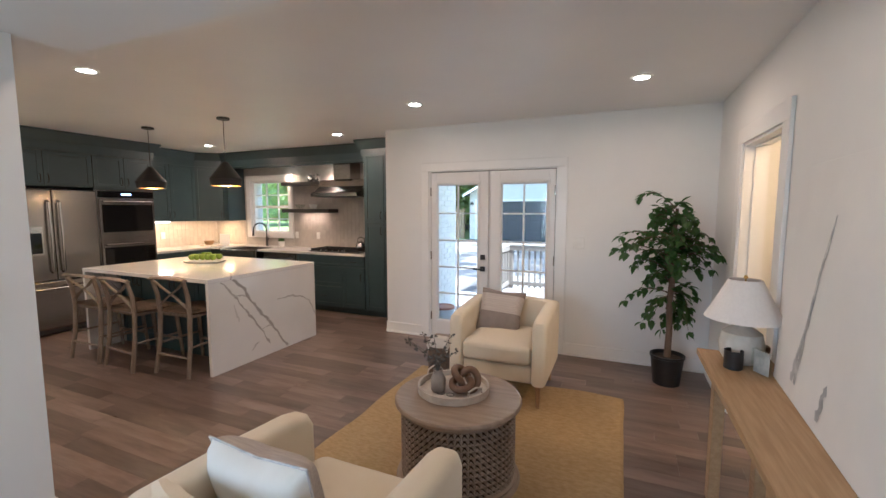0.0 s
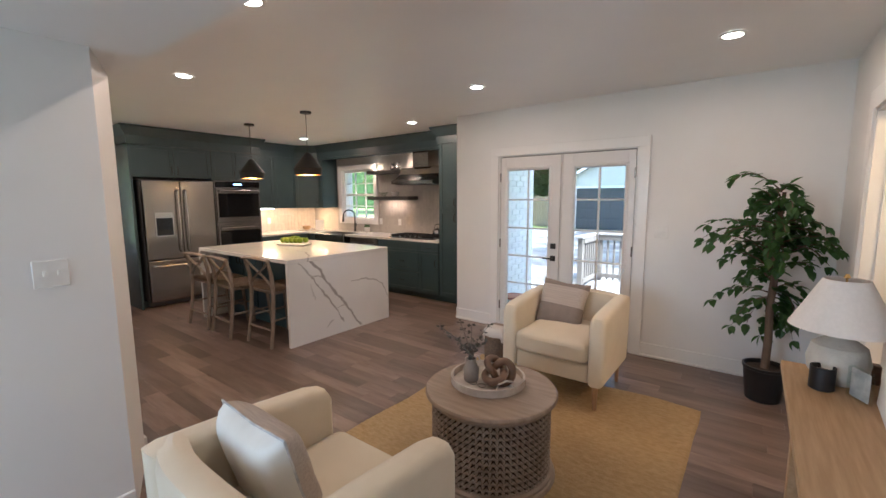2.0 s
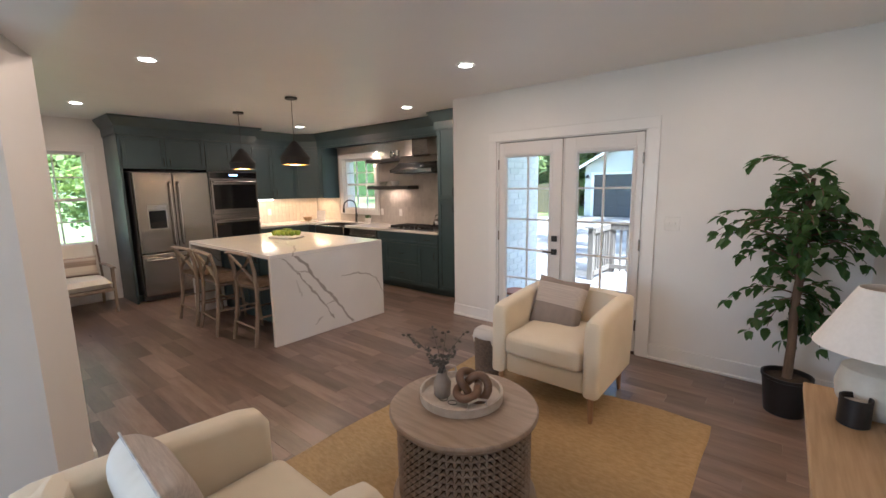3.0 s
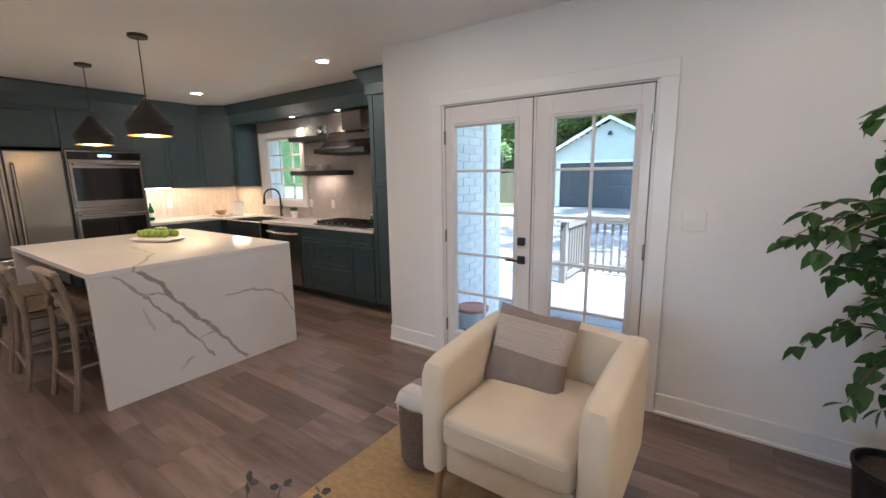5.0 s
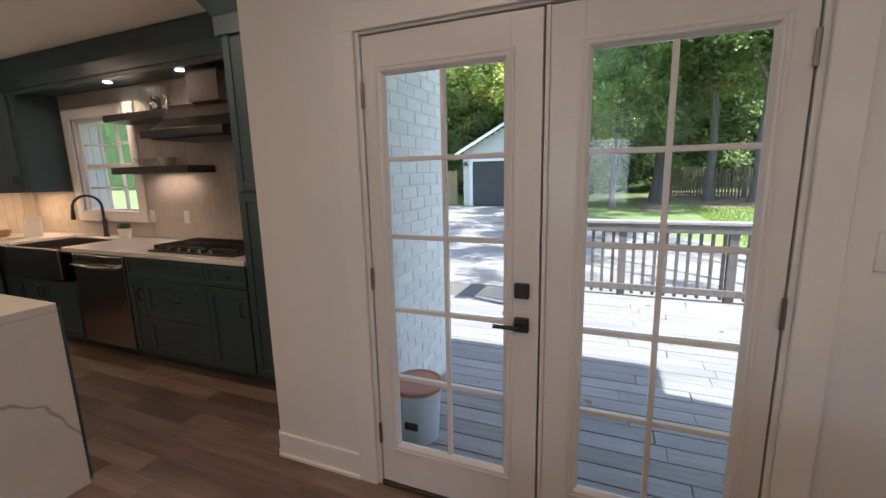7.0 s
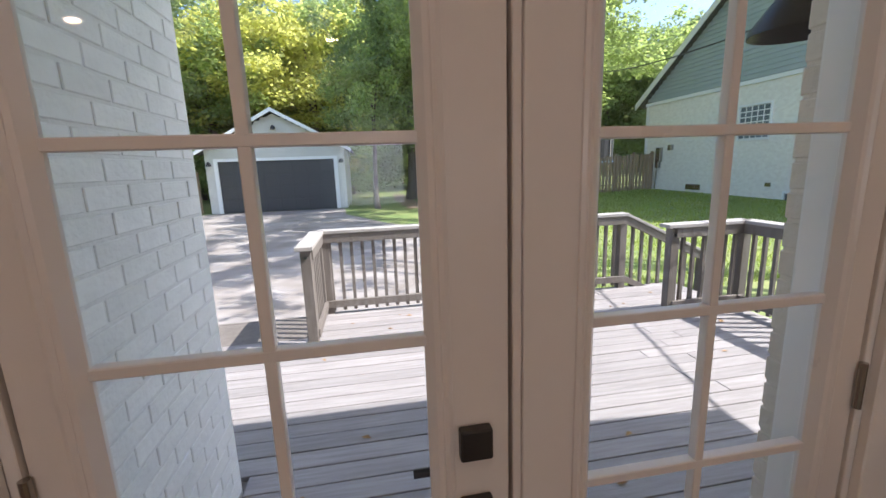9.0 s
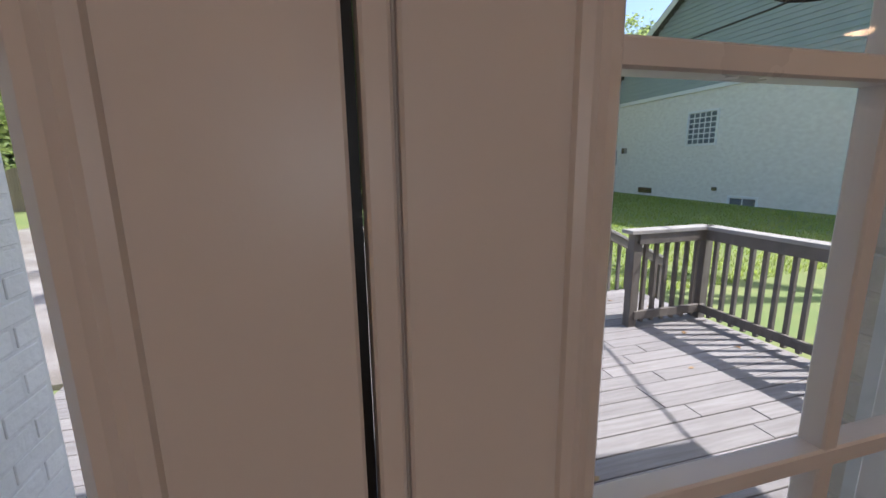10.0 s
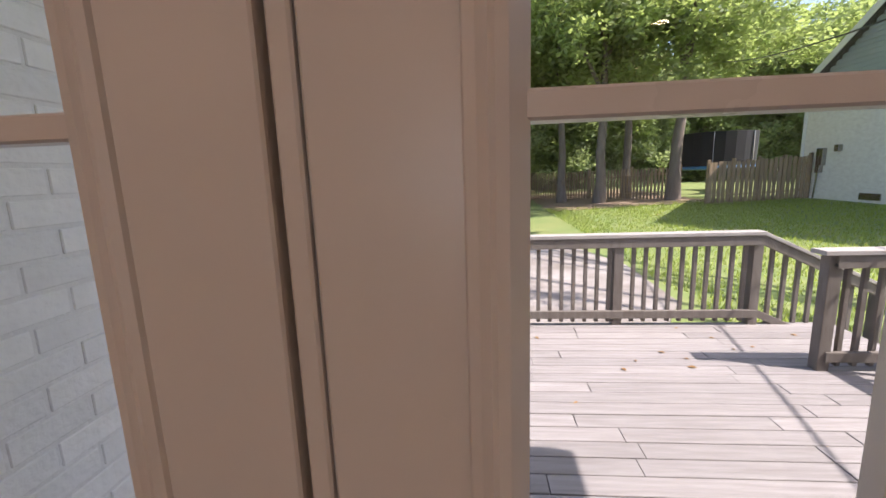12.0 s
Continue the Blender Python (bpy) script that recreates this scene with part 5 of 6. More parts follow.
# basket with a throw behind the armchair
bk = thing("wicker_basket", "tall dark wicker basket with a folded throw", "basket", pose(-0.085, -1.20, 0.0125))
part("basket", lathe([(0.085, 0), (0.105, 0.01), (0.118, 0.15), (0.122, 0.34), (0.112, 0.34), (0.105, 0.03)], 28), M_WICKER, bk, smooth=True)
for k in range(11):
    part("weave_band", lathe([(0.108 + 0.0012 * k, 0.02 + 0.029 * k), (0.1165 + 0.0008 * k, 0.034 + 0.029 * k), (0.110 + 0.0012 * k, 0.047 + 0.029 * k)], 28, cap=False), M_WICKER, bk, smooth=True)
part("throw", cushion(0.215, 0.20, 0.16, 14, 0.5, 0, (0, 0, 0.345), 0.93), M_STRIPE, bk, smooth=True)

# ---- console table and what stands on it ----
con = thing("console_table", "plain oak console table along the wall", "console table")
CX0, CX1, CY0, CY1, CZ = 1.842, 2.185, -3.25, -1.80, 0.77
part("tabletop", B(CX0, CX1, CY0, CY1, CZ - 0.035, CZ, bevel=0.003), M_OAK, con)
for x in (CX0 + 0.045, CX1 - 0.095):
    for y in (CY0 + 0.22, CY1 - 0.29):
        part("leg", B(x, x + 0.055, y, y + 0.07, 0.0, CZ - 0.0355, bevel=0.003), M_OAK, con)
for y in (CY0 + 0.23, CY1 - 0.28):
    part("rail", B(CX0 + 0.101, CX1 - 0.096, y, y + 0.05, CZ - 0.095, CZ - 0.036, bevel=0.002), M_OAK, con)
tl = thing("table_lamp", "cream ceramic table lamp with white empire shade", "table lamp", pose(2.02, -1.975, CZ))
part("base", lathe([(0.06, 0), (0.072, 0.005), (0.10, 0.05), (0.107, 0.10), (0.092, 0.165), (0.045, 0.20), (0.03, 0.215), (0.028, 0.245)], 32), M_CERAMIC, tl, smooth=True)
part("shade", lathe([(0.180, 0.240), (0.076, 0.452), (0.073, 0.452), (0.177, 0.240)], 48, cap=False), M_SHADE, tl, smooth=True)
part("finial", lathe([(0.004, 0.235), (0.004, 0.455), (0.012, 0.46), (0.006, 0.475)], 10), M_BRASS, tl)
cd = thing("candle_jar", "black glass candle jar with cream wax", "candle", pose(1.962, -2.10, CZ))
part("jar", lathe([(0.038, 0), (0.043, 0.004), (0.043, 0.098), (0.040, 0.098), (0.040, 0.07)], 24, cap=False), M_POT, cd, smooth=True)
part("wax", lathe([(0.038, 0.002), (0.0395, 0.078)], 24), M_CERAMIC, cd)
ac = thing("photo_block", "clear acrylic photo block", "picture frame", pose(2.068, -2.15, CZ, 0, 0, -62))
part("block", B(-0.05, 0.05, -0.012, 0.012, 0, 0.125, bevel=0.002), M_CLEAR, ac)
part("print", B(-0.045, 0.045, -0.001, 0.001, 0.005, 0.12), M_STROKE, ac)
single("wooden_block", B(2.12, 2.165, -1.93, -1.885, CZ, CZ + 0.085, bevel=0.004), M_KNOT, "small dark wooden block", "ornament")
# canvas, leaning
cv = thing("abstract_canvas", "large white abstract canvas with grey strokes leaning on the wall", "painting", pose(2.13, -2.15, CZ + 0.002, 0, 3.5, -3.8))
part("canvas", B(-0.012, 0.012, -1.22, 0.0, 0, 1.02, bevel=0.002), M_PAPER, cv)
for y0, z0, y1, z1, wd in ((-0.28, 0.10, -0.47, 0.80, 0.014), (-0.31, 0.08, -0.37, 0.42, 0.02), (-0.27, 0.08, -0.30, 0.22, 0.024), (-0.60, 0.05, -0.64, 0.20, 0.022)):
    bm = tube([(-0.0125, y0 + (y1 - y0) * k / 6 + 0.008 * math.sin(k * 2), z0 + (z1 - z0) * k / 6) for k in range(7)], [wd * q for q in (0.5, 1, 0.7, 1, 0.6, 0.9, 0.2)], 8)
    for v in bm.verts:
        v.co.x = -0.0125 - 0.0015 * (v.co.x < -0.0125)
    part("brush_stroke", bm, M_STROKE, cv)


# ---- potted fig ----
def fig(at):
    p = thing("potted_fig_tree", "leafy green potted fig tree in a black pot", "potted plant", pose(*at))
    part("pot", lathe([(0.105, 0), (0.112, 0.005), (0.138, 0.25), (0.145, 0.255), (0.145, 0.275), (0.134, 0.275), (0.128, 0.24)], 28), M_POT, p, smooth=True)
    part("soil", lathe([(0.001, 0.235), (0.128, 0.24), (0.129, 0.245), (0.001, 0.255)], 24), M_SOIL, p)
    rng = random.Random(11)
    pts = [(0, 0, 0.24), (0.006, 0.002, 0.5), (-0.004, 0.0, 0.75), (0.012, 0.003, 1.0), (0.0, 0.006, 1.3), (0.02, 0.0, 1.6)]
    part("trunk", tube(pts, [0.03, 0.027, 0.026, 0.025, 0.022, 0.012], 10), M_BARK, p, smooth=True)
    tw, lv = bmesh.new(), bmesh.new()
    for k in range(58):
        h = rng.uniform(0.62, 1.66) if k % 3 else rng.uniform(1.05, 1.5)
        a = rng.uniform(0, 6.283)
        reach = rng.uniform(0.22, 0.52) * (1.0 if h < 1.4 else 0.75) * (0.42 if h < 0.8 else 0.7 if h < 1.05 else 1)
        if math.sin(a) > 0.3 or math.cos(a) > 0.9:
            reach *= 0.72
        rise = rng.uniform(0.08, 0.34) if h > 0.85 else rng.uniform(-0.05, 0.12)
        prev = None
        branch = []
        for i in range(7):
            u = i / 6
            branch.append(Vector((math.cos(a) * reach * u, math.sin(a) * reach * u, h + rise * u - 0.20 * u ** 3)) + Vector((rng.uniform(-.01, .01), rng.uniform(-.01, .01), 0)) * u)
        tube(branch, [0.006 - 0.0007 * i for i in range(7)], 4, bm=tw)
        for i in range(1, 7):
            for s in range(3):
                d = (branch[i] - branch[i - 1]).normalized() + Vector((rng.uniform(-1, 1), rng.uniform(-1, 1), rng.uniform(-1.1, 0.2)))
                d.normalize()
                side = d.cross(Vector((rng.uniform(-.4, .4), rng.uniform(-.4, .4), 1))).normalized()
                nn = side.cross(d)
                L, W = rng.uniform(0.055, 0.10), rng.uniform(0.021, 0.034)
                c = branch[i] + d * 0.008
                sp = [lv.verts.new(c + d * (L * q) - nn * (0.012 * q * q)) for q in (0, 0.35, 0.7, 1.0)]
                for sgn in (1, -1):
                    e1 = lv.verts.new(c + d * L * 0.28 + side * sgn * W + nn * 0.006)
                    e2 = lv.verts.new(c + d * L * 0.66 + side * sgn * W * 0.72 + nn * 0.002)
                    for q in ((sp[0], e1, sp[1]), (sp[1], e1, e2, sp[2]), (sp[2], e2, sp[3])):
                        lv.faces.new(q if sgn > 0 else q[::-1])
    part("twig", tw, M_BARK, p)
    part("leaves", lv, M_FIG, p)


fig((1.83, -0.42, 0.0))

# ---- wooden lounge chair by the far window ----
lc = thing("lounge_chair", "dark wooden lounge chair with white cushions", "chair", pose(-5.33, -2.92, 0, 0, 0, 90))
for k in (-1, 1):
    part("leg", tube([(k * 0.31, -0.34, 0), (k * 0.31, -0.33, 0.60)], [0.018, 0.022], 8), M_STOOL, lc, smooth=True)
    part("leg", tube([(k * 0.31, 0.36, 0), (k * 0.31, 0.28, 0.40), (k * 0.31, 0.40, 0.84)], [0.018, 0.022, 0.018], 8), M_STOOL, lc, smooth=True)
    part("armrest", tube([(k * 0.31, -0.40, 0.60), (k * 0.315, -0.1, 0.61), (k * 0.31, 0.33, 0.58)], 0.028, 8, flat=0.5), M_STOOL, lc, smooth=True)
part("seat_frame", B(-0.30, 0.30, -0.36, 0.32, 0.29, 0.33, bevel=0.006), M_STOOL, lc)
part("seat_cushion", cushion(0.58, 0.66, 0.14, 12, 0.3, 0, (0, -0.04, 0.40)), M_WHITECLOTH, lc, smooth=True)
bc = part("back_cushion", cushion(0.58, 0.50, 0.14, 12, 0.3, 0, (0, 0, 0)), M_WHITECLOTH, lc, smooth=True)
bc.matrix_basis = pose(0, 0.27, 0.66, 75, 0, 0)
single("lumbar_pillow", cushion(0.50, 0.27, 0.10, 12, 0.5, 0, pinch=0.93), M_STRIPE, "striped brown and beige lumbar pillow", "pillow", smooth=True, m=pose(-5.44, -2.92, 0.595, 78, 0, 90))


# ---- outside ----
GZ = -0.36
# lawn and ground in one sheet, gently rising towards the neighbour
bm = bmesh.new()
xs = [-400, -120, -60, -30] + [-20 + 2 * i for i in range(26)] + [45, 80, 150, 400]
ys = [-400, -100, -40, -20, -8] + [-4 + 2 * i for i in range(24)] + [60, 90, 160, 400]


def ground_z(x, y):
    z = GZ + 0.035 * max(0.0, min(x, 16) - 4.5) + 0.012 * max(0.0, min(y, 40) - 8)
    if x < 3.2:
        z = GZ - 0.012
    if -7 < x < 3.9 and y < 4.2:
        z = GZ - 0.05
    return z


gv = {(i, j): bm.verts.new((x, y, ground_z(x, y))) for i, x in enumerate(xs) for j, y in enumerate(ys)}
for i in range(len(xs) - 1):
    for j in range(len(ys) - 1):
        bm.faces.new((gv[i, j], gv[i + 1, j], gv[i + 1, j + 1], gv[i, j + 1]))
structure("ground", bm, M_GRASS, "sunlit green lawn with bare patches", "ground")
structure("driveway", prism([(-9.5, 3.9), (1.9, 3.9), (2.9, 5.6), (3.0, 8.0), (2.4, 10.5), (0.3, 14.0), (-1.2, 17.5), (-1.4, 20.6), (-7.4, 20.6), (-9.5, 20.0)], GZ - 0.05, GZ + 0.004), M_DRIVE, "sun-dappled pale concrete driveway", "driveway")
bm = bmesh.new()
rng = random.Random(21)
for k in range(26000):
    x, y = rng.uniform(2.6, 13.2), 4.4 + 15 * rng.random() ** 1.4
    if x < 3.1 + 0.0 * y:
        continue
    z = ground_z(x, y) - 0.01
    a, h, w_ = rng.uniform(0, 6.283), rng.uniform(0.05, 0.12), 0.008 + 0.0012 * y
    dx, dy = math.cos(a) * w_, math.sin(a) * w_
    lean = Vector((rng.uniform(-.04, .04), rng.uniform(-.04, .04), h))
    p = Vector((x, y, z))
    bm.faces.new([bm.verts.new(q) for q in (p + Vector((dx, dy, 0)), p - Vector((dx, dy, 0)), p + lean)])
single("grass", bm, M_BLADE, "short bright green lawn grass", "grass", kind="stuff")

bm = bmesh.new()
LG = {(i, j): bm.verts.new((1.4 + 0.8 * i + 0.5 * noise.noise(Vector((i, j * 0.6, 3))), 18.6 + 0.9 * j + 0.9 * noise.noise(Vector((i * 0.45, j, 8))), 0.0)) for i in range(12) for j in range(13)}
for v in bm.verts:
    v.co.z = ground_z(v.co.x, v.co.y) + 0.035
for i in range(11):
    for j in range(12):
        bm.faces.new((LG[i, j], LG[i + 1, j], LG[i + 1, j + 1], LG[i, j + 1]))
structure("ground_litter", bm, M_LITTER, "bare brown earth and leaf litter under the trees", "ground")

# wing and house walls outside: mortar core, bricks added at the end of the file
structure("wall_wing_outside", boxes((-1.06, -0.962, 0.142, KY + 0.264, GZ - 0.1, 3.3), (LX - 0.2, -1.061, KY + 0.145, KY + 0.25, GZ - 0.1, WZ0), (LX - 0.2, WX0, KY + 0.145, KY + 0.25, WZ0, WZ1), (WX1, -1.061, KY + 0.145, KY + 0.25, WZ0, WZ1), (LX - 0.2, -1.061, KY + 0.145, KY + 0.25, WZ1, 3.3)), M_MORTAR, "white painted brick outside wall of the kitchen wing", "wall")
structure("wall_house_outside", boxes((0.86, 4.2, 0.145, 0.29, GZ - 0.1, 2.9), (-0.962, -0.86, 0.145, 0.29, GZ - 0.1, 2.9), (-0.86, 0.86, 0.145, 0.29, 2.12, 2.9)), M_HBRICK, "painted brick outside wall beside the french doors", "wall")
structure("trim_outside", boxes((0.79, 0.859, 0.145, 0.20, -0.06, 2.119), (-0.859, -0.79, 0.145, 0.20, -0.06, 2.119)), M_TRIM, "white outside door trim", "trim")
structure("roof_eave", boxes((-1.5, 2.95, -0.6, 1.22, 2.95, 3.10), (LX - 0.6, -0.5, KY, KY + 0.7, 3.31, 3.45)), M_TRIM, "white boxed roof eave", "roof")
structure("roof_main", slab("y", [(LX - 0.6, 3.46), (4.6, 3.46), (-0.6, 6.0)], -9, 0.6), M_ROOF, "dark shingled main roof", "roof")
ol = thing("outdoor_sconce", "black barn-style outdoor wall lamp", "wall lamp", pose(1.06, 0.29, 0))
part("arm", tube([(0, 0.0, 2.06), (0, 0.08, 2.14), (0, 0.17, 2.14), (0, 0.205, 2.07)], 0.010, 8), M_BLACK, ol, smooth=True)
part("mount", lathe([(0.05, 0.0), (0.05, 0.02)], 16, at=(0, 0, 0)), M_BLACK, ol).matrix_basis = pose(0, 0.0, 2.06, -90, 0, 0)
part("shade", lathe([(0.025, 2.07), (0.04, 2.04), (0.045, 1.98), (0.125, 1.87), (0.128, 1.85), (0.12, 1.86), (0.04, 1.97)], 28, cap=False, at=(0, 0.205, 0)), M_BLACK, ol, smooth=True)
bu = thing("paint_bucket", "white plastic bucket with a red-brown lid", "bucket", pose(-0.79, 0.50, -0.072))
part("bucket", lathe([(0.115, 0), (0.12, 0.005), (0.14, 0.30), (0.15, 0.305), (0.15, 0.33), (0.14, 0.335)], 32), M_BUCKET, bu, smooth=True)
part("lid", lathe([(0.153, 0.325), (0.155, 0.35), (0.14, 0.355), (0.13, 0.345), (0.001, 0.346)], 32), M_LIDRED, bu, smooth=True)
part("print_bar", B(-0.02, 0.06, -0.139, -0.128, 0.12, 0.16), M_BLACK, bu)

# ---- deck railing ----
DZ0, RZ = -0.073, 0.868


def post(x, y, parent, z0=-0.45, z1=RZ - 0.04, w=0.045):
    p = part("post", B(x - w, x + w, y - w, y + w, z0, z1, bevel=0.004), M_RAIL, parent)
    part("bolt", lathe([(0.014, 0), (0.014, 0.01), (0.008, 0.014)], 10), M_BLACK, p).matrix_basis = pose(x, y - w, z1 - 0.07, 90, 0, 0)


def rail_run(a, b, posts, label, drop=0.0, cap0=0.0, cap1=0.0):
    """A straight railing from a to b: cap, two rails, balusters and posts at the fractions given. drop: how far its far end lies lower."""
    r = thing("deck_railing", label, "railing", group="deck railings")
    A, Bv = Vector((*a, 0)), Vector((*b, 0))
    d = Bv - A
    L = d.length
    ang = math.degrees(math.atan2(d.y, d.x))
    m = pose(a[0], a[1], 0, 0, 0, ang)
    sl = drop / L

    def beam(name, x0, x1, y0, y1, z0, z1, mat):
        bm = box(bmesh.new(), x0, x1, y0, y1, z0, z1, bevel=0.003)
        for v in bm.verts:
            v.co.z -= sl * v.co.x
        part(name, bm, mat, r).matrix_basis = m
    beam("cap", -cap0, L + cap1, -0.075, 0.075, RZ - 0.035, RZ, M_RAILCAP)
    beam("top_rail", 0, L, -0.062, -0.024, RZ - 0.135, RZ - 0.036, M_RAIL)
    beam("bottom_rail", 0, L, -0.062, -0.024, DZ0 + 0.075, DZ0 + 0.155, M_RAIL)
    n = int(L / 0.115)
    for k in range(1, n):
        x = L * k / n
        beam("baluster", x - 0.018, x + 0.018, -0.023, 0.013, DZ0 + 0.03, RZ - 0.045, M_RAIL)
    for f in posts:
        q = A + d * f
        post(q.x, q.y, r, z1=RZ - 0.04 - drop * f)
    return r


rail_run((-0.80, 3.10), (-0.80, 3.95), (0.0, 1.0), "short weathered wooden railing at the deck step", cap0=0.12)
rail_run((-0.80, 3.98), (2.84, 3.98), (0.02, 0.32, 0.635, 0.995), "long weathered wooden deck railing", cap0=0.0, cap1=0.03)
rail_run((2.86, 4.0), (4.0, 4.0), (1.0,), "sloping stair railing down to the lawn", drop=0.55)
rail_run((2.72, 2.98), (3.56, 2.98), (0.0, 0.985), "short weathered wooden railing beside the stairs", cap0=0.10)
rail_run((3.54, 2.96), (3.54, 0.36), (0.55, 0.97), "weathered wooden railing along the deck side", cap1=0.0)
st = thing("deck_steps", "weathered wooden steps down to the lawn", "steps")
for k in range(2):
    part("tread", B(3.42 + 0.28 * k, 3.70 + 0.28 * k, 3.06, 3.93, DZ0 - 0.13 * (k + 1) - 0.03, DZ0 - 0.13 * (k + 1), bevel=0.004), M_DECK, st)
    part("riser", B(3.40 + 0.28 * k, 3.419 + 0.28 * k, 3.06, 3.93, DZ0 - 0.13 * (k + 1), DZ0 - 0.13 * k - 0.03), M_DECK, st)
structure("deck_frame", boxes((-2.0, 3.40, 0.30, 0.34, GZ - 0.05, DZ0 - 0.03), (-2.0, 3.40, 3.98, 4.02, GZ - 0.05, DZ0 - 0.03), (3.58, 3.60, 0.3, 3.0, GZ - 0.05, DZ0 - 0.03), (-0.9, -0.86, 3.2, 4.0, GZ - 0.05, DZ0 - 0.03), (-2.0, -0.9, 3.20, 3.24, GZ - 0.05, DZ0 - 0.03)), M_RAIL, "wooden deck frame below the boards", "deck")


# ---- garage ----
GY, GX0, GX1 = 20.7, -7.58, -1.25
gz = GZ + 0.004
gar = thing("garage", "white gabled garage with dark double door", "garage")
GM, PK, EV = (GX0 + GX1) / 2, 4.32, 2.55
part("wall", boxes((GX0, -7.05, GY, GY + 0.15, gz, EV), (-1.78, GX1, GY, GY + 0.15, gz, EV), (-7.05, -1.78, GY, GY + 0.15, 2.06, EV), (GX0, GX0 + 0.15, GY + 0.15, GY + 6, gz, EV), (GX1 - 0.15, GX1, GY + 0.15, GY + 6, gz, EV), (GX0, GX1, GY + 6, GY + 6.1, gz, EV)), M_SIDING, gar)
part("gable", slab("y", [(GX0, EV), (GX1, EV), (GM, PK - 0.12)], GY, GY + 0.12), M_SIDING, gar)
z = gz + 0.05
while z < PK - 0.3:
    half = (GX1 - GX0) / 2 * (1 if z < EV else (PK - 0.14 - z) / (PK - 0.14 - EV))
    for a, b in (((GM - half, -7.22), (-1.6, GM + half)) if z < 2.15 else ((GM - half, GM + half),)):
        if b - a > 0.1:
            part("siding_board", slab("x", [(GY - 0.004, z), (GY - 0.022, z), (GY - 0.006, z + 0.145), (GY - 0.004, z + 0.145)], a, b), M_SIDING, gar)
    z += 0.15
for s in (-1, 1):
    e = GM + s * ((GX1 - GX0) / 2 + 0.35)
    part("roof", slab("y", [(GM, PK), (e, EV - 0.14), (e, EV - 0.02), (GM, PK + 0.13)], GY - 0.35, GY + 6.2), M_ROOF, gar)
    part("fascia", slab("y", [(GM, PK - 0.06), (e, EV - 0.20), (e, EV - 0.03), (GM, PK + 0.11)], GY - 0.39, GY - 0.352), M_TRIM, gar)
gd = part("garage_door", B(-7.05, -1.78, GY + 0.06, GY + 0.10, gz, 2.06), M_GDOOR, gar, "dark grey sectional garage door")
for k in range(4):
    for j in range(8):
        part("door_panel", B(-7.0 + 0.655 * j, -6.42 + 0.655 * j, GY + 0.045, GY + 0.061, gz + 0.06 + 0.6 * k, gz + 0.55 + 0.6 * k, bevel=0.008), M_GDOOR, gd)
part("door_trim", boxes((-7.22, -7.051, GY - 0.03, GY + 0.06, gz, 2.06), (-1.779, -1.60, GY - 0.03, GY + 0.06, gz, 2.06), (-7.22, -1.60, GY - 0.03, GY + 0.06, 2.061, 2.2)), M_TRIM, gar)
for x, zz in ((-7.4, 1.95), (-1.42, 1.95), (GM, 3.55)):
    part("security_light", lathe([(0.03, 0.12), (0.10, 0.04), (0.12, -0.08), (0.02, -0.09)], 12, at=(x, GY - 0.13, zz)), M_BLACK, gar)

# ---- neighbour's house ----
NXW = 13.6
nh = thing("neighbor_house", "cream painted brick house with green-grey gable", "house")
NY0, NY1 = 4.0, 18.65
part("wall", boxes((NXW, NXW + 9, NY0, NY1, -1.0, 4.15)), M_NBRICK, nh)
part("gable", slab("x", [(NY0, 4.16), (NY1 - 0.3, 4.16), ((NY0 + NY1) / 2, 9.3)], NXW - 0.02, NXW + 0.2), M_GREYSIDE, nh)
z = 4.2
while z < 9.1:
    f = (9.3 - z) / (9.3 - 4.16)
    mid, hl = (NY0 + NY1) / 2, (NY1 - NY0) / 2 * f
    part("siding_board", slab("y", [(NXW - 0.021, z), (NXW - 0.05, z), (NXW - 0.024, z + 0.165), (NXW - 0.021, z + 0.165)], mid - hl, mid + hl), M_GREYSIDE, nh)
    z += 0.17
part("band_board", B(NXW - 0.09, NXW - 0.001, NY0, NY1, 4.02, 4.159), M_TRIM, nh)
mid = (NY0 + NY1) / 2
for s in (-1, 1):
    e = mid + s * 7.75
    part("roof", slab("x", [(mid, 9.35), (e, 4.0), (e, 4.2), (mid, 9.55)], NXW - 0.35, NXW + 9.4), M_ROOF, nh)
    part("rake_board", slab("x", [(mid, 9.25), (e, 3.9), (e, 4.19), (mid, 9.54)], NXW - 0.39, NXW - 0.352), M_TRIM, nh)
part("corner_board", B(NXW - 0.03, NXW - 0.001, NY1 - 0.14, NY1 + 0.02, 0.05, 4.01), M_TRIM, nh)
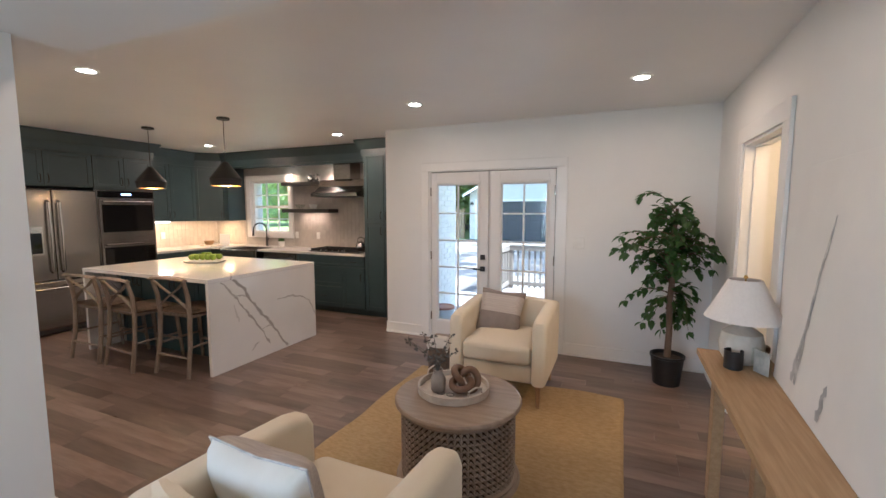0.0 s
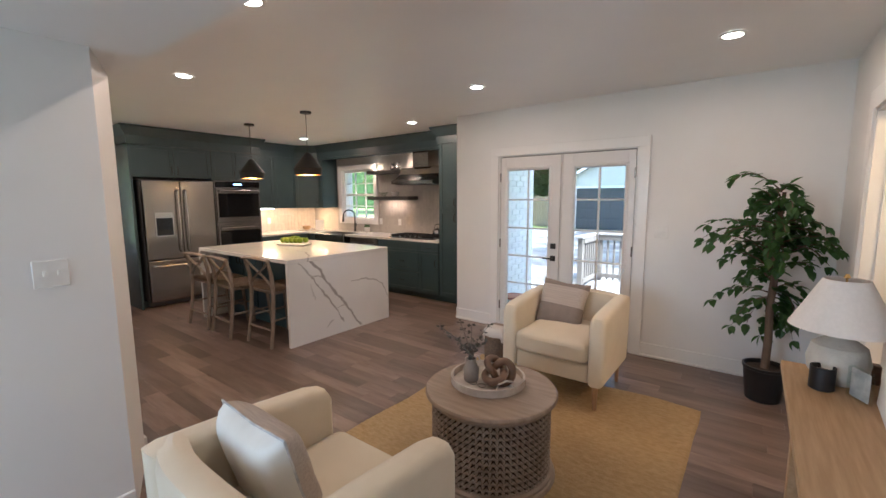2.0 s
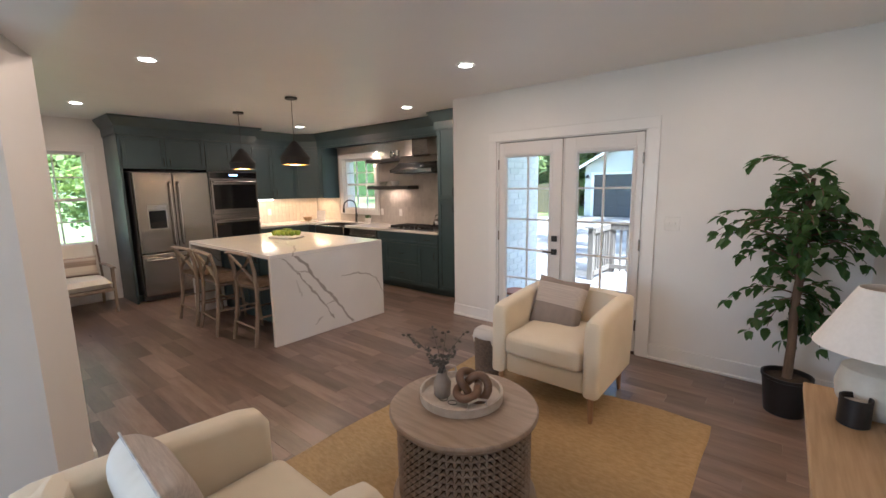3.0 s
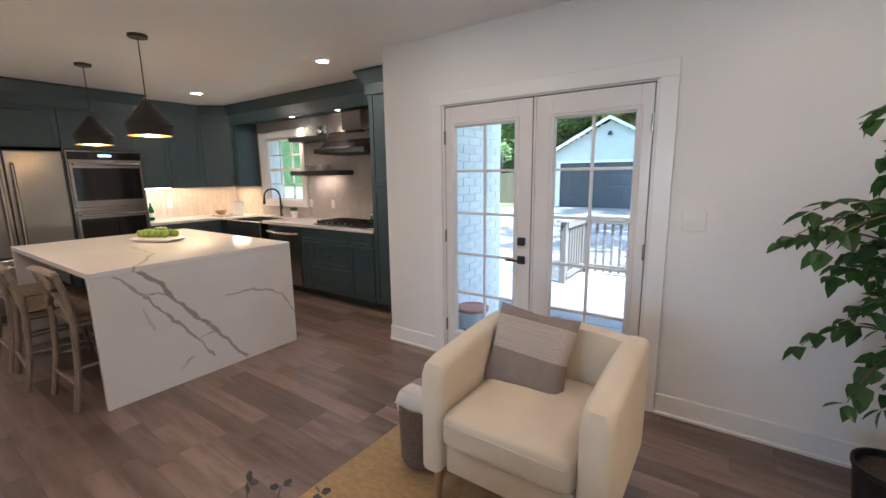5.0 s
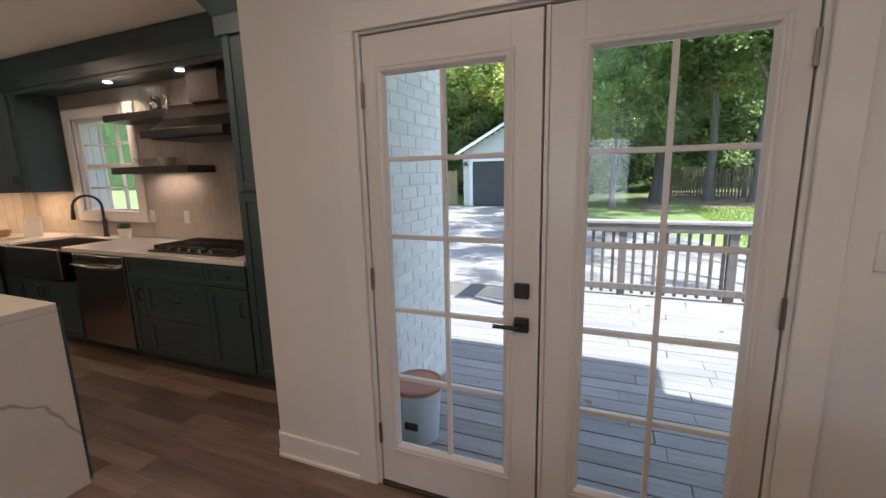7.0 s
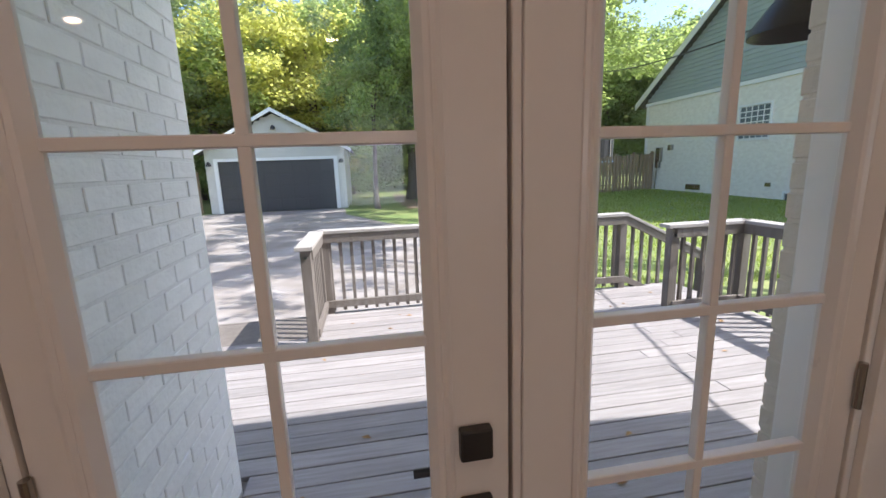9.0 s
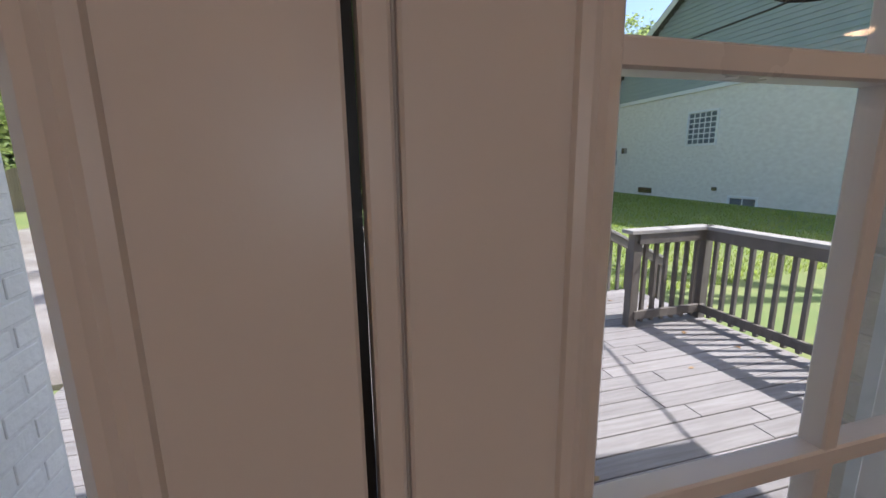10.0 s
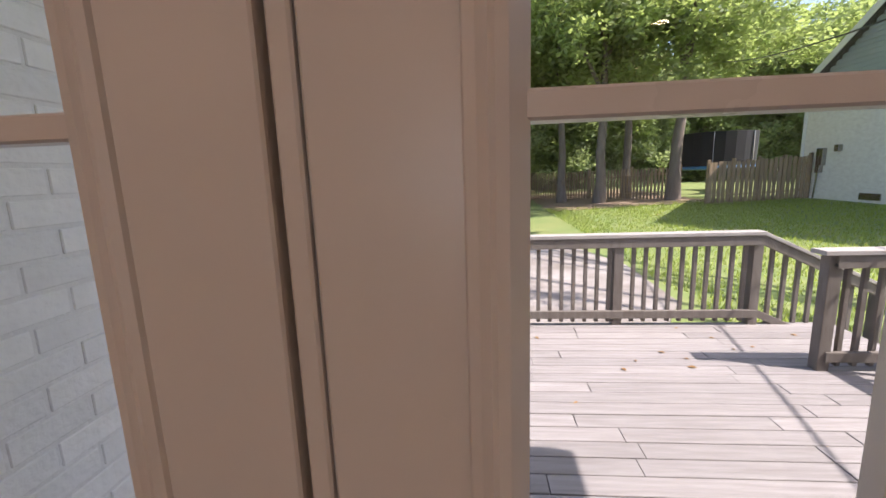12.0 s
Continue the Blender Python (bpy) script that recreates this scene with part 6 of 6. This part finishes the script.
for (y0, y1, z0, z1, c, r) in ((12.05, 13.25, 2.12, 3.26, 5, 6), (10.25, 11.2, -0.28, 0.22, 2, 1)):
    wn = part("window", boxes((NXW - 0.05, NXW - 0.002, y0 - 0.07, y0, z0 - 0.07, z1 + 0.07), (NXW - 0.05, NXW - 0.002, y1, y1 + 0.07, z0 - 0.07, z1 + 0.07), (NXW - 0.05, NXW - 0.002, y0, y1, z0 - 0.07, z0), (NXW - 0.05, NXW - 0.002, y0, y1, z1, z1 + 0.07)), M_TRIM, nh)
    for i in range(c):
        for j in range(r):
            part("pane", B(NXW - 0.02, NXW - 0.003, y0 + (y1 - y0) * i / c + 0.02, y0 + (y1 - y0) * (i + 1) / c - 0.02, z0 + (z1 - z0) * j / r + 0.02, z0 + (z1 - z0) * (j + 1) / r - 0.02), M_PANE, wn)
    part("bars", boxes(*[(NXW - 0.03, NXW - 0.003, y0 + (y1 - y0) * i / c - 0.019, y0 + (y1 - y0) * i / c + 0.019, z0, z1) for i in range(1, c)], *[(NXW - 0.031, NXW - 0.004, y0, y1, z0 + (z1 - z0) * j / r - 0.019, z0 + (z1 - z0) * j / r + 0.019) for j in range(1, r)]), M_TRIM, wn)
for y, z, w_, h_ in ((17.5, 1.7, 0.16, 0.33), (17.55, 1.25, 0.11, 0.16), (16.75, 2.0, 0.10, 0.12)):
    part("meter_box", B(NXW - 0.16, NXW - 0.001, y - w_, y + w_, z - h_, z + h_, bevel=0.01), M_STEEL, nh, "grey utility meter box")
part("conduit", tube([(NXW - 0.05, 17.65, 1.1), (NXW - 0.05, 17.72, 0.1)], 0.03, 8), M_STEEL, nh)
part("vent", B(NXW - 0.04, NXW - 0.001, 11.75, 11.95, 0.42, 0.55), M_STEEL, nh)
part("vent", B(NXW - 0.04, NXW - 0.001, 14.9, 15.7, 0.15, 0.38), M_STEEL, nh)


# ---- fences ----
def fence(name, a, b, h, label, gap=0.03, w=0.14, z0=None):
    f = thing(name, label, "fence")
    A, Bv = Vector((*a, 0)), Vector((*b, 0))
    d = Bv - A
    n = int(d.length / (w + gap))
    ang = math.degrees(math.atan2(d.y, d.x))
    rng = random.Random(int(a[0] * 10))
    bm = prism([(0, -0.012), (w, -0.012), (w, 0.012), (0, 0.012)], 0, h)
    me = bpy.data.meshes.new("slat")
    bm.to_mesh(me)
    bm.free()
    me.materials.append(M_FENCE)
    for k in range(n):
        q = A + d * (k / n)
        o = new("slat", me)
        o.parent = f
        o.matrix_basis = pose(q.x, q.y, ground_z(q.x, q.y) - 0.05 + rng.uniform(-0.03, 0.03) if z0 is None else z0 + rng.uniform(-.03, .03), 0, rng.uniform(-0.6, 0.6), ang)
    for z in (0.35, h - 0.35):
        q0, q1 = ground_z(*a) if z0 is None else z0, ground_z(*b) if z0 is None else z0
        part("rail", tube([(a[0], a[1] + 0.03, q0 + z), (b[0], b[1] + 0.03, q1 + z)], 0.04, 4), M_FENCE, f)
    for fr_ in (0.0, 0.25, 0.5, 0.75, 1.0):
        q = A + d * fr_
        z = ground_z(q.x, q.y) if z0 is None else z0
        part("post", B(q.x - 0.05, q.x + 0.05, q.y + 0.02, q.y + 0.12, z - 0.05, z + h + 0.06), M_FENCE, f)


fence("picket_fence", (9.6, 17.9), (13.5, 17.9), 1.75, "weathered wooden board fence by the neighbour's house")
fence("picket_fence", (3.0, 27.0), (9.7, 20.5), 1.6, "weathered picket fence along the wood edge", 0.07, 0.10)
fence("board_fence", (-16.0, 24.0), (-8.2, 21.2), 1.95, "tall golden wooden privacy fence", 0.006, 0.14, GZ)
tr = thing("trampoline", "blue-rimmed trampoline with dark net behind the fence", "trampoline", pose(13.0, 24.0, 0.2))
part("rim", tube([(1.9 * math.cos(t), 1.9 * math.sin(t), 1.2) for t in [6.283 * k / 24 for k in range(24)]], 0.09, 8, closed=True), M_BLUE, tr, smooth=True)
part("net", lathe([(1.85, 1.25), (1.9, 3.0)], 24, cap=False), M_DARKNET, tr)
for k in range(6):
    t = 6.283 * k / 6
    part("pole", tube([(1.92 * math.cos(t), 1.92 * math.sin(t), -0.25), (1.92 * math.cos(t), 1.92 * math.sin(t), 3.0)], 0.03, 6), M_STEEL, tr)


# service wire from the house corner
sw = thing("service_wire", "thin dark overhead service wire from the eave", "wire")
part("wire", tube([(4.25 + 4.0 * k / 8, 0.3 + 14.7 * k / 8, 3.15 + 1.7 * (k / 8) ** 2) for k in range(9)], 0.014, 6), M_BLACK, sw)


# ---- trees ----
def leaf_mesh(name, n, seed, size, mat, spread=1.0):
    """A lump of loose leaves about a unit ball, uneven, with gaps."""
    rng = random.Random(seed)
    verts, faces = [], []
    lumps = [Vector((rng.gauss(0, 0.48), rng.gauss(0, 0.48), rng.gauss(0, 0.42))) for _ in range(34)]
    for k in range(n):
        c = rng.choice(lumps) + Vector((rng.gauss(0, 1), rng.gauss(0, 1), rng.gauss(0, 0.7))) * 0.125 * spread
        u = Vector((rng.uniform(-1, 1), rng.uniform(-1, 1), rng.uniform(-0.7, 0.7))).normalized()
        v = u.orthogonal().normalized()
        v = (v * math.cos(k) + u.cross(v) * math.sin(k))
        s = size * rng.uniform(0.6, 1.3)
        i = len(verts)
        verts += [c - u * s, c + v * s * 0.5, c + u * s, c - v * s * 0.5]
        faces.append((i, i + 1, i + 2, i + 3))
    me = bpy.data.meshes.new(name)
    me.from_pydata([tuple(v) for v in verts], [], faces)
    me.materials.append(mat)
    return me


CROWNS = {"green": leaf_mesh("crown", 7000, 1, 0.042, M_LEAF), "yellow": leaf_mesh("crown", 7000, 2, 0.042, M_LEAFY), "dark": leaf_mesh("crown", 7000, 3, 0.042, M_LEAFD), "open": leaf_mesh("crown", 2600, 4, 0.05, M_LEAF, 0.75)}


def tree(name, label, x, y, h, r0, crowns, lean=0.0, z=None):
    """crowns: (dx, dy, height, radius x, radius z, kind)."""
    t = thing(name, label, "tree", pose(x, y, ground_z(x, y) - 0.1 if z is None else z))
    rng = random.Random(int(abs(x * 31 + y * 7)))
    pts = [(lean * (k / 7) ** 1.4 * h * 0.1 + rng.uniform(-0.06, 0.06) * (k > 0), rng.uniform(-0.06, 0.06) * (k > 0), h * k / 7) for k in range(8)]
    bm = tube(pts, [r0 * (1.35 if k == 0 else 1.0 - 0.09 * k) for k in range(8)], 10)
    for dx, dy, ch, rx, rz, kind in crowns:
        s = Vector(pts[4 + (int(dx * 7) % 3)])
        e = Vector((dx, dy, ch))
        tube([s, s.lerp(e, 0.35) + Vector((0, 0, 0.3)), s.lerp(e, 0.7), e], [r0 * 0.4, r0 * 0.28, r0 * 0.18, r0 * 0.08], 6, bm=bm)
    part("trunk", bm, M_TREEBARK, t, smooth=True)
    for k, (dx, dy, ch, rx, rz, kind) in enumerate(crowns):
        c = new("crown", CROWNS[kind])
        c.parent = t
        c.matrix_basis = Matrix.LocRotScale((dx, dy, ch), Euler((0, 0, rng.uniform(0, 6.28))), (rx, rx, rz))


L1 = "tall tree with furrowed trunk and dense green leaves"
# its last two crowns hang above the view, added to shade the garage front
tree("tree", L1, 6.1, 21.0, 9, 0.26, [(-1, 0, 8, 3.6, 3, "green"), (1.5, 1, 9.5, 3.4, 3, "dark"), (-2.4, -2.6, 12.3, 3.2, 1.6, "green"), (-4.4, -1.6, 12.3, 3.0, 1.6, "open")], 0.2)
# out of view: added so that its crowns dapple the driveway
tree("tree", "unseen tall tree added to cast dappled shade on the driveway", 11.2, 1.9, 10, 0.22, [(-3.6, 3.2, 12, 2.6, 1.4, "open"), (-4.6, 5.4, 12.5, 2.8, 1.5, "open"), (-2.2, 7.0, 12.5, 2.8, 1.5, "open"), (-4.4, 8.4, 12.5, 3.0, 1.5, "open"), (-2.6, 10.6, 13, 3.0, 1.5, "open"), (-5.2, 11.6, 12.5, 2.8, 1.5, "open"), (-2.8, 13.6, 13, 3.2, 1.6, "open")])
tree("tree", L1, 9.3, 20.3, 10, 0.28, [(-0.5, 0, 8.6, 3.6, 2.8, "green"), (2.5, 0.5, 7.2, 3.0, 2.4, "green"), (0.8, 1, 11.5, 3.6, 3, "dark")], 0.5)
tree("tree", L1, 8.1, 23.0, 9, 0.24, [(0, 1, 8.5, 3.6, 3.0, "dark"), (-1.5, 0, 6.4, 2.6, 2.0, "green")])
tree("tree", L1, 4.6, 22.5, 9, 0.22, [(0, 0, 8, 3.4, 3.2, "green"), (-2, 0, 9.5, 3, 3, "green")], -0.3)
tree("tree", "slender young tree with light green leaves by the garage", 0.2, 19.6, 5.5, 0.14, [(0, 0, 5.6, 2.2, 2.6, "green"), (0.6, 0.4, 7.6, 2.0, 2.2, "dark")])
tree("tree", "big old tree with yellowing leaves behind the garage", -3.3, 28.0, 8, 0.45, [(-1.5, -1, 6.8, 3.6, 2.8, "yellow"), (1.6, -1.5, 7.2, 3.4, 3.2, "yellow"), (-0.2, -1, 10.0, 4.0, 3.2, "yellow"), (2.6, 0, 10.5, 3.2, 3.2, "green")])
tree("tree", "big dark green tree behind the garage", -9.5, 28.5, 8, 0.4, [(-2, -1, 6.8, 3.6, 3.2, "dark"), (1.2, -1.5, 7.6, 3.4, 3.2, "green"), (0, 0, 10.4, 4.2, 3.4, "yellow"), (-4.6, -2, 9.0, 3.8, 3.4, "green")])
tree("tree", "dark cedar-like tree beside the garage", 2.6, 24.5, 9, 0.5, [(0, 0, 5.2, 2.5, 2.8, "dark"), (0.4, 0, 8.4, 2.6, 3.2, "dark"), (-1.2, 0.6, 7.0, 2.4, 2.6, "green")])
tree("tree", L1, -13.5, 26.0, 8, 0.3, [(0, 0, 6.5, 3.8, 3.4, "green"), (0.8, -1, 9.8, 4.0, 3.2, "dark")])
tree("tree", "spreading green tree beyond the kitchen window", -9.8, 12.0, 5, 0.22, [(0, 0, 4.4, 2.6, 2.2, "green"), (1.6, -1.2, 3.2, 1.8, 1.6, "green"), (-1, 1, 6.4, 2.8, 2.2, "dark")])
tree("tree", "green garden tree outside the side window", -11.5, -3.6, 5, 0.2, [(0, 0, 3.2, 2.3, 1.9, "green"), (0.4, 1.8, 2.4, 1.8, 1.6, "dark"), (0.2, -1.6, 3.6, 2, 1.8, "green")])
tree("tree", "green garden tree outside the side window", -11.0, -0.6, 5, 0.2, [(0, 0, 3.4, 2.3, 2.1, "green")])
# the woods behind
woods = thing("woodland", "dense green woods closing the view", "woods", kind="stuff")
rng = random.Random(9)
for k in range(34):
    x = -34 + 2.15 * k + rng.uniform(-1, 1)
    y = 35 + rng.uniform(-3, 6)
    h = rng.uniform(8, 12)
    part("trunk", tube([(x, y, -0.5), (x + rng.uniform(-.4, .4), y, h)], [0.3, 0.15], 6), M_TREEBARK, woods)
    for q in range(3):
        c = new("crown", CROWNS[rng.choice(("green", "dark", "dark"))])
        c.parent = woods
        c.matrix_basis = Matrix.LocRotScale((x + rng.uniform(-1, 1), y, 2.6 + 3.9 * q + rng.uniform(-.6, .6)), Euler((0, 0, rng.uniform(0, 6.28))), (4.2, 3.4, 3.4))
structure("backdrop", boxes((-90, 90, 48, 48.5, -1, 13)), material("far_wood", (0.06, 0.10, 0.03), 0.95, second=(0.12, 0.18, 0.055), scale=0.7, bump=1.0, bump_scale=2), "dark far edge of the woods", "backdrop")

# leaves fallen on the deck
rng = random.Random(5)
for k in range(34):
    x, y = rng.uniform(-0.7, 3.3), rng.uniform(0.5, 3.85)
    o = part("fallen_leaf", bmesh.new(), M_DRYLEAF)
    b2 = bmesh.new()
    s = rng.uniform(0.02, 0.045)
    b2.faces.new([b2.verts.new(p) for p in ((-s, 0, 0.001), (-s * 0.2, -s * 0.5, 0.010), (s, 0, 0.004), (s * 0.1, s * 0.5, 0.012))])
    b2.to_mesh(o.data)
    b2.free()
    o.matrix_basis = pose(x, y, DZ0, 0, 0, rng.uniform(0, 360))
    tagged(o, "curled dry brown leaf lying on the deck", "leaf", "fallen leaves")


# ---- pieces: floor planks, tiles, bricks, deck boards ----
def piece_mesh(name, sx, sy, sz, mat, bevel=0.0):
    bm = B(-sx / 2, sx / 2, -sy / 2, sy / 2, -sz, 0, bevel=bevel)
    me = bpy.data.meshes.new(name)
    bm.to_mesh(me)
    bm.free()
    me.materials.append(mat)
    return me


def lay(name, me, parent, m):
    o = new(name, me)
    o.parent = parent
    o.matrix_basis = m


bpy.context.view_layer.update()
floor = bpy.data.objects["floor"]
rng = random.Random(12)
PW = 0.127
MESH = {L: piece_mesh("plank", L - 0.0008, PW - 0.0008, 0.006, M_PLANK, 0.0007) for L in (0.36, 0.55, 0.75, 1.0)}
rest = bmesh.new()
near = 0
y = FY
while y < KY:
    x = LX - rng.uniform(0, 0.7)
    end = RX + 1.38 if y < -0.05 else -1.38
    while x < end:
        L = rng.choice((0.36, 0.55, 0.75, 1.0))
        x1 = min(x + L, end)
        xs_ = max(x, LX)
        if x1 - xs_ > 0.02:
            if near < 300 and -2.3 < x < 1.9 and -4.3 < y < -0.1 and x1 == x + L and xs_ == x:
                lay("plank", MESH[L], floor, pose(x + L / 2, y + PW / 2, rng.uniform(-0.0004, 0.0004)))
                near += 1
            else:
                box(rest, xs_ + 0.0004, x1 - 0.0004, y + 0.0004, min(y + PW - 0.0004, KY), -0.006, rng.uniform(-0.0004, 0.0004))
        x += L
    y += PW
M_PLANKI = material("plank_wood_far", (0.125, 0.084, 0.066), 0.33, second=(0.21, 0.155, 0.128), scale=3.2, stretch=(0.7, 5, 4), bump=0.10, bump_scale=16, vary=0.40, island=True, rough_vary=0.12)
tagged(part("planks", rest, M_PLANKI, floor), kind="stuff")

# deck boards
deck = structure("deck", B(-1.98, 3.56, 0.30, 4.0, DZ0 - 0.09, DZ0 - 0.032), M_RAIL, "grey weathered wooden deck", "deck")
DW = 0.142
me_cache = {}
r = 0
y = 0.32
while y < 3.98:
    cuts = [-0.95 if y < 3.2 - DW else -0.90, rng.uniform(0.3, 1.1), rng.uniform(1.9, 2.7), 3.58]
    if y < KY + 0.27:
        cuts[0] = -0.945
    elif y < 3.2:
        cuts[0] = -1.98
    for a, b in zip(cuts, cuts[1:]):
        L = round(b - a, 2)
        if L not in me_cache:
            me_cache[L] = piece_mesh("board", L - 0.004, DW - 0.008, 0.03, M_DECK, 0.003)
        lay("board", me_cache[L], deck, pose((a + b) / 2, y + DW / 2, DZ0 + rng.uniform(-0.002, 0.001)))
    y += DW

# bricks on the wing wall, the outer corner and the reveal beside the doors
wing = bpy.data.objects["wall_wing_outside"]
bl_, bh_ = 0.203, 0.066
brick = piece_mesh("brick", bl_ - 0.0, bh_, 0.012, M_BRICKW, 0.003)
half = piece_mesh("brick", 0.095, bh_, 0.012, M_BRICKW, 0.003)
z = GZ
row = 0
n = 0
while z < 2.85 and n < 300:
    y = 0.30 - (0.107 if row % 2 else 0)
    while y < KY + 0.25 - 0.05:
        a, b = max(y, 0.295), min(y + bl_, KY + 0.262)
        if b - a > 0.06:
            me = brick if b - a > 0.15 else half
            lay("brick", me, wing, pose(-0.957 + rng.uniform(-0.0015, 0.0015), (a + b) / 2 if me is half else max(a + bl_ / 2, min((a + b) / 2, KY + 0.262 - bl_ / 2)), z + bh_ / 2, 90, 0, 90))
            n += 1
        y += bl_ + 0.011
    z += bh_ + 0.011
    row += 1
house = bpy.data.objects["wall_house_outside"]
short = piece_mesh("brick", 0.098, bh_, 0.012, M_HBRICK, 0.003)
long_ = piece_mesh("brick", bl_, bh_, 0.012, M_HBRICK, 0.003)
z, row = GZ, 0
while z < 2.1:
    lay("brick", short, house, pose(0.855, 0.245, z + bh_ / 2, 90, 0, -90))
    z += bh_ + 0.011
    row += 1
z, row = GZ, 0
while z < 2.85:
    x = 0.86 - (0.107 if row % 2 else 0)
    while x < 2.2:
        if x > 0.84:
            lay("brick", long_, house, pose(x + bl_ / 2, 0.300, z + bh_ / 2, 90, 0, 180))
        x += bl_ + 0.011
    z += bh_ + 0.011
    row += 1

# backsplash tiles, upright, on both kitchen walls
splash = structure("backsplash", boxes((LX + 0.009, -5.035, KY - 0.008, KY - 0.001, 0.932, 2.33), (-3.925, -2.045, KY - 0.008, KY - 0.001, 0.932, 2.33), (-5.035, -3.925, KY - 0.008, KY - 0.001, 0.932, 1.075), (-5.035, -3.925, KY - 0.008, KY - 0.001, 2.205, 2.33), (LX + 0.001, LX + 0.008, -0.455, KY - 0.009, 0.932, 1.38)), M_GROUT, "warm greige glazed tile backsplash", "backsplash")
TW, TH = 0.076, 0.152
tile = piece_mesh("tile", TW - 0.0016, TH - 0.0016, 0.004, M_SPLASH, 0.0006)
n = 0
z = 0.934
while z + TH < 2.34:
    x = -3.92
    while x + TW < -2.045 and n < 300:
        lay("tile", tile, splash, pose(x + TW / 2, KY - 0.0125, z + TH / 2, 90))
        x += TW
        n += 1
    z += TH
rest = bmesh.new()
z = 0.934
while z + TH < 1.40:
    y = -0.45
    while y + TW < KY - 0.01:
        box(rest, LX + 0.008, LX + 0.012, y, y + TW - 0.0016, z, z + TH - 0.0016)
        y += TW
    x = LX + 0.014
    while x + TW < -5.04:
        box(rest, x, x + TW - 0.0016, KY - 0.012, KY - 0.008, z, z + TH - 0.0016)
        x += TW
    z += TH
M_SPLASHI = material("splash_tile_far", (0.50, 0.465, 0.42), 0.24, second=(0.44, 0.41, 0.37), scale=7, vary=0.03, island=True, rough_vary=0.05)
tagged(part("tiles", rest, M_SPLASHI, splash), kind="stuff")
